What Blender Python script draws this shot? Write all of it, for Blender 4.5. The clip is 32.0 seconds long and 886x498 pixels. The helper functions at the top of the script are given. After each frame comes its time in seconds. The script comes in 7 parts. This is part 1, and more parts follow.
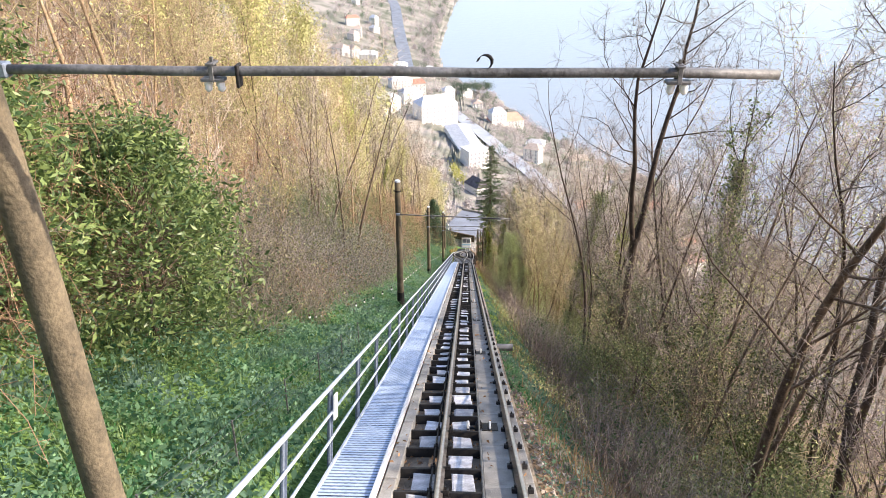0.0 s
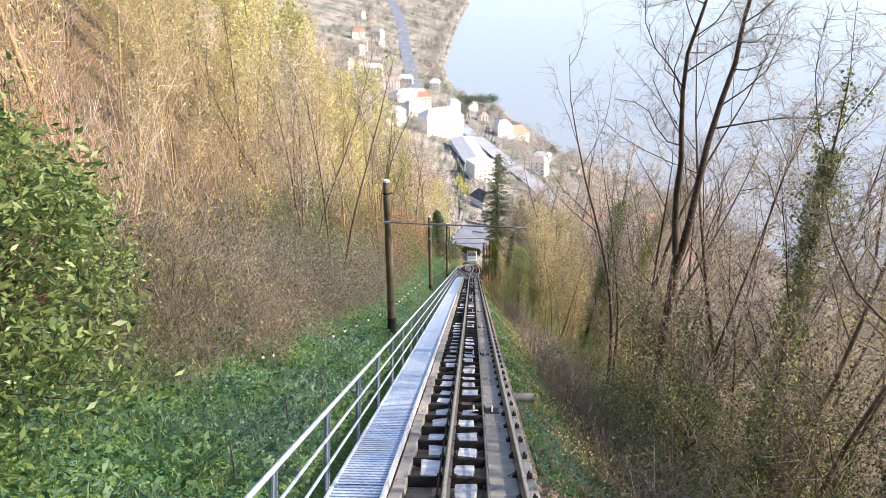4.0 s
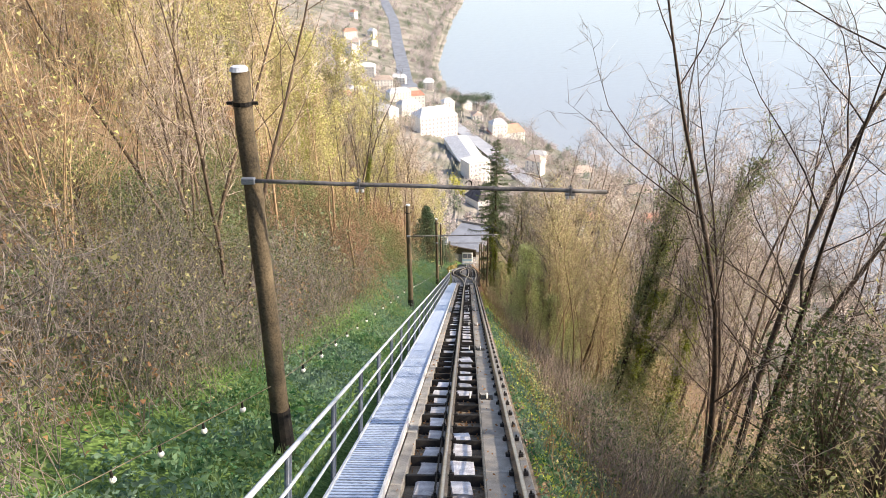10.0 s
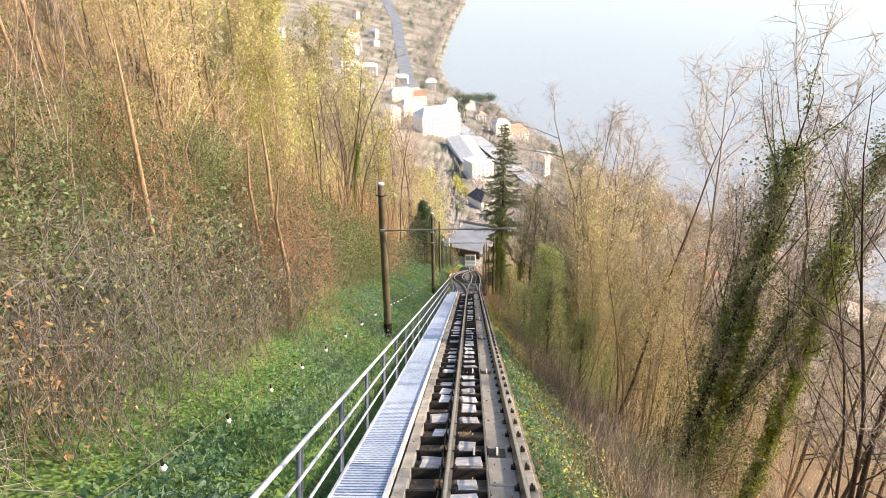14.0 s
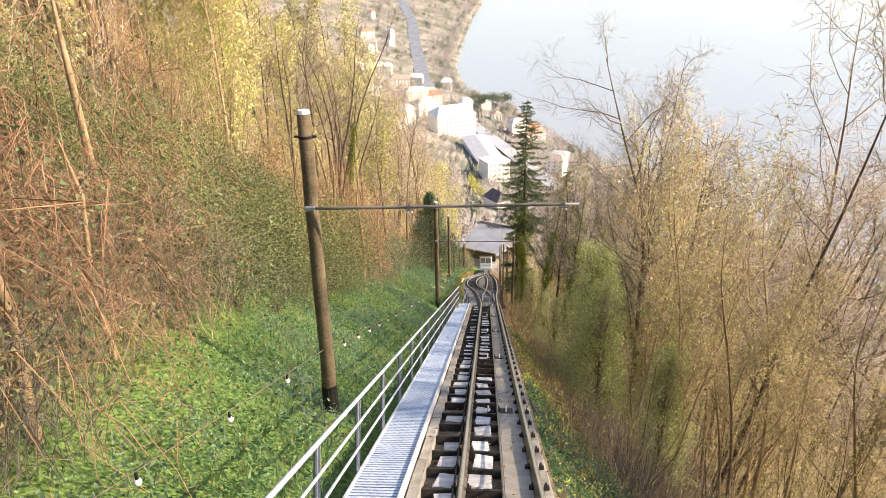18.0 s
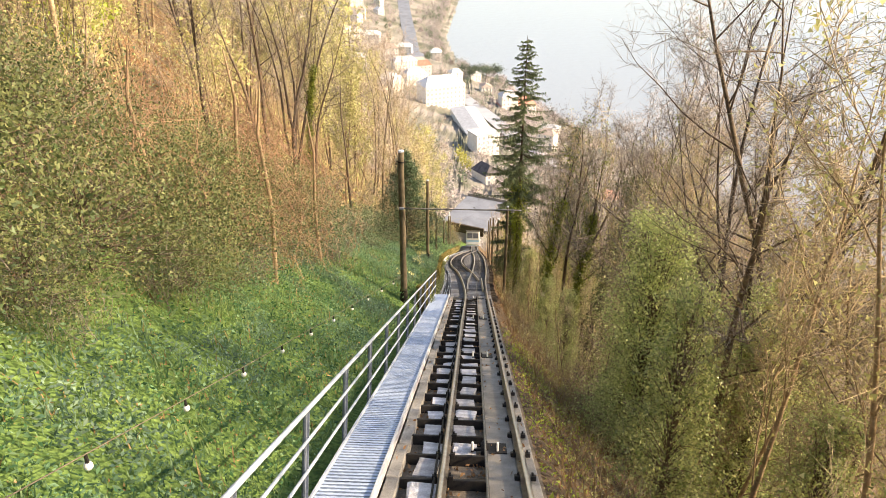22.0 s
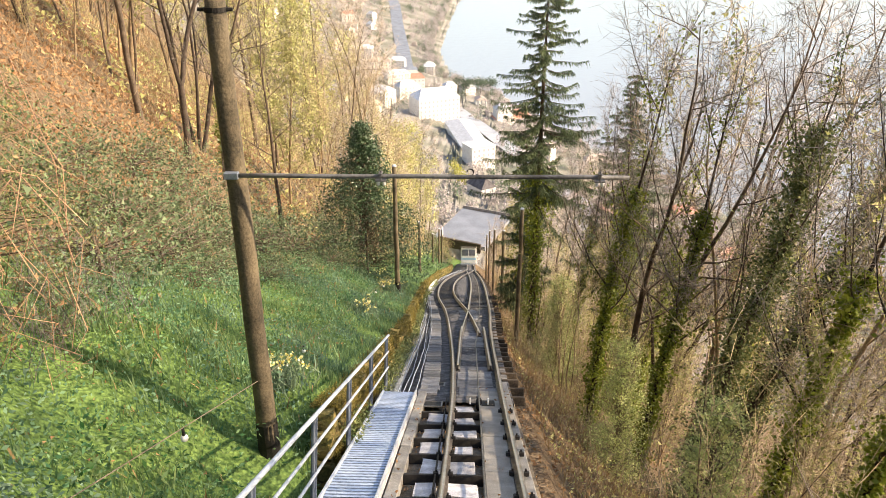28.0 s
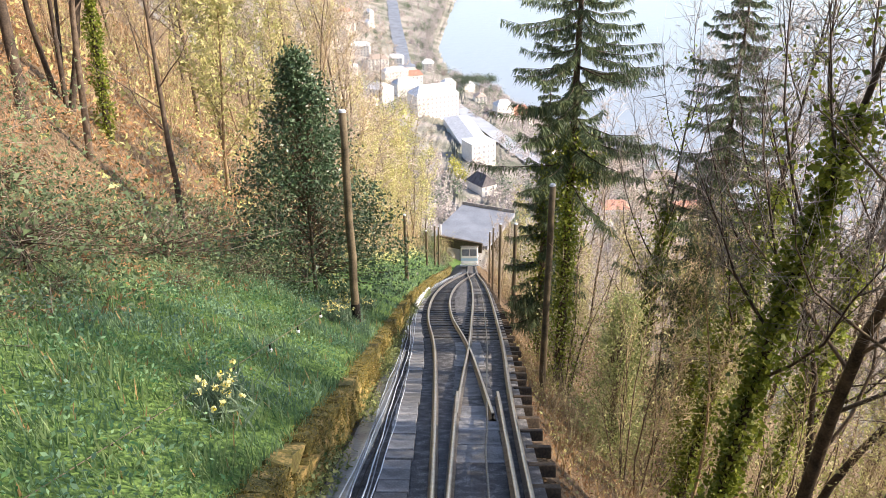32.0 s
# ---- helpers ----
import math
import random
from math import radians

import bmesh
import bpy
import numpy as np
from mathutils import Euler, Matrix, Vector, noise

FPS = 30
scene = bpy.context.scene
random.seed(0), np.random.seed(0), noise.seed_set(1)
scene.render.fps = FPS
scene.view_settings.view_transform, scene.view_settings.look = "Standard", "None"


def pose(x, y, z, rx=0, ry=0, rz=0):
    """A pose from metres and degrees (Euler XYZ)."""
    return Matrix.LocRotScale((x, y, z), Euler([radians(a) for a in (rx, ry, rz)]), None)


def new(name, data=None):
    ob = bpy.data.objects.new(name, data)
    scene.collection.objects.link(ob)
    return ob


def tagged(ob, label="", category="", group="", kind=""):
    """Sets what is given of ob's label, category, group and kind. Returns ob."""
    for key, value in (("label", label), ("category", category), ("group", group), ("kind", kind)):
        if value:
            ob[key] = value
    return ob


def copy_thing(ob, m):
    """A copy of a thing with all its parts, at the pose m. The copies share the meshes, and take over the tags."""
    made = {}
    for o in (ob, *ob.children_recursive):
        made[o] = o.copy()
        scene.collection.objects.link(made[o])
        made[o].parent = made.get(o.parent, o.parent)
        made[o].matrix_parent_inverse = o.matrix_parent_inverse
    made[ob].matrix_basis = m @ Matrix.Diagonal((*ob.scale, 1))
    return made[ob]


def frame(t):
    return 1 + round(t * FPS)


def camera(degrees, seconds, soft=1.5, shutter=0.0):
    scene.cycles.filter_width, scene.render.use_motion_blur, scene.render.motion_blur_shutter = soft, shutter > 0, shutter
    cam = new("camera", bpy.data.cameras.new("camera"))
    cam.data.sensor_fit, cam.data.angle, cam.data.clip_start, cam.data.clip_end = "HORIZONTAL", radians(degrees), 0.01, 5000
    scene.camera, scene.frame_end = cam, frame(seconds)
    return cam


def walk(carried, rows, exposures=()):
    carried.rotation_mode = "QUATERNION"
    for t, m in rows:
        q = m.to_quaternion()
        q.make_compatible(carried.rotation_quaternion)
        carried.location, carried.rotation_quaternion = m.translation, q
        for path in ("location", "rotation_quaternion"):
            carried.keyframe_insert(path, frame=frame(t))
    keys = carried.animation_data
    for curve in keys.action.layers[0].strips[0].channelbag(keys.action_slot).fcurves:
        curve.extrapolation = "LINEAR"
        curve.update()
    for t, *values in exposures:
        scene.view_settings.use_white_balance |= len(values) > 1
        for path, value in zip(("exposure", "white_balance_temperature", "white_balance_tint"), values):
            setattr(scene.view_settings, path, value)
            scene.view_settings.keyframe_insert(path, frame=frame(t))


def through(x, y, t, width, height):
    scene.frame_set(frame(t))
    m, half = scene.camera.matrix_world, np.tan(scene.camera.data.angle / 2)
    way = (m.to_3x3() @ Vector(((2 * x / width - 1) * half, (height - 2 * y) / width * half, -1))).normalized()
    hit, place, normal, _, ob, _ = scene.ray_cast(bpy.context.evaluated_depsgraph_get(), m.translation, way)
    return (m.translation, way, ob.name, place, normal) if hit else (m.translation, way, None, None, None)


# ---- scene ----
cam = camera(60.45, 32.0, soft=0.8)
PATH = [
    (0.0, pose(-0.198, 37.512, -14.186, 64.28, 0.10, 1.93)),
    (0.5, pose(-0.198, 38.057, -14.438, 64.24, 0.24, 1.79)),
    (1.0, pose(-0.198, 38.610, -14.694, 64.28, 0.22, 1.98)),
    (1.5, pose(-0.198, 39.184, -14.960, 64.35, 0.36, 1.79)),
    (2.0, pose(-0.198, 39.781, -15.236, 64.68, 0.28, 2.03)),
    (2.5, pose(-0.198, 40.407, -15.526, 64.99, 0.27, 2.03)),
    (3.0, pose(-0.198, 41.059, -15.828, 65.29, 0.30, 2.11)),
    (3.5, pose(-0.198, 41.737, -16.142, 65.25, 0.30, 2.28)),
    (5.5, pose(-0.198, 45.066, -17.683, 65.45, 0.06, 2.26)),
    (6.0, pose(-0.198, 46.040, -18.134, 65.42, -0.17, 2.43)),
    (7.0, pose(-0.198, 48.089, -19.083, 65.43, -0.11, 2.50)),
    (7.5, pose(-0.198, 49.191, -19.593, 65.67, -0.04, 2.43)),
    (8.0, pose(-0.198, 50.332, -20.121, 65.46, -0.10, 2.47)),
    (8.5, pose(-0.198, 51.515, -20.669, 65.53, 0.06, 2.38)),
    (9.0, pose(-0.198, 52.738, -21.235, 65.24, 0.11, 2.41)),
    (9.5, pose(-0.198, 53.994, -21.816, 65.22, 0.12, 2.31)),
    (10.0, pose(-0.198, 55.277, -22.411, 65.39, 0.56, 1.80)),
    (10.5, pose(-0.198, 56.580, -23.014, 65.74, 0.98, 0.84)),
    (11.0, pose(-0.198, 57.896, -23.623, 66.01, 0.98, 0.73)),
    (11.5, pose(-0.198, 59.231, -24.241, 66.25, 0.96, 0.90)),
    (12.0, pose(-0.198, 60.584, -24.867, 66.15, 0.69, 1.16)),
    (12.5, pose(-0.198, 61.950, -25.500, 65.85, 0.63, 1.79)),
    (13.0, pose(-0.198, 63.328, -26.138, 65.52, 0.62, 1.75)),
    (14.0, pose(-0.198, 66.115, -27.428, 65.55, 0.68, 2.00)),
    (14.5, pose(-0.198, 67.516, -28.077, 65.57, 0.78, 2.13)),
    (16.5, pose(-0.198, 73.145, -30.683, 65.96, 0.97, 2.57)),
    (17.0, pose(-0.198, 74.505, -31.313, 65.94, 0.91, 2.66)),
    (18.0, pose(-0.198, 77.193, -32.557, 65.70, 1.00, 3.13)),
    (18.5, pose(-0.198, 78.542, -33.182, 65.31, 0.95, 3.12)),
    (19.0, pose(-0.198, 79.896, -33.809, 65.06, 1.05, 2.98)),
    (19.5, pose(-0.198, 81.257, -34.439, 64.83, 0.86, 2.98)),
    (20.0, pose(-0.198, 82.622, -35.071, 64.81, 0.71, 3.20)),
    (20.5, pose(-0.198, 83.998, -35.708, 64.69, 0.70, 3.23)),
    (21.0, pose(-0.198, 85.375, -36.346, 64.11, 0.39, 3.54)),
    (21.5, pose(-0.198, 86.766, -36.990, 63.83, 0.11, 3.02)),
    (22.0, pose(-0.198, 88.169, -37.639, 63.75, -0.25, 2.65)),
    (23.0, pose(-0.198, 91.020, -38.959, 63.56, -0.52, 2.40)),
    (24.0, pose(-0.198, 93.930, -40.306, 64.05, -0.47, 2.48)),
    (25.0, pose(-0.198, 96.817, -41.643, 63.88, -0.51, 2.30)),
    (25.5, pose(-0.198, 98.253, -42.307, 63.91, -0.42, 2.27)),
    (27.5, pose(-0.198, 104.076, -45.004, 64.85, -0.10, 2.22)),
    (28.0, pose(-0.198, 105.497, -45.662, 64.98, 0.07, 2.16)),
    (28.5, pose(-0.198, 106.931, -46.325, 65.07, 0.20, 2.25)),
    (29.0, pose(-0.198, 108.348, -46.982, 65.09, 0.39, 2.06)),
    (29.5, pose(-0.198, 109.755, -47.633, 65.18, 0.40, 1.81)),
    (30.0, pose(-0.198, 111.156, -48.281, 65.20, 0.38, 2.07)),
    (31.0, pose(-0.198, 113.970, -49.584, 65.06, 0.49, 1.99)),
    (32.0, pose(-0.198, 116.781, -50.886, 64.94, 0.66, 1.95)),
]
walk(cam, PATH, exposures=[(0.0, 1.36, 6550, 14), (9.0, 1.2, 7000, 14), (14.0, 1.28, 7500, 14), (20.0, 1.34, 8000, 15), (25.0, 1.42, 8500, 12), (32.0, 1.35, 6750, 14)])

# ---- plan: the incline ----
A = radians(24.843)
CA, SA, TA = math.cos(A), math.sin(A), math.tan(A)
LAKE = -258.0


def on(x, s, h=0.0):
    """A point x across, s metres down the incline, h square to it."""
    return Vector((x, s * CA + h * SA, -s * SA + h * CA))


INCLINE = Matrix.Rotation(-A, 4, "X")

# ---- world, sun ----
SUN_AZ = radians(96.0)      # clockwise from straight ahead (+y)
SUN_EL = radians(30.0)
world = bpy.data.worlds.new("world")
scene.world = world
world.use_nodes = True
wn = world.node_tree.nodes
sky = wn.new("ShaderNodeTexSky")
sky.sky_type = "NISHITA"
sky.sun_disc = False
sky.sun_elevation = SUN_EL
sky.sun_rotation = SUN_AZ
sky.air_density = 1.0
sky.dust_density = 1.2
sky.ozone_density = 1.0
wn["Background"].inputs[1].default_value = 0.15
world.node_tree.links.new(sky.outputs[0], wn["Background"].inputs[0])
sun_data = bpy.data.lights.new("sun", "SUN")
sun_data.energy = 3.8
sun_data.angle = radians(0.6)
sun_data.color = (1.0, 0.87, 0.68)
sun = new("sun", sun_data)
toward = Vector((math.sin(SUN_AZ) * math.cos(SUN_EL), math.cos(SUN_AZ) * math.cos(SUN_EL), math.sin(SUN_EL)))
sun.matrix_world = toward.to_track_quat("Z", "Y").to_matrix().to_4x4()


# ---- materials ----
def material(name, c1, c2, rough=0.8, metal=0.0, scale=3.0, fine=40.0, bump=0.3, spots=None, per=0.0, c3=None, spec=0.3):
    """Two colours mixed by a broad and a fine noise, with relief. per: how far objects differ from one another."""
    m = bpy.data.materials.new(name)
    m.use_nodes = True
    nt = m.node_tree
    N, L = nt.nodes, nt.links
    b = N["Principled BSDF"]
    tc = N.new("ShaderNodeTexCoord")
    n1 = N.new("ShaderNodeTexNoise")
    n1.inputs["Scale"].default_value = scale
    n1.inputs["Detail"].default_value = 6
    n2 = N.new("ShaderNodeTexNoise")
    n2.inputs["Scale"].default_value = fine
    n2.inputs["Detail"].default_value = 4
    for n in (n1, n2):
        L.new(tc.outputs["Object"], n.inputs["Vector"])
    add = N.new("ShaderNodeMath")
    add.operation = "MULTIPLY_ADD"
    add.inputs[1].default_value = 0.4
    L.new(n2.outputs[0], add.inputs[0])
    sub = N.new("ShaderNodeMath")
    sub.operation = "MULTIPLY"
    sub.inputs[1].default_value = 0.6
    L.new(n1.outputs[0], sub.inputs[0])
    L.new(sub.outputs[0], add.inputs[2])
    ramp = N.new("ShaderNodeValToRGB")
    e = ramp.color_ramp.elements
    e[0].position, e[0].color = 0.36, (*c1, 1)
    e[1].position, e[1].color = 0.64, (*c2, 1)
    if c3:
        x = e.new(0.52)
        x.color = (*c3, 1)
    L.new(add.outputs[0], ramp.inputs[0])
    col = ramp.outputs[0]
    if per:
        oi = N.new("ShaderNodeObjectInfo")
        hs = N.new("ShaderNodeHueSaturation")
        mr = N.new("ShaderNodeMapRange")
        mr.inputs["To Min"].default_value = 1 - per
        mr.inputs["To Max"].default_value = 1 + per
        L.new(oi.outputs["Random"], mr.inputs["Value"])
        L.new(mr.outputs[0], hs.inputs["Value"])
        L.new(col, hs.inputs["Color"])
        col = hs.outputs[0]
    L.new(col, b.inputs["Base Color"])
    b.inputs["Roughness"].default_value = rough
    b.inputs["Metallic"].default_value = metal
    b.inputs["Specular IOR Level"].default_value = spec
    if bump:
        bp = N.new("ShaderNodeBump")
        bp.inputs["Strength"].default_value = bump
        bp.inputs["Distance"].default_value = 0.02
        L.new(n2.outputs[0], bp.inputs["Height"])
        L.new(bp.outputs[0], b.inputs["Normal"])
    return m


def foliage(name, c1, c2, through=0.35, rough=0.55, spec=0.3, patch=False):
    """Leaves: colour differs leaf by leaf and object by object, some light passes through."""
    m = bpy.data.materials.new(name)
    m.use_nodes = True
    nt = m.node_tree
    N, L = nt.nodes, nt.links
    b = N["Principled BSDF"]
    geo = N.new("ShaderNodeNewGeometry")
    oi = N.new("ShaderNodeObjectInfo")
    mix = N.new("ShaderNodeMix")
    mix.data_type = "RGBA"
    mix.inputs["A"].default_value = (*c1, 1)
    mix.inputs["B"].default_value = (*c2, 1)
    L.new(geo.outputs["Random Per Island"], mix.inputs["Factor"])
    hs = N.new("ShaderNodeHueSaturation")
    mr = N.new("ShaderNodeMapRange")
    mr.inputs["To Min"].default_value = 0.75
    mr.inputs["To Max"].default_value = 1.25
    L.new(oi.outputs["Random"], mr.inputs["Value"])
    L.new(mr.outputs[0], hs.inputs["Value"])
    L.new(mix.outputs["Result"], hs.inputs["Color"])
    if patch:
        no = N.new("ShaderNodeTexNoise")
        no.inputs["Scale"].default_value = 0.55
        no.inputs["Detail"].default_value = 3
        L.new(geo.outputs["Position"], no.inputs["Vector"])
        for lo, hi, key in ((0.55, 0.45, "Hue"), (0.7, 1.15, "Saturation")):
            pr = N.new("ShaderNodeMapRange")
            pr.inputs["From Min"].default_value = 0.35
            pr.inputs["From Max"].default_value = 0.65
            pr.inputs["To Min"].default_value = lo
            pr.inputs["To Max"].default_value = hi
            L.new(no.outputs[0], pr.inputs["Value"])
            L.new(pr.outputs[0], hs.inputs[key])
    L.new(hs.outputs[0], b.inputs["Base Color"])
    b.inputs["Roughness"].default_value = rough
    b.inputs["Specular IOR Level"].default_value = spec
    if through:
        tr = N.new("ShaderNodeBsdfTranslucent")
        L.new(hs.outputs[0], tr.inputs["Color"])
        ms = N.new("ShaderNodeMixShader")
        ms.inputs[0].default_value = through
        L.new(b.outputs[0], ms.inputs[1])
        L.new(tr.outputs[0], ms.inputs[2])
        L.new(ms.outputs[0], N["Material Output"].inputs["Surface"])
    return m


STEEL_RAIL = material("rail_steel", (0.16, 0.13, 0.11), (0.34, 0.32, 0.31), 0.4, 0.7, 8, 60, 0.15)
RAIL_TOP = material("rail_head_polished", (0.42, 0.38, 0.35), (0.6, 0.57, 0.54), 0.32, 0.85, 8, 60, 0.05)
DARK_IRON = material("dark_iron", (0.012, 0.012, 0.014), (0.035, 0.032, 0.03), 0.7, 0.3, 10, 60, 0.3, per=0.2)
GALV = material("galvanised_steel", (0.4, 0.46, 0.55), (0.58, 0.64, 0.72), 0.6, 0.15, 5, 50, 0.1)
GALV_DARK = material("galvanised_post", (0.12, 0.15, 0.2), (0.24, 0.28, 0.35), 0.5, 0.4, 5, 50, 0.1)
CONCRETE = material("concrete", (0.16, 0.15, 0.14), (0.36, 0.35, 0.33), 0.9, 0, 2.5, 60, 0.4, per=0.15)
STONE_BLOCK = material("pale_stone_block", (0.34, 0.34, 0.37), (0.64, 0.645, 0.69), 0.9, 0, 6, 40, 0.8, per=0.3)
BALLAST = material("ballast", (0.06, 0.05, 0.038), (0.25, 0.205, 0.16), 0.95, 0, 3, 45, 1.0)
POLE_WOOD = material("creosoted_wood", (0.052, 0.044, 0.032), (0.16, 0.128, 0.086), 0.85, 0, 3, 30, 0.5, per=0.2)
WIRE = material("wire_rope", (0.1, 0.1, 0.1), (0.25, 0.24, 0.23), 0.5, 0.6, 20, 90, 0.2)
PORCELAIN = material("white_porcelain", (0.7, 0.7, 0.7), (0.85, 0.85, 0.85), 0.2, 0, 4, 30, 0.02)
WHITE_PAINT = material("white_paint", (0.72, 0.72, 0.7), (0.84, 0.84, 0.82), 0.5, 0, 3, 30, 0.05)
MOSS_STONE = material("mossy_stone", (0.07, 0.055, 0.025), (0.36, 0.25, 0.1), 0.95, 0, 3, 25, 1.0, per=0.3, c3=(0.12, 0.11, 0.035))
BARK = material("brown_bark", (0.06, 0.045, 0.035), (0.2, 0.15, 0.11), 0.95, 0, 4, 25, 0.8, per=0.25)
BARK_TAN = material("tan_bark", (0.2, 0.14, 0.085), (0.46, 0.34, 0.22), 0.9, 0, 4, 25, 0.6, per=0.25)
BARK_DARK = material("dark_bark", (0.03, 0.024, 0.02), (0.1, 0.075, 0.06), 0.95, 0, 4, 25, 0.8, per=0.25)
TWIG_TAN = foliage("tan_twigs", (0.3, 0.23, 0.14), (0.54, 0.44, 0.29), 0.0, 0.9)
TWIG_GREY = foliage("grey_brown_twigs", (0.135, 0.118, 0.108), (0.315, 0.285, 0.262), 0.0, 0.9)
TWIG_RED = foliage("reddish_twigs", (0.2, 0.115, 0.075), (0.41, 0.26, 0.175), 0.0, 0.9)
LEAF_DRY = foliage("dry_leaves", (0.25, 0.14, 0.075), (0.44, 0.29, 0.16), 0.25, 0.8)
LEAF_BUD = foliage("yellow_green_buds", (0.36, 0.36, 0.07), (0.64, 0.6, 0.16), 0.4, 0.7)
LEAF_IVY = foliage("ivy_leaves", (0.035, 0.075, 0.018), (0.12, 0.17, 0.035), 0.25, 0.4, 0.5)
LEAF_LAUREL = foliage("laurel_leaves", (0.04, 0.095, 0.035), (0.3, 0.38, 0.13), 0.3, 0.42, 0.4)
LEAF_BRAMBLE = foliage("bramble_leaves", (0.055, 0.1, 0.042), (0.18, 0.22, 0.11), 0.3, 0.6)
LEAF_HOLLY = foliage("holly_leaves", (0.035, 0.08, 0.04), (0.11, 0.18, 0.09), 0.1, 0.35, 0.5)
NEEDLES = foliage("spruce_needles", (0.04, 0.075, 0.04), (0.17, 0.21, 0.1), 0.15, 0.6)
GRASS = foliage("grass_blades", (0.06, 0.15, 0.07), (0.26, 0.38, 0.18), 0.5, 0.6, patch=True)
WEED = foliage("weed_leaves", (0.052, 0.15, 0.085), (0.235, 0.4, 0.225), 0.5, 0.65, 0.12, patch=True)
DRY_GRASS = foliage("dry_grass", (0.26, 0.175, 0.085), (0.44, 0.31, 0.16), 0.3, 0.8)
PETAL = foliage("pale_petals", (0.74, 0.7, 0.3), (0.8, 0.76, 0.48), 0.3, 0.6)
PETAL_Y = foliage("yellow_petals", (0.8, 0.65, 0.08), (0.85, 0.72, 0.15), 0.3, 0.6)


# ---- mesh helpers ----
def mesh_from(name, v, quads, mat, smooth=False):
    """A mesh from arrays of points and of faces (all quads or all triangles)."""
    v = np.asarray(v, dtype=np.float32)
    q = np.asarray(quads, dtype=np.int32)
    me = bpy.data.meshes.new(name)
    k = q.shape[1]
    me.vertices.add(len(v))
    me.vertices.foreach_set("co", v.ravel())
    me.loops.add(q.size)
    me.loops.foreach_set("vertex_index", q.ravel())
    me.polygons.add(len(q))
    me.polygons.foreach_set("loop_start", np.arange(0, q.size, k, dtype=np.int32))
    me.polygons.foreach_set("loop_total", np.full(len(q), k, dtype=np.int32))
    if smooth:
        me.polygons.foreach_set("use_smooth", np.ones(len(q), dtype=bool))
    me.materials.append(mat)
    me.update(calc_edges=True)
    return me


def part(name, me, parent=None, label="", m=None):
    """Links a mesh (or a bmesh with its material) as one object under a thing."""
    ob = new(name, me)
    if parent is not None:
        ob.parent = parent
    if m is not None:
        ob.matrix_basis = m
    if label:
        ob["label"] = label
    return ob


def thing(name, label, category, group="", kind="", m=None):
    ob = new(name)
    ob.empty_display_size = 0.2
    if m is not None:
        ob.matrix_basis = m
    return tagged(ob, label, category, group, kind)


def bm_mesh(name, bm, mat, smooth=False):
    me = bpy.data.meshes.new(name)
    bm.normal_update()
    bm.to_mesh(me)
    bm.free()
    me.materials.append(mat)
    if smooth:
        for p in me.polygons:
            p.use_smooth = True
    return me


def add_box(bm, x0, x1, y0, y1, z0, z1, bevel=0.0):
    vs = [bm.verts.new((x, y, z)) for x in (x0, x1) for y in (y0, y1) for z in (z0, z1)]
    fs = [(0, 1, 3, 2), (4, 6, 7, 5), (0, 4, 5, 1), (2, 3, 7, 6), (0, 2, 6, 4), (1, 5, 7, 3)]
    faces = [bm.faces.new([vs[i] for i in f]) for f in fs]
    if bevel:
        edges = {e for f in faces for e in f.edges}
        bmesh.ops.bevel(bm, geom=list(edges), offset=bevel, segments=1, affect="EDGES")


def box_mesh(name, x0, x1, y0, y1, z0, z1, mat, bevel=0.0):
    bm = bmesh.new()
    add_box(bm, x0, x1, y0, y1, z0, z1, bevel)
    return bm_mesh(name, bm, mat)


def tube_arrays(lines, sides):
    """Points and quads of tapered tubes along polylines: (points, radii)."""
    V, Q, base = [], [], 0
    ang = np.linspace(0, 2 * np.pi, sides, endpoint=False)
    ca, sa = np.cos(ang), np.sin(ang)
    for pts, rad in lines:
        pts = np.asarray(pts, float)
        n = len(pts)
        d = pts[-1] - pts[0]
        d = d / (np.linalg.norm(d) + 1e-9)
        ref = np.array((1.0, 0, 0)) if abs(d[0]) < 0.8 else np.array((0, 1.0, 0))
        u = np.cross(d, ref)
        u /= np.linalg.norm(u)
        w = np.cross(d, u)
        ring = ca[:, None] * u + sa[:, None] * w
        V.append((pts[:, None, :] + np.asarray(rad)[:, None, None] * ring).reshape(-1, 3))
        i = np.arange(n - 1)[:, None] * sides + np.arange(sides)
        j = np.arange(n - 1)[:, None] * sides + (np.arange(sides) + 1) % sides
        Q.append((np.stack([i, j, j + sides, i + sides], -1) + base).reshape(-1, 4))
        base += n * sides
    return np.concatenate(V), np.concatenate(Q)


def tube_mesh(name, lines, sides, mat, smooth=True, caps=False):
    v, q = tube_arrays(lines, sides)
    me = mesh_from(name, v, q, mat, smooth)
    if caps:
        bm = bmesh.new()
        bm.from_mesh(me)
        bmesh.ops.holes_fill(bm, edges=bm.edges, sides=sides)
        bm.to_mesh(me)
        bm.free()
    return me


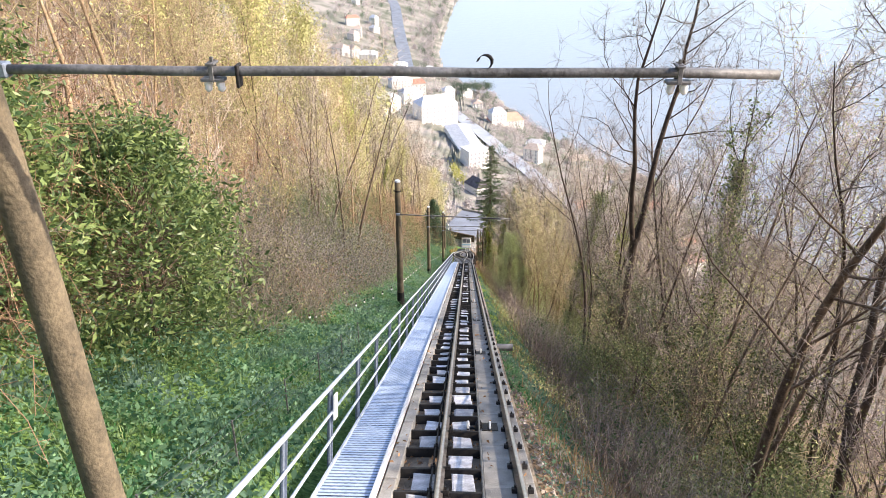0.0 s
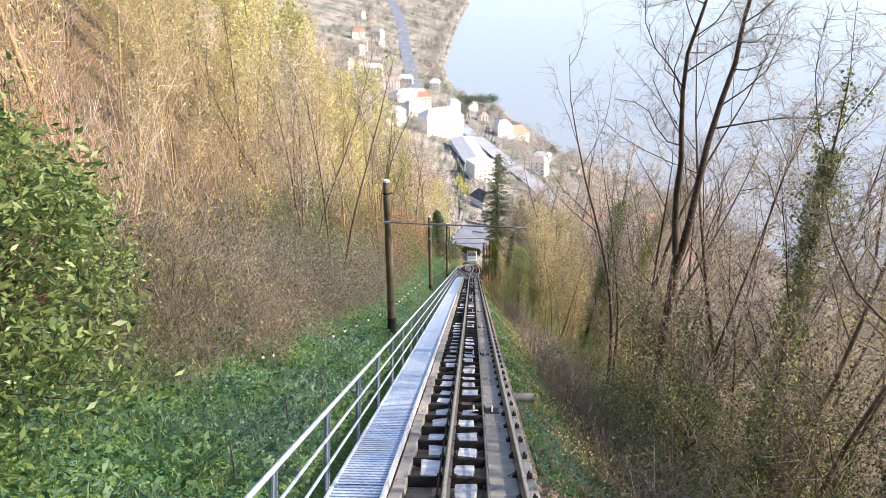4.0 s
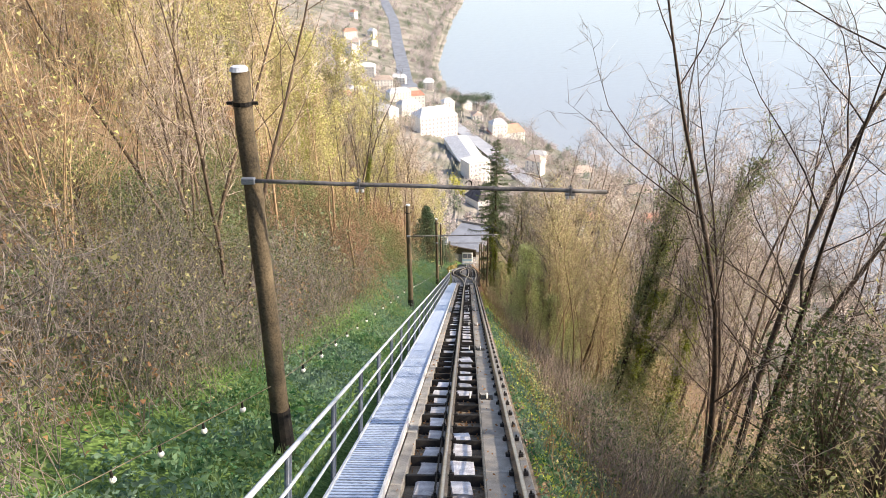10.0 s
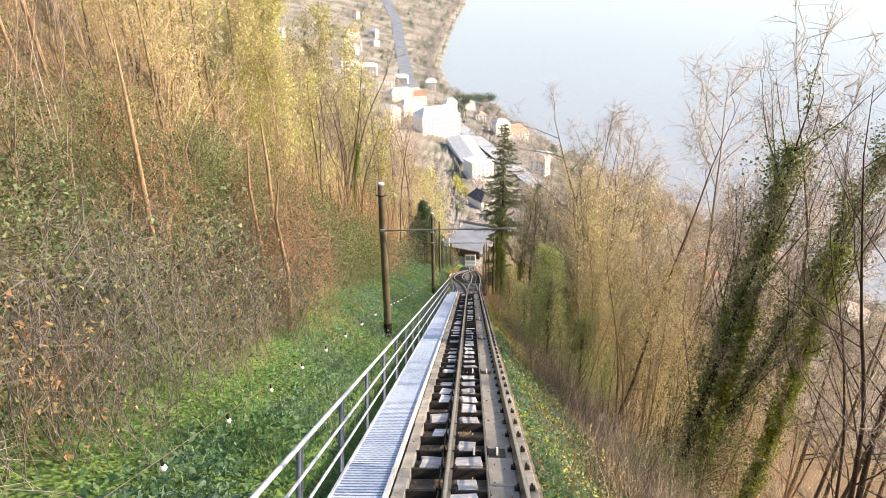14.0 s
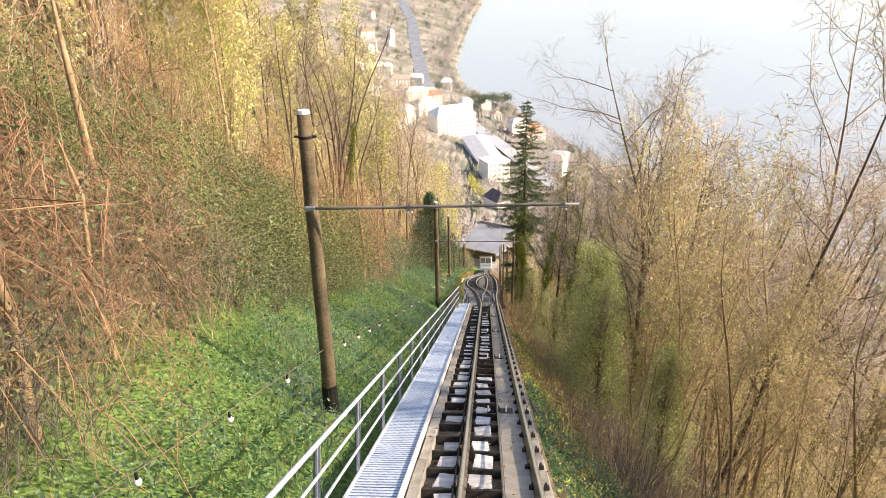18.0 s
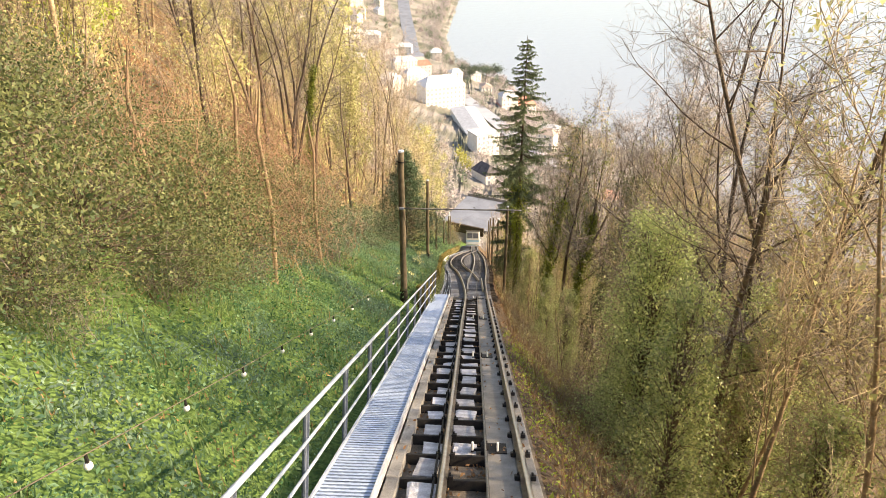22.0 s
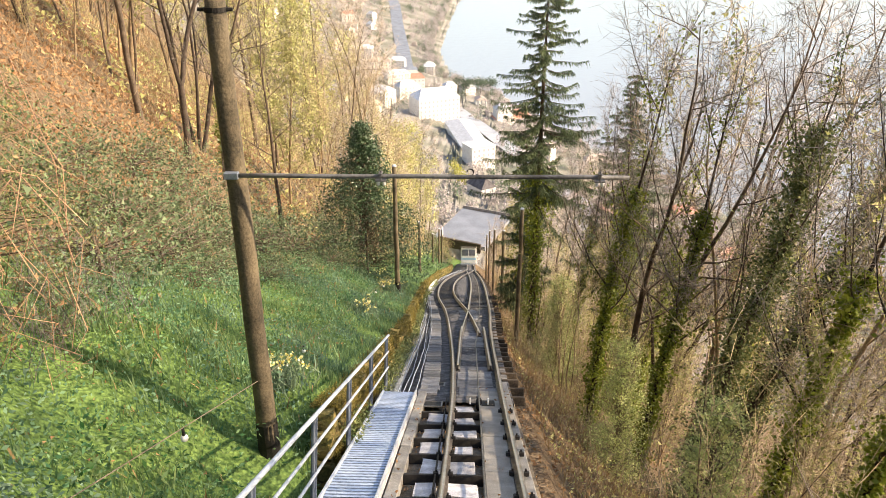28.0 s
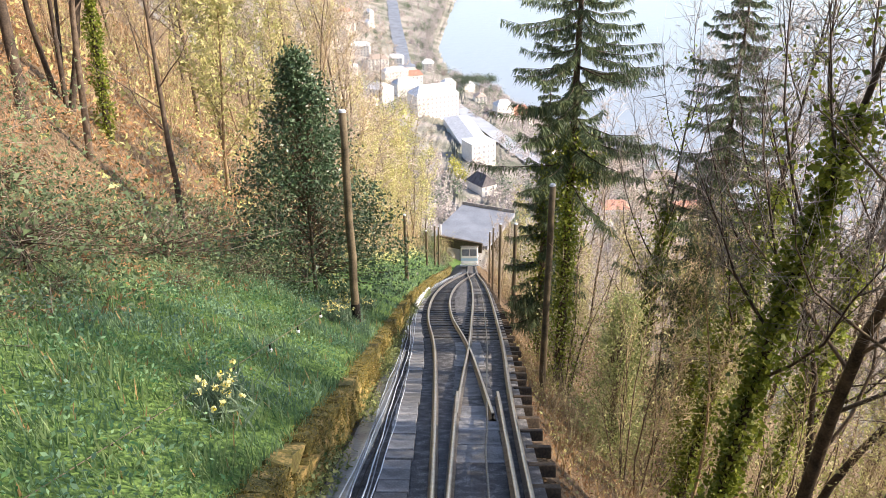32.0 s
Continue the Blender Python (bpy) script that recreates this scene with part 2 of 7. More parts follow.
def leaf_arrays(rng, c, size, flat=0.0, droop=0.0, aspect=0.5):
    """Pointed leaves about the centres c, turned at random; flat: how far they lie level."""
    n = len(c)
    d = rng.normal(size=(n, 3))
    d[:, 2] = d[:, 2] * (1 - flat) - droop
    d /= np.linalg.norm(d, axis=1)[:, None] + 1e-9
    r = rng.normal(size=(n, 3))
    r[:, 2] *= 1 - flat
    s = np.cross(d, r)
    s /= np.linalg.norm(s, axis=1)[:, None] + 1e-9
    L = (size * rng.uniform(0.6, 1.4, n))[:, None]
    nrm = np.cross(d, s)
    v = np.stack([c - d * L * 0.5, c + s * L * aspect * 0.5 + nrm * L * 0.08, c + d * L * 0.5, c - s * L * aspect * 0.5 + nrm * L * 0.08], 1)
    return v.reshape(-1, 3), np.arange(4 * n).reshape(n, 4)


def leaf_mesh(name, rng, c, size, mat, flat=0.0, droop=0.0, aspect=0.5):
    v, q = leaf_arrays(rng, np.asarray(c), size, flat, droop, aspect)
    return mesh_from(name, v, q, mat)


# ---- ground ----
SHORE = ((-300, 440), (300, 330), (500, 230), (600, 190), (720, 130), (831, 74), (900, 45), (985, 28), (1012, 0), (1060, -35), (1250, -58), (1500, -54), (1700, -46), (2200, -18), (3000, 40), (5000, 200))
BANK_UP = ((-400, 190), (-60, 33), (-25, 12.2), (-14, 5.6), (-9, 2.6), (-6, 0.85), (-4.5, 0.3), (-2.7, 0.0), (-2.1, -0.45), (0.95, -0.5), (1.5, -1.2),
           (2.2, -2.0), (4, -3.7), (6, -5.6), (20, -15), (60, -37), (400, -200))
BANK_LOW = ((-400, 230), (-60, 50), (-25, 18.5), (-14, 8.4), (-9, 4.0), (-6, 1.95), (-4, 0.65), (-2.7, -0.2), (-2.1, -0.45), (0.95, -0.5), (1.5, -1.2),
            (2.2, -2.0), (4, -3.6), (6, -5.2), (20, -14), (60, -36), (400, -200))
WALL = ((124, -2.1), (140, -2.2), (155, -2.75), (165, -3.0), (186, -3.0), (206, -2.4))


def smooth(a, b, x):
    t = np.clip((np.asarray(x, float) - a) / (b - a), 0, 1)
    return t * t * (3 - 2 * t)


def shore(y):
    return np.interp(y, [p[0] for p in SHORE], [p[1] for p in SHORE])


def wall_x(s):
    return np.interp(s, [p[0] for p in WALL], [p[1] for p in WALL])


def bank(x, y):
    """Height of the ground over the incline's plane."""
    x, y = np.asarray(x, float), np.asarray(y, float)
    s = y / CA
    k = smooth(80, 102, s)
    r = np.interp(x, [p[0] for p in BANK_UP], [p[1] for p in BANK_UP]) * (1 - k) + np.interp(x, [p[0] for p in BANK_LOW], [p[1] for p in BANK_LOW]) * k
    wx = wall_x(s)
    terrace = np.where(x < wx - 0.1, 0.62 + (wx - x) * 0.4, np.where(x < 1.2, -0.45, r))
    w = smooth(124, 127, s) * (1 - smooth(200, 210, s))
    steep = 1 - smooth(-14.5, -6.0, x)
    r2 = terrace * (1 - steep) + (r + 0.4) * steep
    lumps = 0.13 * np.sin(1.7 * x + 1.3 * np.sin(0.9 * y)) * np.sin(1.35 * y + 1.1 * np.sin(1.2 * x)) * (1 - smooth(-4.4, -3.4, x)) * (1 - smooth(200, 215, s))
    return r * (1 - w) + np.where(x < 1.2, r2, r) * w + lumps


def ground_z(x, y):
    x, y = np.asarray(x, float), np.asarray(y, float)
    near = -TA * y + bank(x, y)
    d = shore(y) - x
    far = LAKE + 3 + 0.27 * d - 0.00012 * np.clip(d, 0, 900) ** 2
    w = smooth(264, 450, y)
    return np.maximum(near * (1 - w) + far * w, LAKE - 15)


def gz(x, y):
    return float(ground_z(x, y))


def place(x, s, h=0.0, rot=0.0, k=1.0, tilt=0.0, lean=0.0):
    """A pose on the ground at x across and s down the incline."""
    y = s * CA
    return pose(x, y, gz(x, y) + h, tilt, lean, rot) @ Matrix.Diagonal((k, k, k, 1))


def ground_material():
    m = bpy.data.materials.new("hillside_ground")
    m.use_nodes = True
    N, L = m.node_tree.nodes, m.node_tree.links
    b = N["Principled BSDF"]
    tc = N.new("ShaderNodeTexCoord")
    big = N.new("ShaderNodeTexNoise")
    big.inputs["Scale"].default_value = 0.35
    big.inputs["Detail"].default_value = 8
    fine = N.new("ShaderNodeTexNoise")
    fine.inputs["Scale"].default_value = 9
    fine.inputs["Detail"].default_value = 8
    vor = N.new("ShaderNodeTexVoronoi")
    vor.inputs["Scale"].default_value = 14
    for n in (big, fine, vor):
        L.new(tc.outputs["Object"], n.inputs["Vector"])
    litter = N.new("ShaderNodeValToRGB")
    e = litter.color_ramp.elements
    e[0].position, e[0].color = 0.3, (0.08, 0.05, 0.032, 1)
    e[1].position, e[1].color = 0.7, (0.25, 0.185, 0.125, 1)
    x = e.new(0.5)
    x.color = (0.16, 0.115, 0.075, 1)
    L.new(fine.outputs[0], litter.inputs[0])
    green = N.new("ShaderNodeValToRGB")
    e = green.color_ramp.elements
    e[0].position, e[0].color = 0.32, (0.05, 0.1, 0.03, 1)
    e[1].position, e[1].color = 0.68, (0.16, 0.25, 0.075, 1)
    L.new(fine.outputs[0], green.inputs[0])
    sep = N.new("ShaderNodeSeparateXYZ")
    L.new(tc.outputs["Object"], sep.inputs[0])
    # grass on the bank beside the line, leaf litter under the trees
    a = N.new("ShaderNodeMapRange")
    a.inputs["From Min"].default_value, a.inputs["From Max"].default_value = -9.0, -5.5
    L.new(sep.outputs[0], a.inputs["Value"])
    c = N.new("ShaderNodeMapRange")
    c.inputs["From Min"].default_value, c.inputs["From Max"].default_value = 0.9, -0.5
    L.new(sep.outputs[0], c.inputs["Value"])
    mul = N.new("ShaderNodeMath")
    mul.operation = "MULTIPLY"
    L.new(a.outputs[0], mul.inputs[0])
    L.new(c.outputs[0], mul.inputs[1])
    plus = N.new("ShaderNodeMath")
    plus.operation = "MULTIPLY_ADD"
    plus.inputs[1].default_value = 1.4
    L.new(big.outputs[0], plus.inputs[0])
    L.new(mul.outputs[0], plus.inputs[2])
    ramp = N.new("ShaderNodeMapRange")
    ramp.inputs["From Min"].default_value, ramp.inputs["From Max"].default_value = 0.95, 1.35
    L.new(plus.outputs[0], ramp.inputs["Value"])
    mix = N.new("ShaderNodeMix")
    mix.data_type = "RGBA"
    L.new(ramp.outputs[0], mix.inputs["Factor"])
    L.new(litter.outputs[0], mix.inputs["A"])
    L.new(green.outputs[0], mix.inputs["B"])
    # meadow and gardens further down, towards the town
    t = N.new("ShaderNodeMapRange")
    t.inputs["From Min"].default_value, t.inputs["From Max"].default_value = 270, 380
    L.new(sep.outputs[1], t.inputs["Value"])
    wide = N.new("ShaderNodeTexNoise")
    wide.inputs["Scale"].default_value = 0.03
    wide.inputs["Detail"].default_value = 7
    L.new(tc.outputs["Object"], wide.inputs["Vector"])
    land = N.new("ShaderNodeValToRGB")
    e = land.color_ramp.elements
    e[0].position, e[0].color = 0.38, (0.14, 0.15, 0.12, 1)
    e[1].position, e[1].color = 0.62, (0.31, 0.29, 0.27, 1)
    L.new(wide.outputs[0], land.inputs[0])
    mix2 = N.new("ShaderNodeMix")
    mix2.data_type = "RGBA"
    L.new(t.outputs[0], mix2.inputs["Factor"])
    L.new(mix.outputs["Result"], mix2.inputs["A"])
    L.new(land.outputs[0], mix2.inputs["B"])
    L.new(mix2.outputs["Result"], b.inputs["Base Color"])
    b.inputs["Roughness"].default_value = 0.95
    b.inputs["Specular IOR Level"].default_value = 0.1
    bp = N.new("ShaderNodeBump")
    bp.inputs["Strength"].default_value = 0.9
    bp.inputs["Distance"].default_value = 0.06
    L.new(vor.outputs["Distance"], bp.inputs["Height"])
    L.new(bp.outputs[0], b.inputs["Normal"])
    return m


def build_ground():
    xs = np.concatenate([np.linspace(-4500, -420, 18), np.linspace(-400, -70, 18), np.linspace(-65, -16, 28), np.linspace(-15, -4, 24), np.linspace(-3.8, 2.6, 33),
                         np.linspace(3, 22, 26), np.linspace(24, 120, 24), np.linspace(130, 500, 22), np.linspace(600, 4500, 10)])
    ys = np.concatenate([np.linspace(-2500, -40, 12), np.linspace(-30, 25, 28), np.linspace(26, 215, 200), np.linspace(218, 450, 50), np.linspace(456, 1000, 50), np.linspace(1015, 2600, 44), np.linspace(2700, 4900, 8)])
    X, Y = np.meshgrid(xs, ys)
    Z = ground_z(X, Y)
    rng = np.random.default_rng(3)
    off = np.clip((np.abs(X + 0.5) - 2.4) / 4, 0, 1)
    amp = np.where(Y < 230, 0.13, 1.2) * off
    bumps = np.sin(X * 1.3 + 2 * np.sin(Y * 0.37)) * np.sin(Y * 0.9 + 1.7 * np.sin(X * 0.45)) + 0.6 * rng.normal(size=X.shape)
    Z = Z + amp * bumps * 0.8
    Z = np.where(Z < LAKE + 1, np.minimum(Z, ground_z(X, Y)), Z)
    ny, nx = X.shape
    i = (np.arange(ny - 1)[:, None] * nx + np.arange(nx - 1)).ravel()
    q = np.stack([i, i + 1, i + nx + 1, i + nx], 1)
    me = mesh_from("ground", np.stack([X, Y, Z], -1).reshape(-1, 3), q, ground_material(), True)
    tagged(new("ground", me), "steep hillside of leaf litter and grass falling to the lake", "ground", kind="structure")


build_ground()


def build_lake():
    m = bpy.data.materials.new("lake_water")
    m.use_nodes = True
    N, L = m.node_tree.nodes, m.node_tree.links
    b = N["Principled BSDF"]
    b.inputs["Base Color"].default_value = (0.28, 0.315, 0.355, 1)
    b.inputs["Roughness"].default_value = 0.18
    b.inputs["IOR"].default_value = 1.33
    tc = N.new("ShaderNodeTexCoord")
    n = N.new("ShaderNodeTexNoise")
    n.inputs["Scale"].default_value = 0.08
    n.inputs["Detail"].default_value = 8
    L.new(tc.outputs["Object"], n.inputs["Vector"])
    bp = N.new("ShaderNodeBump")
    bp.inputs["Strength"].default_value = 0.35
    bp.inputs["Distance"].default_value = 1.0
    L.new(n.outputs[0], bp.inputs["Height"])
    L.new(bp.outputs[0], b.inputs["Normal"])
    v = [(-4900, -2500, LAKE), (4900, -2500, LAKE), (4900, 4950, LAKE), (-4900, 4950, LAKE)]
    tagged(new("lake_water", mesh_from("lake", v, [(0, 1, 2, 3)], m)), "wide pale blue lake below the hillside", "lake", kind="structure")


build_lake()

# ---- the line: rails, ties, slabs, cable ----
TOP, BOTTOM, LOOP_A, LOOP_B = 28.0, 131.0, 131.0, 213.0


def curve_of(points):
    """A smooth function through (s, x) pairs."""
    S = np.array([p[0] for p in points], float)
    X = np.array([p[1] for p in points], float)
    T = np.gradient(X, S)

    def f(s):
        s = np.clip(np.asarray(s, float), S[0], S[-1])
        i = np.clip(np.searchsorted(S, s) - 1, 0, len(S) - 2)
        h = S[i + 1] - S[i]
        t = (s - S[i]) / h
        return ((2 * t**3 - 3 * t**2 + 1) * X[i] + (t**3 - 2 * t**2 + t) * h * T[i] + (-2 * t**3 + 3 * t**2) * X[i + 1] + (t**3 - t**2) * h * T[i + 1])
    return f


left_way = curve_of(((120, 0), (131, 0), (142, -0.36), (149.6, -0.74), (158.7, -1.42), (167, -1.75), (181, -1.75), (193, -1.25), (203, -0.55), (213, 0), (224, 0)))
right_way = curve_of(((120, 0), (131, 0), (142, 0.1), (149.6, 0.28), (158.7, 0.38), (167, 0.45), (181, 0.45), (193, 0.3), (203, 0.1), (213, 0), (224, 0)))


def sweep(xs, ss, outline, lift=0.0):
    """Points and quads of a cross-section (x, h) carried down the incline."""
    k, n = len(outline), len(ss)
    o = np.array(outline, float)
    V = np.empty((n, k, 3))
    V[:, :, 0] = np.asarray(xs)[:, None] + o[:, 0]
    V[:, :, 1] = np.asarray(ss)[:, None]
    V[:, :, 2] = o[:, 1] + lift
    i = np.arange(n - 1)[:, None] * k + np.arange(k)
    j = np.arange(n - 1)[:, None] * k + (np.arange(k) + 1) % k
    return V.reshape(-1, 3), np.stack([i, j, j + k, i + k], -1).reshape(-1, 4)


RAIL = ((-0.06, -0.13), (0.06, -0.13), (0.06, -0.115), (0.012, -0.1), (0.012, -0.04), (0.03, -0.03), (0.03, -0.006), (-0.03, -0.006), (-0.03, -0.03), (-0.012, -0.04), (-0.012, -0.1), (-0.06, -0.115))
HEAD = ((-0.027, -0.0055), (0.027, -0.0055), (0.022, 0.0), (-0.022, 0.0))


def build_rail(way, side, s0, s1, step, label):
    ss = np.arange(s0, s1 + 0.01, step)
    xs = way(ss) + side
    t = thing("rail", label, "rail", "rails of the line", m=INCLINE)
    part("rail_body", mesh_from("rail_body", *sweep(xs, ss, RAIL), STEEL_RAIL), t)
    part("rail_head", mesh_from("rail_head", *sweep(xs, ss, HEAD), RAIL_TOP), t, "bright worn running surface")


build_rail(left_way, -0.5, TOP, 246, 0.75, "steel running rail with a worn bright head")
build_rail(right_way, 0.5, TOP, 246, 0.75, "steel running rail bolted to a concrete slab")
build_rail(left_way, 0.5, 140.5, 214, 0.75, "inner steel rail of the passing loop")
build_rail(right_way, -0.5, 140.5, 214, 0.75, "inner steel rail of the passing loop")
build_rail(lambda s: 0 * s, 0.36, 133.5, 142.8, 0.75, "short steel guide rail at the switch")
build_rail(lambda s: 0 * s, -0.44, 133.5, 142.8, 0.75, "short steel guide rail at the switch")

track = thing("track_bed", "concrete and stone track bed with dark steel ties", "track", kind="structure", m=INCLINE)


def build_track():
    rng = random.Random(5)
    ss = np.array([TOP - 4, 133.0])
    part("pit_floor", mesh_from("pit_floor", *sweep([0, 0], ss, ((-2.0, -0.55), (0.75, -0.55), (0.75, -0.25), (-2.0, -0.25))), BALLAST), track, "dark ballast with dead leaves")
    tie = box_mesh("tie", -1.02, 0.05, -0.036, 0.036, -0.27, -0.115, DARK_IRON, 0.006)
    blocks = []
    for k in range(6):
        r2 = random.Random(300 + k)
        bm = bmesh.new()
        w, d = r2.uniform(0.13, 0.19), r2.uniform(0.22, 0.34)
        add_box(bm, -w, w, -d, d, -0.42, -0.135, 0.012)
        for v in bm.verts:
            v.co += Vector((r2.uniform(-0.025, 0.025), r2.uniform(-0.03, 0.03), r2.uniform(-0.012, 0.012)))
        blocks.append(bm_mesh("block", bm, STONE_BLOCK))
    slab = box_mesh("slab", 0.05, 0.43, 0.004, 1.894, -0.42, -0.115, CONCRETE, 0.012)
    sill = box_mesh("sill", -1.19, -1.022, 0.004, 1.42, -0.5, -0.11, CONCRETE, 0.012)
    curb = box_mesh("curb", 0.43, 0.68, 0.004, 1.42, -0.8, -0.135, CONCRETE, 0.015)
    chair = bmesh.new()
    add_box(chair, -0.13, -0.065, -0.05, 0.05, -0.115, -0.06, 0.006)
    add_box(chair, 0.065, 0.13, -0.05, 0.05, -0.115, -0.06, 0.006)
    add_box(chair, -0.1, -0.075, -0.02, 0.02, -0.06, -0.025)
    add_box(chair, 0.075, 0.1, -0.02, 0.02, -0.06, -0.025)
    chair = bm_mesh("rail_chair", chair, DARK_IRON)
    k, s = 0, TOP
    while s < 129.6:
        part("tie", tie, track, m=pose(0, s, rng.uniform(-0.01, 0.01)))
        gap = rng.random()
        if gap > 0.1:
            part("stone_block", rng.choice(blocks), track, m=pose(-0.72 + rng.uniform(-0.04, 0.04), s + 0.47 + rng.uniform(-0.06, 0.06), rng.uniform(-0.04, 0.02), rng.uniform(-3, 3), rng.uniform(-3, 3), rng.uniform(-5, 5)))
        if gap < 0.93:
            part("stone_block", rng.choice(blocks), track, m=pose(-0.25 + rng.uniform(-0.03, 0.03), s + 0.47 + rng.uniform(-0.05, 0.05), rng.uniform(-0.04, 0.02), rng.uniform(-3, 3), rng.uniform(-3, 3), rng.uniform(-5, 5)))
        if k % 2 == 0:
            part("slab", slab, track, m=pose(0, s + 0.2, rng.uniform(-0.006, 0.006)))
        part("rail_chair", chair, track, m=pose(0.5, s + 0.05, 0))
        part("rail_chair", chair, track, m=pose(-0.5, s, -0.02))
        s += 0.95
        k += 1
    s = TOP
    while s < 131:
        part("sill", sill, track, m=pose(rng.uniform(-0.01, 0.01), s, rng.uniform(-0.01, 0.01)))
        part("curb", curb, track, m=pose(0, s, rng.uniform(-0.01, 0.005)))
        s += 1.425
    # gravel, planks and ties of the passing loop
    ss = np.arange(129.8, 248, 1.0)
    floor = np.array([[(wall_x(a) + 0.05, -0.16), (float(right_way(a)) + 0.72, -0.16), (float(right_way(a)) + 0.72, -0.6), (wall_x(a) + 0.05, -0.6)] for a in ss])
    V = np.empty((len(ss), 4, 3))
    V[:, :, 0], V[:, :, 1], V[:, :, 2] = floor[:, :, 0], ss[:, None], floor[:, :, 1]
    i = np.arange(len(ss) - 1)[:, None] * 4 + np.arange(4)
    j = np.arange(len(ss) - 1)[:, None] * 4 + (np.arange(4) + 1) % 4
    part("loop_floor", mesh_from("loop_floor", V.reshape(-1, 3), np.stack([i, j, j + 4, i + 4], -1).reshape(-1, 4), GRAVEL), track, "dark grey gravel floor of the passing loop")
    plank = box_mesh("plank", -0.2, 0.2, 0.01, 0.44, -0.16, -0.1, PLANK_GREY, 0.008)
    plate = box_mesh("floor_plate", -0.4, 0.4, 0.01, 0.93, -0.17, -0.135, PLANK_GREY, 0.008)
    end = box_mesh("tie_end", -0.22, 0.16, -0.08, 0.08, -0.3, -0.13, DARK_WOOD, 0.01)
    tie2 = box_mesh("loop_tie", -0.75, 0.75, -0.09, 0.09, -0.2, -0.125, DARK_IRON, 0.006)
    s = 130.4
    while s < 212:
        turn = math.degrees(math.atan2(-(float(left_way(s + 0.8)) - float(left_way(s))), 0.8))
        for d in (0.0, 0.475) if s < 160 else (0.0,):
            part("plank", plank, track, m=pose(float(left_way(s + d)) - 1.0 + rng.uniform(-0.02, 0.02), s + d, rng.uniform(-0.015, 0.01), 0, 0, turn + rng.uniform(-1.5, 1.5)))
        if s < 151 and rng.random() < 0.75:
            part("floor_plate", plate, track, m=pose(float(left_way(s)) * 0.5 + float(right_way(s)) * 0.5 + rng.uniform(-0.03, 0.03), s, rng.uniform(-0.012, 0.0), 0, rng.uniform(-1, 1), turn * 0.4))
        part("tie_end", end, track, m=pose(float(right_way(s)) + 0.78 + rng.uniform(-0.06, 0.08), s, rng.uniform(-0.03, 0.0)))
        if s > 152:
            part("loop_tie", tie2, track, m=pose(float(left_way(s)), s + 0.4, -0.015))
            part("loop_tie", tie2, track, m=pose(float(right_way(s)), s, -0.015))
        s += 0.95 if s < 175 else 1.6
    hatch = bmesh.new()
    for x0, x1, y0, y1 in ((-0.21, -0.18, -0.24, 0.24), (0.18, 0.21, -0.24, 0.24), (-0.18, 0.18, -0.24, -0.21), (-0.18, 0.18, 0.21, 0.24)):
        add_box(hatch, x0, x1, y0, y1, -0.165, -0.14)
    hatch = bm_mesh("hatch_rim", hatch, CONCRETE)
    # no pit is cut: a flat dark box inside the rim gives its shade
    pit_sheet = box_mesh("hatch_pit", -0.18, 0.18, -0.21, 0.21, -0.17, -0.152, DARK_IRON, 0.003)
    for hx, hs, hk in ((-0.9, 131.65, 1.0), (-0.03, 133.4, 0.8), (-0.88, 129.55, 1.0)):
        m = pose(hx, hs, 0) @ Matrix.Diagonal((hk, hk, 1, 1))
        r = part("hatch_rim", hatch, track, m=m)
        part("hatch_pit", pit_sheet, r, "dark sheet on the floor standing for a shaded opening")
    # cable and rollers
    pts = [on(0.03, a, -0.02) for a in np.arange(TOP, 140, 2.0)] + [on(float(right_way(a)) + 0.03, a, -0.02) for a in np.arange(140, 231, 2.0)]
    c = thing("haulage_cable", "thin steel haulage cable between the rails", "cable")
    part("strand", tube_mesh("cable", [(pts, [0.017] * len(pts))], 6, WIRE), c)
    c = thing("earth_cable", "black insulated cable lying beside a rail", "cable")
    part("strand", tube_mesh("earth_cable", [([on(-0.6, a, -0.1) for a in np.arange(TOP, 131, 2.0)], [0.014] * 52)], 5, DARK_IRON), c)


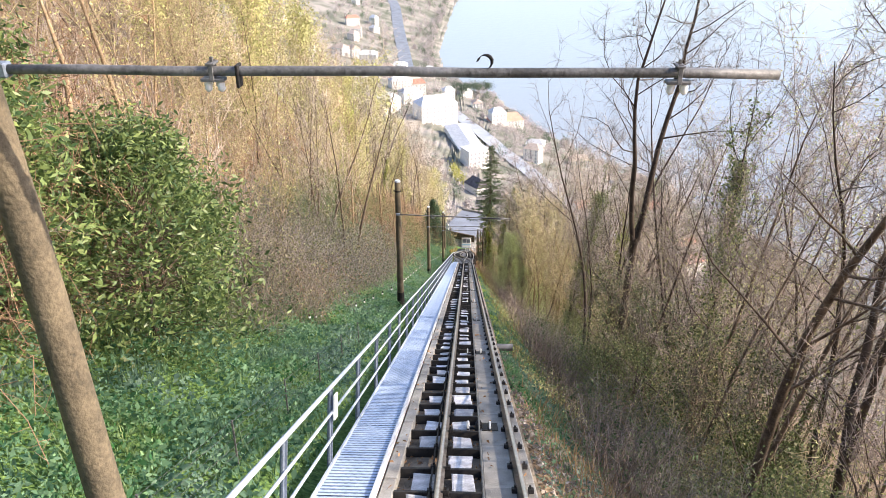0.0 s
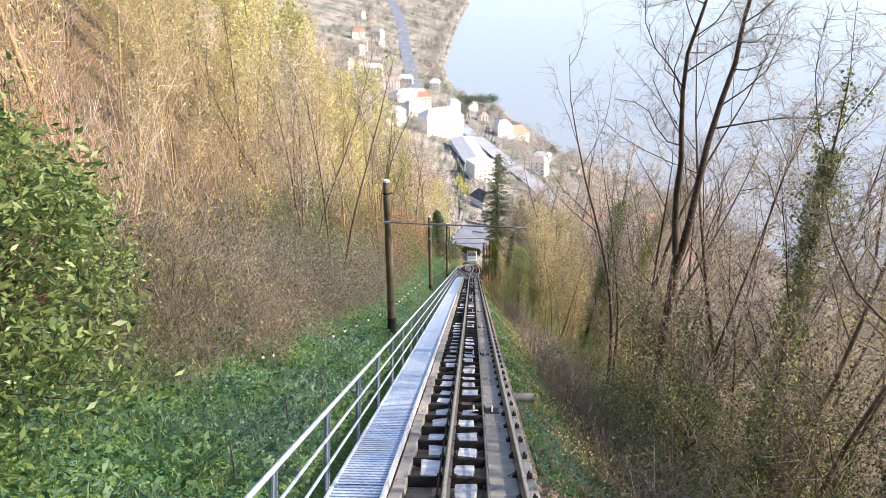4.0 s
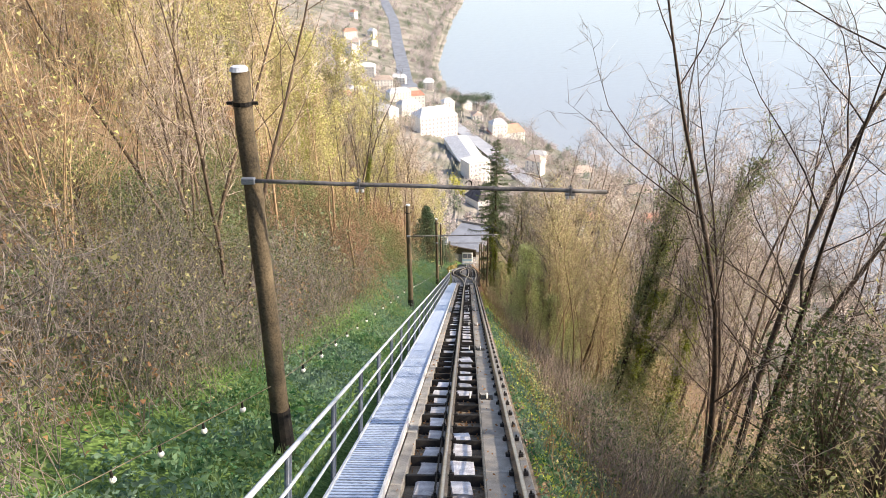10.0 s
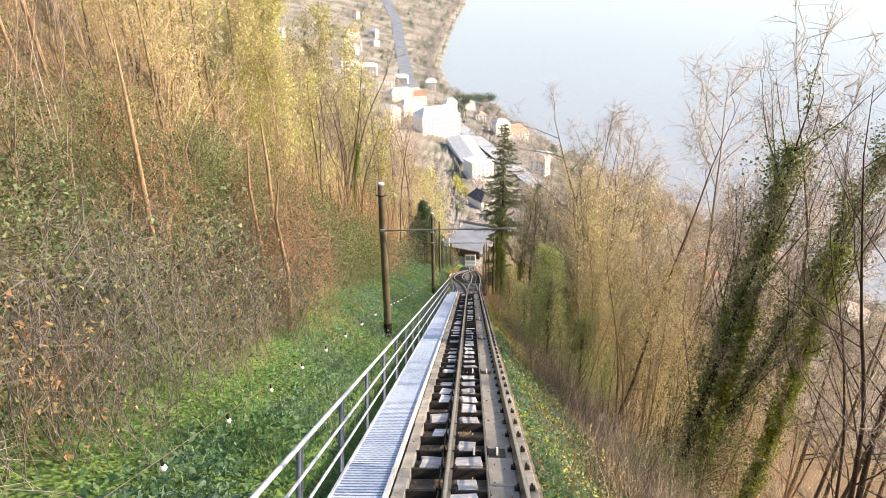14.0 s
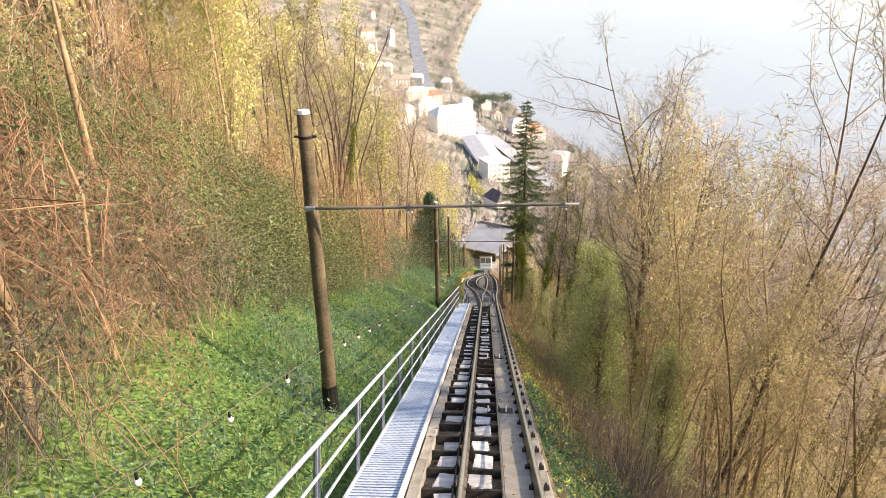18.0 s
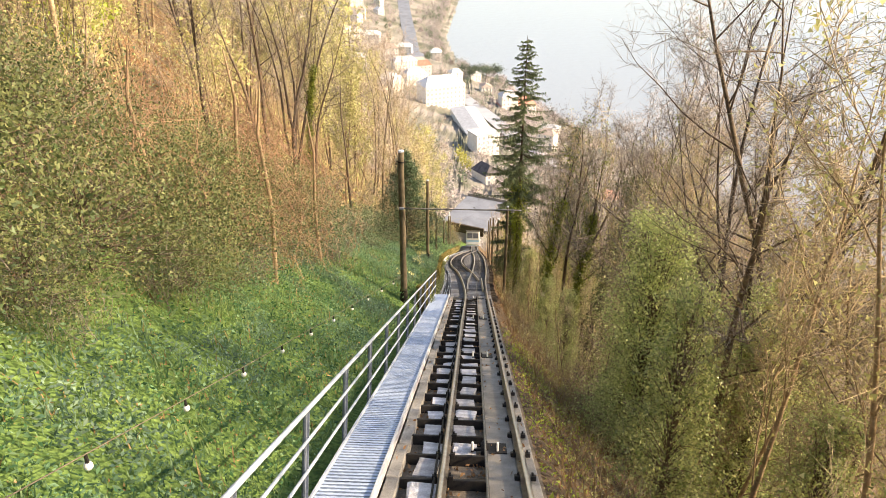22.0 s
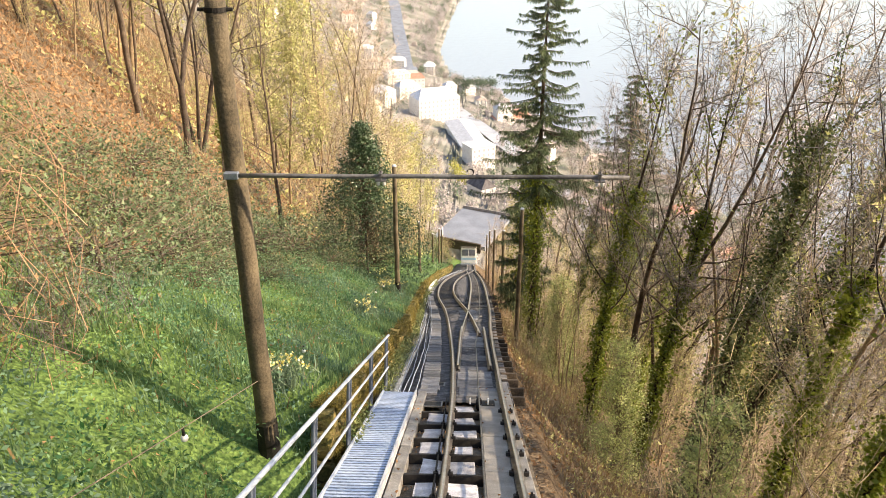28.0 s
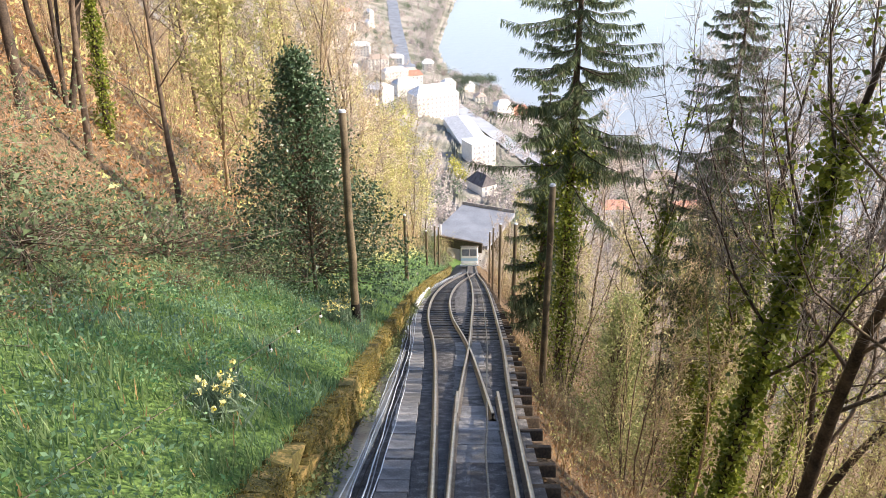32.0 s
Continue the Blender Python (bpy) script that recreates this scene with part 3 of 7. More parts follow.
def loop_pipes():
    runs = ((-1.24, 0.009, GALV), (-1.29, 0.008, GALV_DARK), (-1.37, 0.011, GALV), (-1.43, 0.009, DARK_IRON), (-1.5, 0.009, GALV), (-1.56, 0.01, GALV_DARK), (-1.62, 0.009, GALV))
    for k, (o, r, mat) in enumerate(runs):
        ss = np.arange(130.2, 212, 0.8)
        pts = [on(float(left_way(a)) + o * float(np.interp(a, (131, 150, 165, 212), (1.0, 0.9, 0.78, 0.8))) + 0.025 * math.sin(a * (0.41 + 0.06 * k) + 2.3 * k) + 0.008 * math.sin(a * 2.3 + k), a, -0.08 + 0.02 * math.sin(a * 0.4 + 2 * k) + 0.015 * (k % 3)) for a in ss]
        nm, lab = (("steel_conduit", "thin grey conduit along the passing loop") if mat is GALV else ("signal_cable", "dark signal cable along the passing loop"))
        c = thing(nm, lab, "pipe", "pipes beside the loop")
        part("pipe_run", tube_mesh("pipe", [(pts, [r] * len(pts))], 6, mat), c)
    pts = [on(float(left_way(a)) - 1.08, a, 0.1) for a in np.arange(163, 178, 1.0)]
    c = thing("white_pipe", "thick white pipe section above the conduits", "pipe")
    part("pipe_run", tube_mesh("pipe", [(pts, [0.11] * len(pts))], 10, WHITE_PAINT, caps=True), c)
    g = thing("gutter", "wet concrete gutter at the foot of the wall", "gutter", kind="structure", m=INCLINE)
    ss = np.arange(130.5, 150, 1.0)
    part("channel", mesh_from("channel", *sweep([float(wall_x(a)) + 0.33 for a in ss], ss, ((-0.2, -0.159), (-0.18, -0.145), (0.18, -0.145), (0.2, -0.159))), WET), g)


WET = material("wet_concrete", (0.12, 0.13, 0.15), (0.26, 0.28, 0.3), 0.15, 0, 2, 20, 0.1, spec=0.6)
GRAVEL = material("grey_gravel", (0.045, 0.046, 0.05), (0.24, 0.24, 0.255), 0.95, 0, 5.0, 45, 1.0, c3=(0.1, 0.1, 0.108))
PLANK_GREY = material("weathered_grey_plank", (0.1, 0.105, 0.115), (0.28, 0.285, 0.305), 0.9, 0, 4, 40, 0.6, per=0.35)
DARK_WOOD = material("old_tie_wood", (0.035, 0.028, 0.022), (0.12, 0.09, 0.065), 0.95, 0, 4, 30, 0.6, per=0.25)
build_track()
loop_pipes()


def build_rollers():
    wheel = bmesh.new()
    bmesh.ops.create_cone(wheel, cap_ends=True, segments=16, radius1=0.13, radius2=0.13, depth=0.07, matrix=Matrix.Rotation(radians(90), 4, "Y"))
    bmesh.ops.create_cone(wheel, cap_ends=True, segments=16, radius1=0.1, radius2=0.1, depth=0.11, matrix=Matrix.Rotation(radians(90), 4, "Y"))
    wheel = bm_mesh("wheel", wheel, DARK_IRON)
    arm = box_mesh("arm", -0.02, 0.02, -0.16, 0.1, -0.05, 0.02, DARK_IRON, 0.005)
    tag = box_mesh("grease_cup", -0.017, 0.017, -0.03, 0.02, -0.07, 0.05, WHITE_PAINT, 0.008)
    # a thin dark sheet on the slab stands for the shade of a recess
    recess_sheet = bmesh.new()
    add_box(recess_sheet, 0.05, 0.3, -0.24, 0.24, -0.02, -0.006)
    recess_sheet = bm_mesh("recess", recess_sheet, DARK_IRON)
    axle = bmesh.new()
    bmesh.ops.create_cone(axle, cap_ends=True, segments=8, radius1=0.018, radius2=0.018, depth=0.36, matrix=Matrix.Rotation(radians(90), 4, "Y"))
    axle = bm_mesh("axle", axle, DARK_IRON)
    first = None
    for k in range(-3, 11):
        s = 52.03 + 7.75 * k
        m = INCLINE @ pose(0.03, s, -0.14)
        if first is None:
            first = thing("cable_roller", "dark iron cable roller between arms with white cups", "cable roller", "cable rollers", m=m)
            part("wheel", wheel, first)
            part("axle", axle, first)
            for x in (-0.17, 0.17):
                part("arm", arm, first, m=pose(x, 0, 0.06))
                part("grease_cup", tag, first, "white cup", m=pose(x, -0.17, 0.11))
            part("recess", recess_sheet, first, "dark sheet on the slab standing for a shaded recess", m=pose(0, 0, 0.042))
        else:
            copy_thing(first, m)


build_rollers()


# ---- walkway and its railing ----
def build_walkway():
    x0, x1 = -1.84, -1.22
    t = thing("walkway", "galvanised steel grating walkway beside the track", "walkway", m=INCLINE)
    L = 1.6
    part("tread_plate", box_mesh("tread_plate", x0, x1, TOP, 129.99, -0.045, -0.024, GRATE_UNDER, 0.002), t, "plate under the ridges, its colour darkened like shade")
    # a folded sheet with serrated ridges across it; shade between ridges is a darker colour
    rows_, seg = 14, 12
    V, Q, dark = [], [], []
    xs = [x0 + (x1 - x0) * j / seg for j in range(seg + 1)]
    for i in range(rows_):
        y = (i + 0.5) * L / rows_
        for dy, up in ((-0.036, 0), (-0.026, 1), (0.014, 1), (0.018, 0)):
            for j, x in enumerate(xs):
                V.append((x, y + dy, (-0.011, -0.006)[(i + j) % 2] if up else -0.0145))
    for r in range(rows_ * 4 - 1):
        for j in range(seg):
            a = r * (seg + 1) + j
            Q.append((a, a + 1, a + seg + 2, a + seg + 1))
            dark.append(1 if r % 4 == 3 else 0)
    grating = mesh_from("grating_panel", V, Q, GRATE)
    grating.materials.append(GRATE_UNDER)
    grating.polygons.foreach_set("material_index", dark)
    stringer = box_mesh("stringer", -1.235, -1.195, 0.004, L - 0.004, -0.1, 0.03, GALV_LIGHT, 0.004)
    stringer2 = box_mesh("stringer", -1.88, -1.845, 0.004, L - 0.004, -0.1, 0.02, GALV, 0.004)
    s = 130.0 - L
    while s > TOP:
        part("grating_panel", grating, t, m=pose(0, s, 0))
        part("stringer", stringer, t, "pale edge strip", m=pose(0, s, 0))
        part("stringer", stringer2, t, m=pose(0, s, 0))
        s -= L
    r = thing("walkway_railing", "galvanised three-bar railing with flat posts along the walkway", "railing", m=INCLINE)
    post = bmesh.new()
    add_box(post, -0.012, 0.012, -0.045, 0.045, -0.35, 1.0, 0.003)
    add_box(post, -0.035, 0.035, -0.006, 0.006, -0.35, 0.98, 0.002)
    post = bm_mesh("post", post, GALV_DARK)
    SP = 2.46
    s = 47.1 - 8 * SP
    last = 0
    while s < 131.2:
        part("post", post, r, m=pose(-1.9, s, 0))
        last = s
        s += SP
    for h, rad, nm in ((1.0, 0.026, "handrail"), (0.66, 0.019, "middle_bar"), (0.33, 0.019, "lower_bar")):
        part(nm, tube_mesh(nm, [([(-1.87, a, h) for a in np.arange(TOP, last + 0.1, 2.46)] + [(-1.87, last + 0.12, h)], [rad] * (len(np.arange(TOP, last + 0.1, 2.46)) + 1))], 8, GALV), r)
    g = thing("notice_plate", "blank white notice plate on the railing", "sign", m=INCLINE @ pose(-1.84, 49.6, 0.72))
    part("plate", box_mesh("plate", -0.012, 0.012, -0.1, 0.1, -0.16, 0.16, WHITE_PAINT, 0.003), g)


# shade between the ridges and blue skylight are put into these two colours
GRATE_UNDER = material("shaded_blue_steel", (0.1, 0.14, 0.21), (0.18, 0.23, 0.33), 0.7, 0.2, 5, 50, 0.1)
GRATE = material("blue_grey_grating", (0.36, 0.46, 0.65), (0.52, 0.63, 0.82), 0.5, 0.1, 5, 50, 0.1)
GALV_LIGHT = material("new_galvanised_strip", (0.6, 0.62, 0.66), (0.78, 0.8, 0.83), 0.4, 0.3, 5, 50, 0.05)
build_walkway()


# ---- poles with arms ----
def build_pole(x, s, base, top, arm_h, arm_end, drop, sheath=True, thick=0.115, group="line poles on the bank", lean=0.0, fittings=(0.31, 0.905)):
    """A wooden pole; heights are over the incline's plane at s."""
    y = s * CA
    z = -TA * y
    t = thing("line_pole", "round wooden line pole with a metal cap standing on the bank" if arm_end is None else "round wooden line pole with a horizontal steel arm", "pole", group, m=pose(x, y, z))
    n = 9
    hs = np.linspace(base - 0.4, top, n)
    rng = np.random.default_rng(int(s * 10))
    wob = rng.normal(size=(n, 2)) * 0.008
    pts = [(wob[i, 0] + lean * (hs[i] - base), wob[i, 1], hs[i]) for i in range(n)]
    part("shaft", tube_mesh("shaft", [(pts, np.linspace(thick * 1.15, thick * 0.9, n))], 14, POLE_WOOD, caps=True), t)
    cap = bmesh.new()
    bmesh.ops.create_cone(cap, cap_ends=True, segments=14, radius1=thick * 0.98, radius2=thick * 0.75, depth=0.05, matrix=Matrix.Translation((0, 0, top + 0.012)))
    part("cap", bm_mesh("cap", cap, GALV), t, "grey metal cap")
    if sheath:
        sh = bmesh.new()
        bmesh.ops.create_cone(sh, cap_ends=False, segments=12, radius1=thick * 1.32, radius2=thick * 1.22, depth=0.8, matrix=Matrix.Translation((lean * 0.3, 0, base + 0.2)))
        part("base_sleeve", bm_mesh("sleeve", sh, DARK_IRON), t, "black plastic sleeve")
    if arm_end is not None:
        L = arm_end - x
        k = 9
        a = [(0.0 + L * i / (k - 1), -0.14, arm_h + drop * i / (k - 1) + 0.004 * math.sin(i * 2.1)) for i in range(k)]
        part("arm", tube_mesh("arm", [(a, [0.025] * k)], 10, GALV_ARM, caps=True), t, "weathered horizontal tube")
        br = bmesh.new()
        add_box(br, -0.085, 0.075, -0.175, -0.1, arm_h - 0.038, arm_h + 0.038, 0.008)
        part("bracket", bm_mesh("bracket", br, GALV_DARK), t)
        band = bmesh.new()
        bmesh.ops.create_cone(band, cap_ends=False, segments=14, radius1=thick * 1.05, radius2=thick * 1.05, depth=0.05, matrix=Matrix.Translation((0, 0, top - 0.38)))
        bmesh.ops.create_cone(band, cap_ends=True, segments=8, radius1=0.02, radius2=0.02, depth=0.36, matrix=Matrix.Translation((0, -0.02, top - 0.38)) @ Matrix.Rotation(radians(90), 4, "Y"))
        part("clamp_band", bm_mesh("band", band, DARK_IRON), t)
        for f in fittings:
            px, pz = L * f, arm_h + drop * f
            yoke = part("yoke", yoke_mesh(), t, m=pose(px, -0.14, pz))
            for dx, tip in ((-0.026, 8), (0.028, -10)):
                part("insulator", insulator_mesh(), yoke, "white porcelain insulator", m=pose(dx, 0, -0.045, 0, tip, 0))
    return t


GALV_ARM = material("weathered_tube", (0.07, 0.07, 0.072), (0.22, 0.22, 0.23), 0.6, 0.3, 4, 40, 0.3)
store = {}


def insulator_mesh():
    if "ins" not in store:
        prof = ((0.0, 0.008), (-0.01, 0.018), (-0.024, 0.023), (-0.036, 0.018), (-0.045, 0.021), (-0.054, 0.016), (-0.062, 0.006))
        store["ins"] = tube_mesh("insulator", [([(0, 0, z) for z, r in prof], [r for z, r in prof])], 10, PORCELAIN, caps=True)
    return store["ins"]


def yoke_mesh():
    """A bent strap over the arm that carries two insulators."""
    if "yoke" not in store:
        bm = bmesh.new()
        add_box(bm, -0.06, 0.06, -0.03, 0.03, -0.052, -0.034, 0.004)
        add_box(bm, -0.012, 0.012, -0.036, -0.031, -0.05, 0.05, 0.002)
        add_box(bm, -0.012, 0.012, 0.031, 0.036, -0.05, 0.05, 0.002)
        add_box(bm, -0.022, 0.022, -0.042, 0.042, 0.033, 0.045, 0.003)
        add_box(bm, -0.008, 0.008, -0.008, 0.008, 0.045, 0.07, 0.002)
        store["yoke"] = bm_mesh("yoke", bm, GALV_ARM)
    return store["yoke"]


def add_hook(pole, x, h):
    P = [(x + 0.036 * math.cos(a), -0.14, h + 0.05 + 0.036 * math.sin(a)) for a in np.linspace(-1.9, 3.0, 10)]
    part("hook", tube_mesh("hook", [(P, [0.01] * 10)], 6, DARK_IRON, caps=True), pole, "black cable hook")


first_pole = build_pole(-2.6, 45.66, 0.1, 5.5, 4.15, 1.32, 0.0, False, 0.11, lean=-0.05, fittings=(0.285, 0.876))
add_hook(first_pole, 2.48, 4.15)
part("strap", box_mesh("strap", 1.24, 1.255, -0.178, -0.102, 4.07, 4.185, DARK_IRON, 0.003), first_pole, "black strap round the arm")
add_hook(build_pole(-2.79, 70.36, 0.2, 5.44, 4.16, 1.43, -0.13, fittings=(0.31, 0.898)), 2.6, 4.08)
add_hook(build_pole(-3.03, 97.64, 0.0, 5.6, 4.06, 1.25, 0.1, fittings=(0.374, 0.946)), 2.7, 4.12)
add_hook(build_pole(-2.8, 124.97, 0.05, 6.17, 4.06, 1.5, 0.03, fittings=(0.379, 0.928)), 2.6, 4.08)
build_pole(-3.28, 148.34, 0.88, 6.73, 4.06, None, 0, thick=0.1)
build_pole(2.15, 151.29, -1.9, 5.1, 4.06, None, 0, False, 0.1)
for px, ps, pb, pt in ((-3.85, 171.7, 1.1, 5.07), (-4.0, 195, 0.9, 4.6), (-3.7, 204, 0.8, 5.4), (-3.9, 218, 0.5, 5.7), (2.06, 167, -1.9, 4.4), (2.1, 187, -1.9, 5.0), (2.17, 207, -1.9, 5.3), (2.3, 226, -1.9, 5.2)):
    build_pole(px, ps, pb, pt, 4, None, 0, False, 0.1, "line poles by the passing loop")




# ---- festoon cord, stakes, pipe stub ----
CORD = material("tan_cord", (0.12, 0.1, 0.07), (0.24, 0.2, 0.15), 0.8, 0, 6, 40, 0.2)


def festoon(spots, label):
    t = thing("festoon_cord", label, "string lights")
    P = []
    for (x0, s0, h0), (x1, s1, h1) in zip(spots, spots[1:]):
        for f in np.linspace(0, 1, 12, endpoint=False):
            x, s = x0 + (x1 - x0) * f - 0.5 * math.sin(math.pi * f), s0 + (s1 - s0) * f
            P.append((x, s * CA, -s * SA + h0 + (h1 - h0) * f - 0.75 * math.sin(math.pi * f) + 0.35 * math.sin(math.pi * f)))
    part("cord", tube_mesh("cord", [(P, [0.006] * len(P))], 5, CORD), t)
    bm = bmesh.new()
    bmesh.ops.create_uvsphere(bm, u_segments=10, v_segments=8, radius=0.04, matrix=Matrix.Translation((0, 0, -0.12)))
    bulb = bm_mesh("bulb", bm, PORCELAIN, True)
    bm = bmesh.new()
    bmesh.ops.create_cone(bm, cap_ends=True, segments=8, radius1=0.018, radius2=0.015, depth=0.09, matrix=Matrix.Translation((0, 0, -0.05)))
    socket = bm_mesh("socket", bm, DARK_IRON)
    for i in range(0, len(P) - 1):
        b = part("bulb", bulb, t, "white globe bulb", m=Matrix.Translation(P[i]))
        part("socket", socket, b)


festoon(((-4.7, 62.0, 0.7), (-2.79, 70.36, 1.2), (-3.03, 97.64, 1.35), (-2.8, 124.97, 1.3), (-3.28, 148.34, 1.9)), "sagging cord of white bulbs strung from pole to pole")


def wire_fence():
    t = thing("wire_fence", "old wire fence on thin stakes beside the walkway", "fence")
    stake = box_mesh("stake", -0.011, 0.011, -0.011, 0.011, -0.3, 0.72, WIRE, 0.003)
    tops = []
    for s in np.arange(44.0, 60, 2.6):
        m = place(-2.95, float(s))
        part("stake", stake, t, m=m)
        tops.append(m.translation.copy())
    for h in (0.1, 0.22, 0.34, 0.46, 0.58, 0.7):
        part("wire", tube_mesh("wire", [([p + Vector((0, 0, h)) for p in tops], [0.0025] * len(tops))], 4, WIRE), t)


wire_fence()
stub = thing("drain_pipe", "short dark pipe stub jutting from the kerb", "pipe", m=INCLINE @ pose(0.66, 61.9, -0.26))
bm = bmesh.new()
bmesh.ops.create_cone(bm, cap_ends=True, segments=14, radius1=0.1, radius2=0.1, depth=0.5, matrix=Matrix.Translation((0.25, 0, 0)) @ Matrix.Rotation(radians(90), 4, "Y"))
part("tube", bm_mesh("tube", bm, GALV_ARM, False), stub)


# ---- plants ----
def unit(v):
    return v / (np.linalg.norm(v) + 1e-9)


def grow(rng, out, p, d, length, r, level, deepest, kids, up=0.15, wild=0.25, ratio=0.62, start=0.3, spread=0.9):
    """One branch and, from it, the next level's; out[level] gathers (points, radii)."""
    n = (12, 6, 4)[min(level, 2)]
    pts, rad = [p], [r]
    q, dd = p.copy(), d.copy()
    for i in range(1, n):
        dd = unit(dd + rng.normal(size=3) * wild / (n - 1) * (1.8 if level else 1.4) + np.array((0, 0, up / (n - 1) * (1 + level))))
        q = q + dd * length / (n - 1)
        pts.append(q)
        rad.append(r * (1 - (0.93 if level == 0 else 0.88) * i / (n - 1)))
    out.setdefault(level, []).append((np.array(pts), rad))
    if level >= deepest:
        return
    pts = np.array(pts)
    for k in range(kids[level]):
        f = min(start + (1 - start) * (k + rng.random()) / kids[level], 0.98)
        i = f * (n - 1)
        a = int(i)
        b = pts[a] + (pts[min(a + 1, n - 1)] - pts[a]) * (i - a)
        main = unit(pts[min(a + 1, n - 1)] - pts[a])
        side = rng.normal(size=3)
        side = unit(side - main * side.dot(main))
        nd = unit(main * rng.uniform(0.5, 0.95) + side * spread * rng.uniform(0.5, 1.1))
        grow(rng, out, b, nd, length * ratio * rng.uniform(0.55, 1.15) * (1.2 - 0.65 * f), max(r * (1 - 0.7 * f) * (0.34 if level == 0 else 0.45), 0.0045), level + 1, deepest, kids, up, wild, ratio, 0.2, spread)


def along(lines, rng, n, low=0.0):
    """n points on the polylines, with the direction there; longer lines get more."""
    w = np.array([np.linalg.norm(l[0][-1] - l[0][0]) for l in lines])
    idx = rng.choice(len(lines), n, p=w / w.sum())
    f = low + (1 - low) * rng.random(n)
    P, D = np.empty((n, 3)), np.empty((n, 3))
    for i, k in enumerate(idx):
        pts = lines[k][0]
        g = f[i] * (len(pts) - 1)
        a = min(int(g), len(pts) - 2)
        e = pts[a + 1] - pts[a]
        P[i], D[i] = pts[a] + e * (g - a), e
    return P, D / (np.linalg.norm(D, axis=1)[:, None] + 1e-9)


def twig_arrays(rng, lines, n, lo, hi, r, up=0.25, spread=0.8, low=0.15):
    """Thin tapered twigs (three-sided spikes) springing from branches."""
    P, D = along(lines, rng, n, low)
    side = rng.normal(size=(n, 3))
    d = D * rng.uniform(0.3, 1.0, n)[:, None] + side * spread * 0.6 + np.array((0, 0, up))
    d /= np.linalg.norm(d, axis=1)[:, None]
    tip = P + d * rng.uniform(lo, hi, n)[:, None]
    u = np.cross(d, rng.normal(size=(n, 3)))
    u /= np.linalg.norm(u, axis=1)[:, None] + 1e-9
    w = np.cross(d, u)
    V = np.empty((n, 4, 3))
    for k in range(3):
        a = 2 * math.pi * k / 3
        V[:, k] = P + (u * math.cos(a) + w * math.sin(a)) * r
    V[:, 3] = tip
    F = (np.arange(n)[:, None, None] * 4 + np.array([(0, 1, 3), (1, 2, 3), (2, 0, 3)])).reshape(-1, 3)
    return V.reshape(-1, 3), F


def spray_arrays(rng, lines, n, lo, hi, r, up=0.25, spread=0.8, low=0.15):
    """Twigs that carry shorter twigs of their own."""
    v, f = twig_arrays(rng, lines, n, lo, hi, r, up * 0.4, spread * 1.5, low)
    q = v.reshape(-1, 4, 3)
    own = [(np.array([b, b * 0.5 + tip * 0.5 + rng.normal(size=3) * 0.02, tip]), None) for b, tip in zip(q[:, :3].mean(1), q[:, 3])]
    v2, f2 = twig_arrays(rng, own, int(n * 1.3), lo * 0.45, hi * 0.45, r * 0.75, 0.0, spread * 1.7, 0.2)
    return np.concatenate([v, v2]), np.concatenate([f, f2 + len(v)])


def twig_mesh(name, *a, mat=None, **k):
    return mesh_from(name, *spray_arrays(*a, **k), mat)


def tri_leaves(name, r, c, size, mat):
    """Loose three-cornered leaves or sprays."""
    n = len(c)
    V = c[:, None, :] + np.clip(r.normal(size=(n, 3, 3)), -1.15, 1.15) * size * 0.5
    return mesh_from(name, V.reshape(-1, 3), np.arange(3 * n).reshape(n, 3), mat)


def ivy_points(rng, pts, r, n, to, thick=0.16, seed=0):
    f = rng.random(n) ** 0.8 * to * (len(pts) - 1)
    a = np.minimum(f.astype(int), len(pts) - 2)
    c = pts[a] + (pts[a + 1] - pts[a]) * (f - a)[:, None]
    ang = rng.uniform(0, 2 * np.pi, n)
    rad = r * (1 - 0.6 * f / (len(pts) - 1)) + np.abs(rng.normal(size=n)) * thick * (1 + 0.6 * np.sin(f * 5.0 + seed))
    return c + np.stack([np.cos(ang) * rad, np.sin(ang) * rad, rng.normal(size=n) * 0.08], 1)


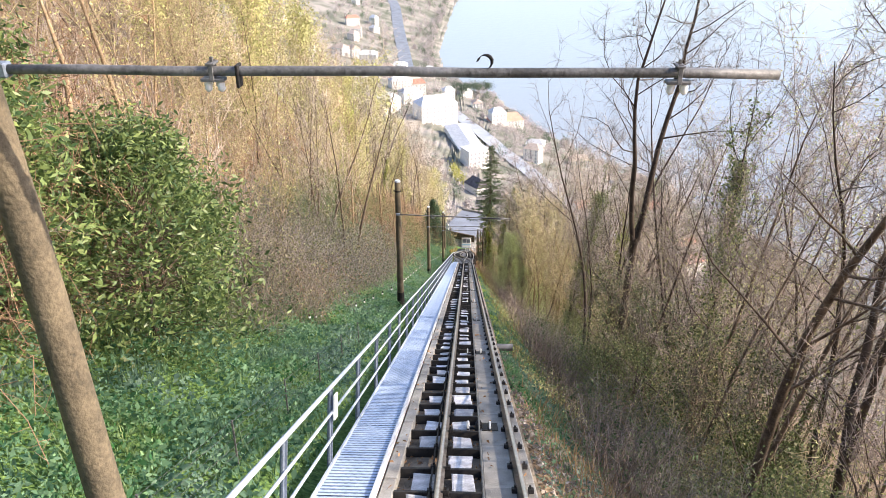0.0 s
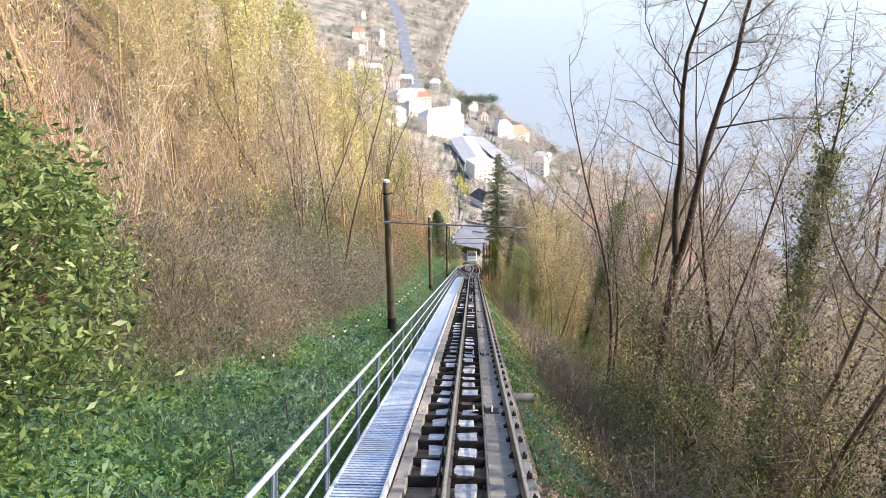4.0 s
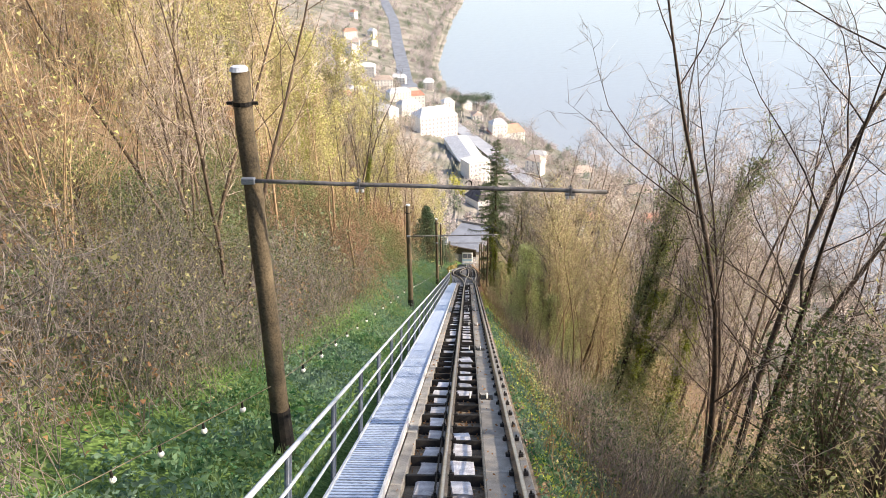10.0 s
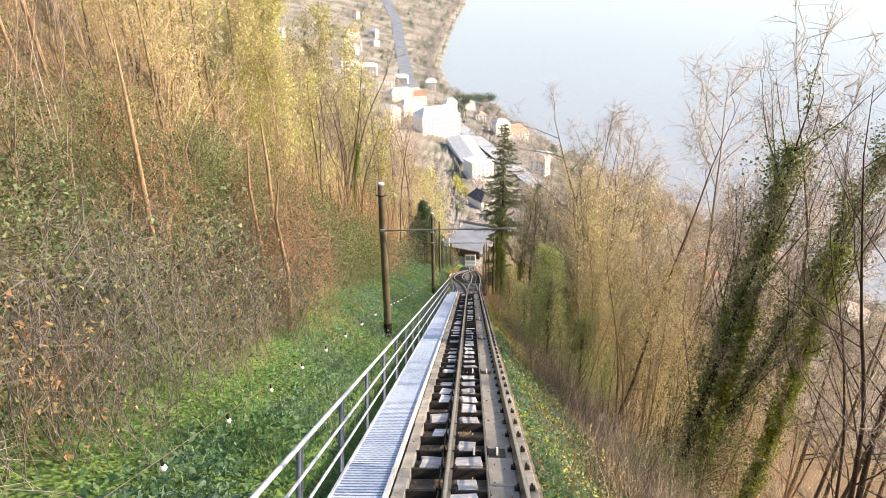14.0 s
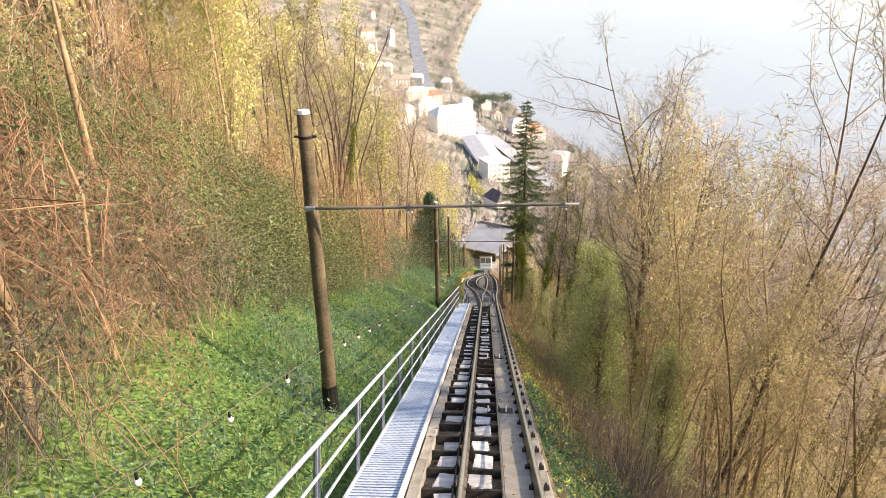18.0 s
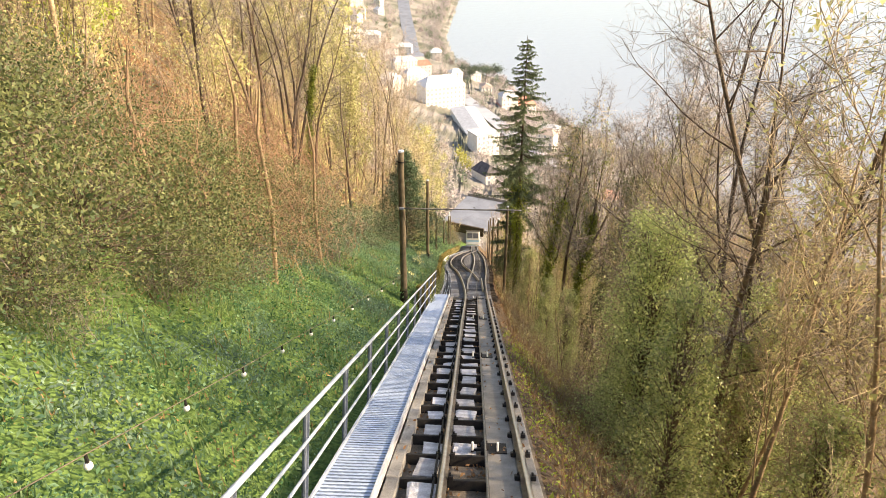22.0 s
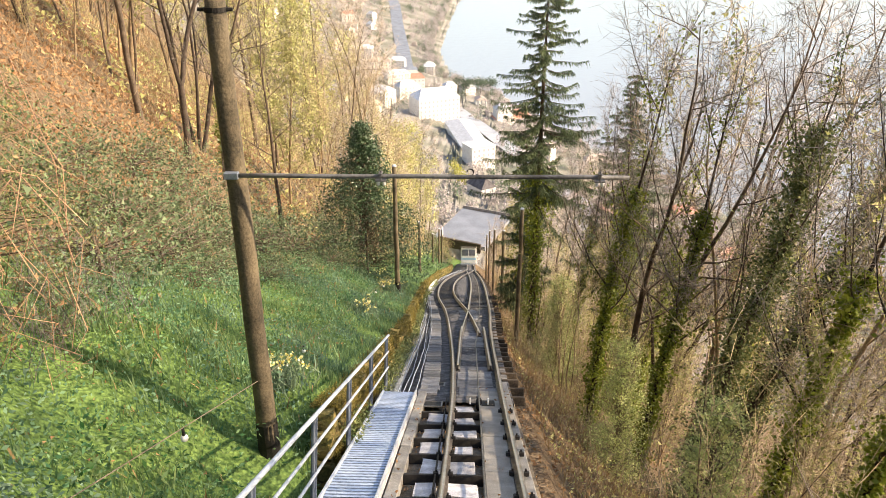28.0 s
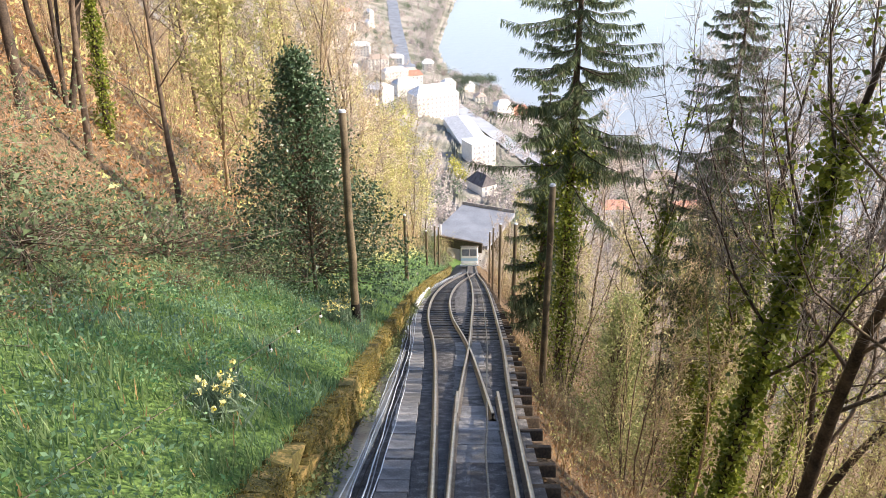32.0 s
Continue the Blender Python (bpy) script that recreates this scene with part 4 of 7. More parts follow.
def tree(seed, h, r, kids, label, category="tree", name="bare_tree", bark=None, twig=None, wild=0.4, start=0.35, ratio=0.38, up=0.55, lean=0.0, twigs=1500, twig_r=0.008, twig_len=(0.35, 1.0),
         leaves=0, leaf=None, leaf_size=0.05, ivy=0, ivy_to=0.6, ivy_thick=0.17, group="trees on the slope", spread=0.65, forks=1, ivy_leaf=None, bole=0.0, fork=0.17):
    rng = np.random.default_rng(seed)
    out = {}
    foot = np.array((0.0, 0.0, -0.5))
    if bole:
        d = unit(np.array((lean * 0.7, 0.0, 1.0)))
        n = 6
        pts = [foot + d * bole * i / (n - 1) + rng.normal(size=3) * 0.02 for i in range(n)]
        out[0] = [(np.array(pts), [r * (1.25 - 0.25 * i / (n - 1)) for i in range(n)])]
        foot = pts[-1] - d * 0.12
    if forks == 1:
        fork = 0.0
    for k in range(forks):
        turn = (3.3 if forks == 2 else 2.4) * k + (0.0 if forks == 2 else 0.6)
        d = unit(np.array((lean + fork * math.cos(turn), fork * math.sin(turn) + 0.05 * rng.normal(), 1.0)))
        near_foot = (0.5 if bole else 1.0) * r
        grow(rng, out, foot + np.array((near_foot * math.cos(turn) if forks > 1 else 0, near_foot * math.sin(turn) if forks > 1 else 0, 0)), d, (h - bole) * (1 - 0.1 * k), r * (0.85 if bole else 1.0) * (1 - 0.13 * k), 0, 2, kids, up, wild, ratio, start, spread)
    t = thing(name, label, category, group)
    for l in out[0]:
        part("trunk", tube_mesh("trunk", [l], 9, bark or BARK), t)
    v, q = tube_arrays(out[1], 5)
    v2, q2 = tube_arrays([(l[0][[0, 1, 3]], [l[1][0], l[1][1], l[1][3]]) for l in out[2]], 3)
    part("crown", mesh_from("crown", np.concatenate([v, v2]), np.concatenate([q, q2 + len(v)]), bark or BARK, True), t)
    tagged(part("fine_twig", twig_mesh("twigs", rng, out[2] + out[1], twigs, *twig_len, twig_r, mat=twig or TWIG_GREY), t), kind="stuff")
    if leaves:
        c, _ = along(out[2] + out[1], rng, leaves)
        tagged(part("foliage", tri_leaves("leaves", rng, c + rng.normal(size=(leaves, 3)) * 0.26, leaf_size * 1.5, leaf), t), kind="stuff")
    if ivy:
        c = [ivy_points(rng, l[0], r, ivy // forks, ivy_to, ivy_thick, seed) for l in out[0]]
        e, _ = along([(l[0][:3], None) for l in out[1]], rng, ivy // 9)
        c = np.concatenate(c + [e + rng.normal(size=e.shape) * 0.12])
        tagged(part("ivy", leaf_mesh("ivy", rng, c, 0.085, ivy_leaf or LEAF_IVY, 0.2, 0.3, 0.8), t, "dark green climbing ivy"), kind="stuff")
    return t


def coppice(seed, h, stems, label, bark=None, twig=None, leaves=0, leaf=None, leaf_size=0.05, group="saplings on the slope", fan=0.4, kids=7, r=0.035, name="coppice_sapling", twigs=380, twig_r=0.009):
    """Several thin stems from one stool, with fine side twigs."""
    rng = np.random.default_rng(seed)
    out = {}
    for k in range(stems):
        a = rng.uniform(0, 2 * np.pi)
        d = unit(np.array((math.cos(a) * fan * rng.random(), math.sin(a) * fan * rng.random(), 1.0)))
        grow(rng, out, np.array((math.cos(a) * 0.25, math.sin(a) * 0.25, -0.3)), d, h * rng.uniform(0.55, 1.1), r * rng.uniform(0.6, 1.3), 0, 1, (kids,), 0.15, 0.5, 0.36, 0.2, 0.55)
    t = thing(name, label, "sapling", group)
    tagged(part("stem", tube_mesh("stem", [(l[0][::2], l[1][::2]) if len(l[0]) > 7 else l for l in out[0]], 4, bark or BARK_TAN), t), kind="stuff")
    v, f = twig_arrays(rng, out[1] + out[0], twigs, 0.35, 1.0, twig_r)
    v1, f1 = tube_arrays([(l[0][::2], l[1][::2]) for l in out[1]], 3)
    f1 = np.concatenate([f1[:, (0, 1, 2)], f1[:, (0, 2, 3)]])
    tagged(part("fine_twig", mesh_from("twigs", np.concatenate([v1, v]), np.concatenate([f1, f + len(v1)]), twig or TWIG_TAN), t), kind="stuff")
    if leaves:
        c, _ = along(out[1] + out[0], rng, leaves, 0.2)
        tagged(part("foliage", tri_leaves("leaves", rng, c + rng.normal(size=c.shape) * 0.25, leaf_size, leaf), t), kind="stuff")
    return t


def thicket(seed, w, h, stems, leaves, label, twig, leaf, leaf_size=0.06, group="thickets on the slope", name="bramble_thicket", twigs=360):
    """A mound of arching stems with leaves over it."""
    rng = np.random.default_rng(seed)
    lines = []
    for k in range(stems):
        a, rr = rng.uniform(0, 2 * np.pi), w * math.sqrt(rng.random()) * 0.8
        p = np.array((math.cos(a) * rr, math.sin(a) * rr, -0.25))
        b = rng.uniform(0, 2 * np.pi)
        L, H = rng.uniform(0.4, 1.2) * w * 0.6, h * rng.uniform(0.4, 1.2) * (1 - 0.4 * (rr / w) ** 2)
        f = np.linspace(0, 1, 6)
        pts = p + np.stack([np.cos(b) * L * f, np.sin(b) * L * f, H * np.sin(f * rng.uniform(1.6, 2.8))], 1) + rng.normal(size=(6, 3)) * 0.045 * w
        lines.append((pts, np.linspace(0.008, 0.0035, 6)))
    t = thing(name, label, "bush", group)
    v1, q1 = tube_arrays(lines, 3)
    v, f = twig_arrays(rng, lines, twigs, 0.15, 0.5, 0.0045, 0.05, 1.4, 0.1)
    f1 = np.concatenate([q1[:, (0, 1, 2)], q1[:, (0, 2, 3)]])
    tagged(part("tangled_stem", mesh_from("stems", np.concatenate([v1, v]), np.concatenate([f1, f + len(v1)]), twig), t), kind="stuff")
    if leaves:
        c, _ = along(lines, rng, leaves, 0.3)
        tagged(part("foliage", tri_leaves("leaves", rng, c + rng.normal(size=c.shape) * 0.12, leaf_size, leaf), t), kind="stuff")
    return t


def vines(seed, w, h, strands, label, leaves=300, leaf=None, twig=None):
    """A dead trunk hung with a curtain of trailing vines."""
    rng = np.random.default_rng(seed)
    lines = []
    for k in range(strands):
        a, rr = rng.uniform(0, 2 * np.pi), w * rng.uniform(0.2, 1.0)
        top = h * rng.uniform(0.25, 1.05) * (1 - 0.35 * (rr / w) ** 2)
        low = top - h * rng.uniform(0.1, 0.4)
        f = np.linspace(0, 1, 5)
        grow_ = 0.75 + 0.5 * np.sin(f * 2.2)
        pts = np.stack([np.cos(a) * rr * grow_, np.sin(a) * rr * grow_, top + (low - top) * f], 1) + rng.normal(size=(5, 3)) * 0.24
        lines.append((pts, np.linspace(0.0055, 0.004, 5)))
    t = thing("vine_curtain", label, "vines", "vine curtains on the slope")
    part("trunk", tube_mesh("trunk", [(np.array([(0, 0, -0.4), (0.1, 0.05, h * 0.4), (-0.05, 0, h * 0.8), (0.1, 0.1, h * 1.05)]), (0.07, 0.055, 0.04, 0.015))], 7, BARK_TAN), t)
    tagged(part("vine", mesh_from("vines", *tube_arrays(lines, 3), twig or TWIG_RED), t, "trailing reddish-brown vines"), kind="stuff")
    tagged(part("fine_twig", mesh_from("twigs", *twig_arrays(rng, lines, strands * 14, 0.06, 0.3, 0.003, 0.0, 1.8, 0.0), twig or TWIG_RED), t), kind="stuff")
    if leaves:
        c, _ = along(lines, rng, leaves)
        tagged(part("foliage", leaf_mesh("leaves", rng, c + rng.normal(size=c.shape) * 0.1, 0.06, leaf or LEAF_DRY), t), kind="stuff")
    return t


def leafy_bush(seed, w, h, clumps, per, label, leaf, size, name="evergreen_bush", cone=0.0, group="evergreen bushes", aspect=0.4, depth=0.55, low=0.04, clump=0.2, twigs=0):
    """Clumps of leaves on limbs; cone: how far it narrows upward."""
    rng = np.random.default_rng(seed)
    C, lines = [], []
    for k in range(clumps):
        f = rng.random() ** (0.8 if not cone else 1.25)
        z = h * (low + (1 - low) * f)
        rad = w * (1 - cone * f) * (1 - (0.0 if cone else 0.75) * f ** 3) * rng.uniform(depth, 1.08)
        a = rng.uniform(0, 2 * np.pi)
        c = np.array((math.cos(a) * rad, math.sin(a) * rad, z))
        lines.append((np.array([(c[0] * 0.08, c[1] * 0.08, z * 0.7), c * (0.55, 0.55, 0.88), c]), (0.012, 0.008, 0.003)))
        sz = w * clump * rng.uniform(0.6, 1.35) * (1 - 0.4 * cone * f)
        C.append(c + rng.normal(size=(per, 3)) * sz * (1, 1, 0.8))
    t = thing(name, label, "bush" if not cone else "tree", group)
    part("trunk", tube_mesh("trunk", [(np.array([(0, 0, -0.5), (0.02, 0, h * 0.4), (0, 0.02, h * 0.95)]), (0.07, 0.045, 0.01))], 7, BARK), t)
    tagged(part("limb", tube_mesh("limbs", lines, 3, BARK), t), kind="stuff")
    tagged(part("foliage", (leaf_mesh("leaves", rng, np.concatenate(C), size, leaf, 0.25, 0.15, aspect) if size > 0.09 or name == "budding_shrub" else tri_leaves("leaves", rng, np.concatenate(C), size * 1.15, leaf)), t), kind="stuff")
    if twigs:
        tagged(part("fine_twig", mesh_from("twigs", *twig_arrays(rng, lines, twigs, 0.3, 0.8, 0.006), TWIG_BROWN), t), kind="stuff")
    return t


def spruce(seed, h, w, label, trunk_ivy=0, bare=0.1, fine=1.0, ivy_to=0.5, ivy_leaf=None):
    """A conifer: level limbs with hanging sprays of needles."""
    rng = np.random.default_rng(seed)
    limbs, V = [], []
    z = h * bare
    while z < h * 0.985:
        f = z / h
        for k in range(rng.integers(5, 9)):
            a = rng.uniform(0, 2 * np.pi)
            L = w * (1 - f) ** 0.62 * rng.uniform(0.2, 1.2) + 0.12
            zj = z + rng.uniform(-0.3, 0.3) * (1 - f)
            n = 6
            g = np.linspace(0, 1, n)
            pts = np.stack([np.cos(a) * L * g, np.sin(a) * L * g, zj + L * (-0.42 * g + 0.34 * g * g)], 1) + rng.normal(size=(n, 3)) * 0.03
            limbs.append((pts, np.linspace(0.03 * (1 - f) + 0.008, 0.004, n)))
            m = int((50 + 330 * L / w) * fine)
            gg = rng.uniform(0.1, 1, m) * (n - 1)
            i = np.minimum(gg.astype(int), n - 2)
            p = pts[i] + (pts[i + 1] - pts[i]) * (gg - i)[:, None]
            sg = rng.choice((-1, 1), m)
            side = np.stack([-np.sin(a) * sg, np.cos(a) * sg, np.zeros(m)], 1)
            out_ = np.array((math.cos(a), math.sin(a), 0))
            ln = (0.14 + 0.45 * (1 - f)) * rng.uniform(0.35, 1.4, m)[:, None]
            d = side * rng.uniform(0.1, 0.7, m)[:, None] + out_ * rng.uniform(0.0, 0.5, m)[:, None] + np.array((0, 0, -1.0)) * rng.uniform(0.2, 1.0, m)[:, None]
            tip = p + d * ln
            wd = np.cross(d, rng.normal(size=(m, 3)))
            wd = wd / (np.linalg.norm(wd, axis=1)[:, None] + 1e-9) * 0.013
            mid = p + d * ln * 0.55
            V.append(np.stack([p, mid + wd, tip, mid - wd], 1).reshape(-1, 3))
        z += 0.5 - 0.22 * f
    t = thing("spruce", label, "tree", "conifers by the line")
    pts = np.array([(0, 0, -0.5), (0.03, 0, h * 0.3), (0, 0.03, h * 0.6), (0, 0, h)])
    part("trunk", tube_mesh("trunk", [(pts, (0.2, 0.16, 0.1, 0.01))], 9, BARK), t)
    tagged(part("limb", mesh_from("limbs", *tube_arrays(limbs, 3), BARK_DARK), t), kind="stuff")
    V = np.concatenate(V)
    tagged(part("needle_spray", mesh_from("needles", V, np.arange(len(V)).reshape(-1, 4), NEEDLES), t, "drooping dark green sprays"), kind="stuff")
    if trunk_ivy:
        c = ivy_points(rng, pts, 0.2, trunk_ivy, ivy_to, 0.3, seed)
        tagged(part("ivy", leaf_mesh("ivy", rng, c, 0.11, ivy_leaf or LEAF_IVYLIT, 0.2, 0.3, 0.8), t, "yellow-green climbing ivy"), kind="stuff")
    return t


# lighter, yellower copy of the ivy leaf, with sunlight put into its colour
LEAF_IVYLIT = foliage("sunlit_ivy_leaves", (0.1, 0.15, 0.02), (0.28, 0.32, 0.05), 0.35, 0.5)


class Kind:
    """Builds a thing once, sets the first down as it is and copies after that."""

    def __init__(self, make):
        self.make, self.ob = make, None

    def put(self, m):
        if self.ob is None:
            self.ob = self.make()
            self.ob.matrix_basis = Matrix.LocRotScale(m.translation, m.to_quaternion(), None)
            return self.ob
        return copy_thing(self.ob, m)


# pale twig colour with some haze put in, for the trees down the slope
TWIG_PALE = foliage("pale_pinkish_twigs", (0.34, 0.28, 0.24), (0.56, 0.49, 0.42), 0.0, 0.9)
TWIG_PINK = foliage("pinkish_brown_twigs", (0.225, 0.172, 0.15), (0.42, 0.345, 0.3), 0.0, 0.9)
TWIG_BROWN = foliage("brown_twigs", (0.132, 0.109, 0.093), (0.285, 0.244, 0.21), 0.0, 0.9)
TWIG_DUSK = foliage("grey_bramble_stems", (0.11, 0.098, 0.092), (0.25, 0.23, 0.218), 0.0, 0.9)
LEAF_YG = foliage("young_yellow_green_leaves", (0.39, 0.4, 0.15), (0.64, 0.61, 0.31), 0.45, 0.7)
LEAF_IVYMIX = foliage("mixed_ivy_leaves", (0.065, 0.11, 0.04), (0.27, 0.29, 0.12), 0.3, 0.5)
LEAF_YOUNG = foliage("tender_young_leaves", (0.28, 0.3, 0.11), (0.6, 0.58, 0.29), 0.45, 0.5)
LEAF_SHRUB = foliage("small_shrub_leaves", (0.22, 0.3, 0.11), (0.62, 0.66, 0.31), 0.45, 0.35, 0.5)
BARE = [Kind(lambda i=i: tree(10 + i, (17, 19, 14, 17, 23)[i], (0.15, 0.115, 0.085, 0.13, 0.15)[i], ((16, 9), (11, 8), (14, 9), (13, 9), (19, 9))[i], ("tall bare tree with grey-brown branches on the slope", "tall bare tree of several stems from one foot", "slim bare tree with reddish twigs on the slope", "tall bare tree forked above its foot", "large bare tree forked into two heavy limbs")[i], bark=(BARK, BARK_DARK, BARK, BARK_DARK, BARK_DARK)[i], twig=(TWIG_GREY, TWIG_GREY, TWIG_PINK, TWIG_GREY, TWIG_GREY)[i], lean=(0.05, 0.03, 0.1, 0.06, 0.03)[i], start=(0.3, 0.25, 0.2, 0.22, 0.3)[i], forks=(1, 4, 1, 2, 2)[i], bole=(0, 0, 0, 4.0, 9.5)[i], fork=(0, 0.13, 0, 0.2, 0.22)[i], twigs=(1000, 1300, 1000, 1150, 2200)[i], twig_r=0.006, leaves=(0, 0, 2400, 0, 0)[i], leaf=LEAF_YOUNG, leaf_size=0.035, twig_len=(0.3, 1.0), ratio=0.33, spread=1.0, up=0.16, wild=(0.5, 0.5, 0.5, 0.6, 0.95)[i])) for i in range(5)]
FARBARE = [Kind(lambda i=i: tree(20 + i, (16, 18)[i], 0.12, (13, 5), "bare tree lower down the slope with pale fine twigs", bark=BARK, twig=TWIG_PALE, lean=0.03, start=0.2, twigs=700, twig_r=0.011, twig_len=(0.4, 1.3), ratio=0.36, spread=0.9, up=0.25, wild=0.45)) for i in range(2)]
GOLD = [Kind(lambda i=i: tree(30 + i, (11, 13, 9, 12)[i], (0.07, 0.085, 0.06, 0.08)[i], (11, 5), "slender tree with tan twigs and yellow-green buds", bark=(BARK_TAN, BARK, BARK_TAN, BARK_TAN)[i], twig=(TWIG_TAN, TWIG_PALE, TWIG_TAN, TWIG_TAN)[i], leaves=(800, 400, 1200, 1700)[i], leaf=LEAF_YG, leaf_size=0.06, lean=(0.1, 0.05, 0.15, 0.1)[i], start=0.2, name="budding_tree", twigs=620, twig_r=0.009, forks=(1, 2, 1, 1)[i])) for i in range(4)]
YELLOW = [Kind(lambda i=i: tree(40 + i, (13, 15, 12)[i], (0.09, 0.1, 0.08)[i], (12, 4), ("tree in young yellow-green leaf on the slope", "tall tree in young yellow-green leaf", "tan tree with a thin veil of young leaves")[i], bark=(BARK_TAN, BARK, BARK)[i], twig=TWIG_TAN, leaves=(3200, 2800, 1500)[i], leaf=LEAF_YG, leaf_size=0.14, lean=0.06, start=0.16, name="leafing_tree", twigs=420, twig_r=0.013, ratio=0.36, group="trees in young leaf", forks=(1, 2, 1)[i])) for i in range(3)]
COP = [Kind(lambda i=i: coppice(50 + i, (5.5, 7, 4.5, 6)[i], (8, 7, 9, 7)[i], ("clump of thin bare tan saplings", "clump of tall bare tan saplings", "clump of reddish saplings with dry leaves", "clump of saplings with yellow-green buds")[i], twig=(TWIG_TAN, TWIG_PALE, TWIG_RED, TWIG_TAN)[i], leaves=(80, 120, 200, 700)[i], leaf=(LEAF_BUD, LEAF_BUD, LEAF_DRY, LEAF_YG)[i], leaf_size=0.08, r=0.034, twigs=300, twig_r=0.008)) for i in range(4)]
LEAFCOP = [Kind(lambda i=i: coppice(60 + i, (6.5, 5.0)[i], (7, 8)[i], "clump of slim saplings dotted with small young leaves", bark=BARK, twig=TWIG_TAN, leaves=(1500, 1300)[i], leaf=LEAF_YOUNG, leaf_size=0.07, r=0.022, twigs=300, twig_r=0.006, fan=0.55)) for i in range(2)]
THICK = [Kind(lambda i=i: thicket(70 + i, (1.5, 1.8, 1.4, 1.6)[i], (1.6, 1.9, 1.4, 1.8)[i], 74, (620, 460, 900, 560)[i], ("tangled bramble thicket on the bank", "tangled grey bramble thicket on the bank", "green-leaved bramble thicket on the bank", "reddish-brown thicket with dry leaves")[i], (TWIG_BROWN, TWIG_DUSK, TWIG_DUSK, TWIG_BROWN)[i], (LEAF_BRAMBLE, LEAF_BRAMBLE, LEAF_BRAMBLE, LEAF_DRY)[i], 0.075, twigs=420)) for i in range(4)]
MOUND = [Kind(lambda i=i: thicket(75 + i, 2.2, 2.5, 150, (2200, 2000)[i], ("dense olive-grey bramble mound beside the grass", "dense reddish bramble mound beside the grass")[i], (TWIG_DUSK, TWIG_BROWN)[i], (LEAF_OLIVE, LEAF_OLIVE)[i], 0.06, name="bramble_mound", twigs=1500)) for i in range(2)]
LEAF_OLIVE = foliage("olive_bramble_leaves", (0.09, 0.1, 0.04), (0.3, 0.29, 0.14), 0.25, 0.6)
IVYTREE = [Kind(lambda i=i: tree(90 + i, (14, 13, 14, 17)[i], (0.15, 0.12, 0.15, 0.2)[i], (11, 6), ("leaning tree with its trunk wrapped in ivy", "leaning tree with its trunk wrapped in ivy", "leaning tree with its trunk wrapped in ivy", "large forked tree smothered in dark ivy")[i], bark=BARK_DARK, ivy=(11000, 6500, 11000, 26000)[i], ivy_to=(0.88, 0.7, 0.9, 0.9)[i], ivy_thick=(0.25, 0.13, 0.17, 0.36)[i], lean=(0.1, 0.04, 0.17, 0.32)[i], start=0.35, name="ivy_clad_tree", twigs=700, twig_r=0.0065, twig_len=(0.4, 1.2), ivy_leaf=(LEAF_IVYMIX, LEAF_IVYLIT, LEAF_IVYLIT, LEAF_IVYMIX)[i], forks=(1, 1, 1, 2)[i], fork=0.15, wild=0.28)) for i in range(4)]
VINES = [Kind(lambda i=i: vines(130 + i, (1.1, 1.5)[i], (5.0, 4.0)[i], (150, 190)[i], "dead trunk hung with a curtain of reddish vines", (420, 700)[i], (LEAF_DRY, LEAF_BRAMBLE)[i])) for i in range(2)]
LAUREL = Kind(lambda: leafy_bush(110, 1.9, 4.3, 210, 80, "large evergreen laurel bush with glossy leaves", LEAF_LAUREL, 0.128, "laurel_bush", aspect=0.34, low=0.02, depth=0.55, clump=0.115, twigs=120))
HOLLY = Kind(lambda: leafy_bush(111, 3.2, 7.4, 620, 44, "dark green conical holly tree on the bank", LEAF_HOLLY, 0.1, "holly_tree", cone=0.96, group="conical evergreens", aspect=0.55, clump=0.095, depth=0.4, low=0.1))
IVYBUSH = [Kind(lambda i=i: leafy_bush(112 + i, 1.7, (1.7, 3.0)[i], 105, 84, "ivy-covered mound with small dark leaves", LEAF_IVYMIX, 0.046, "ivy_mound", aspect=0.7, clump=0.24, twigs=110)) for i in range(2)]
LEAF_IVYBLUE = foliage("blue_green_ground_ivy", (0.05, 0.095, 0.045), (0.2, 0.26, 0.14), 0.25, 0.5)
LEAF_LITTER = foliage("fallen_leaves", (0.3, 0.16, 0.08), (0.54, 0.33, 0.18), 0.2, 0.8)
IVYLOW = Kind(lambda: leafy_bush(118, 1.9, 0.75, 60, 24, "low cover of ivy and bramble on the bank", LEAF_IVYBLUE, 0.062, "ivy_patch", group="low ivy on the bank", aspect=0.7, clump=0.26, twigs=50, depth=0.1))
BUDBUSH = [Kind(lambda i=i: leafy_bush(116 + i, (1.6, 1.15)[i], (7.4, 5.6)[i], (330, 190)[i], (90, 64)[i], "tall shrub with small fresh yellow-green leaves", (LEAF_SHRUB, LEAF_SHRUB)[i], 0.07, "budding_shrub", cone=0.6, group="shrubs by the line", aspect=0.6, depth=0.2, clump=0.17, twigs=500)) for i in range(2)]
IVYTALL = Kind(lambda: leafy_bush(119, 1.6, 7.6, 230, 42, "tall dead tree smothered in dark ivy", LEAF_IVYDARK, 0.07, "ivy_column", cone=0.35, group="ivy columns on the slope", depth=0.3, clump=0.2, twigs=120))
LEAF_GREYED = foliage("bleached_fallen_leaves", (0.2, 0.165, 0.14), (0.5, 0.44, 0.4), 0.1, 0.8)
LEAF_IVYDARK = foliage("dark_ivy_leaves", (0.03, 0.055, 0.02), (0.12, 0.15, 0.05), 0.2, 0.45)
LEAF_LIME = foliage("bright_lime_leaves", (0.34, 0.46, 0.06), (0.62, 0.7, 0.16), 0.5, 0.6)
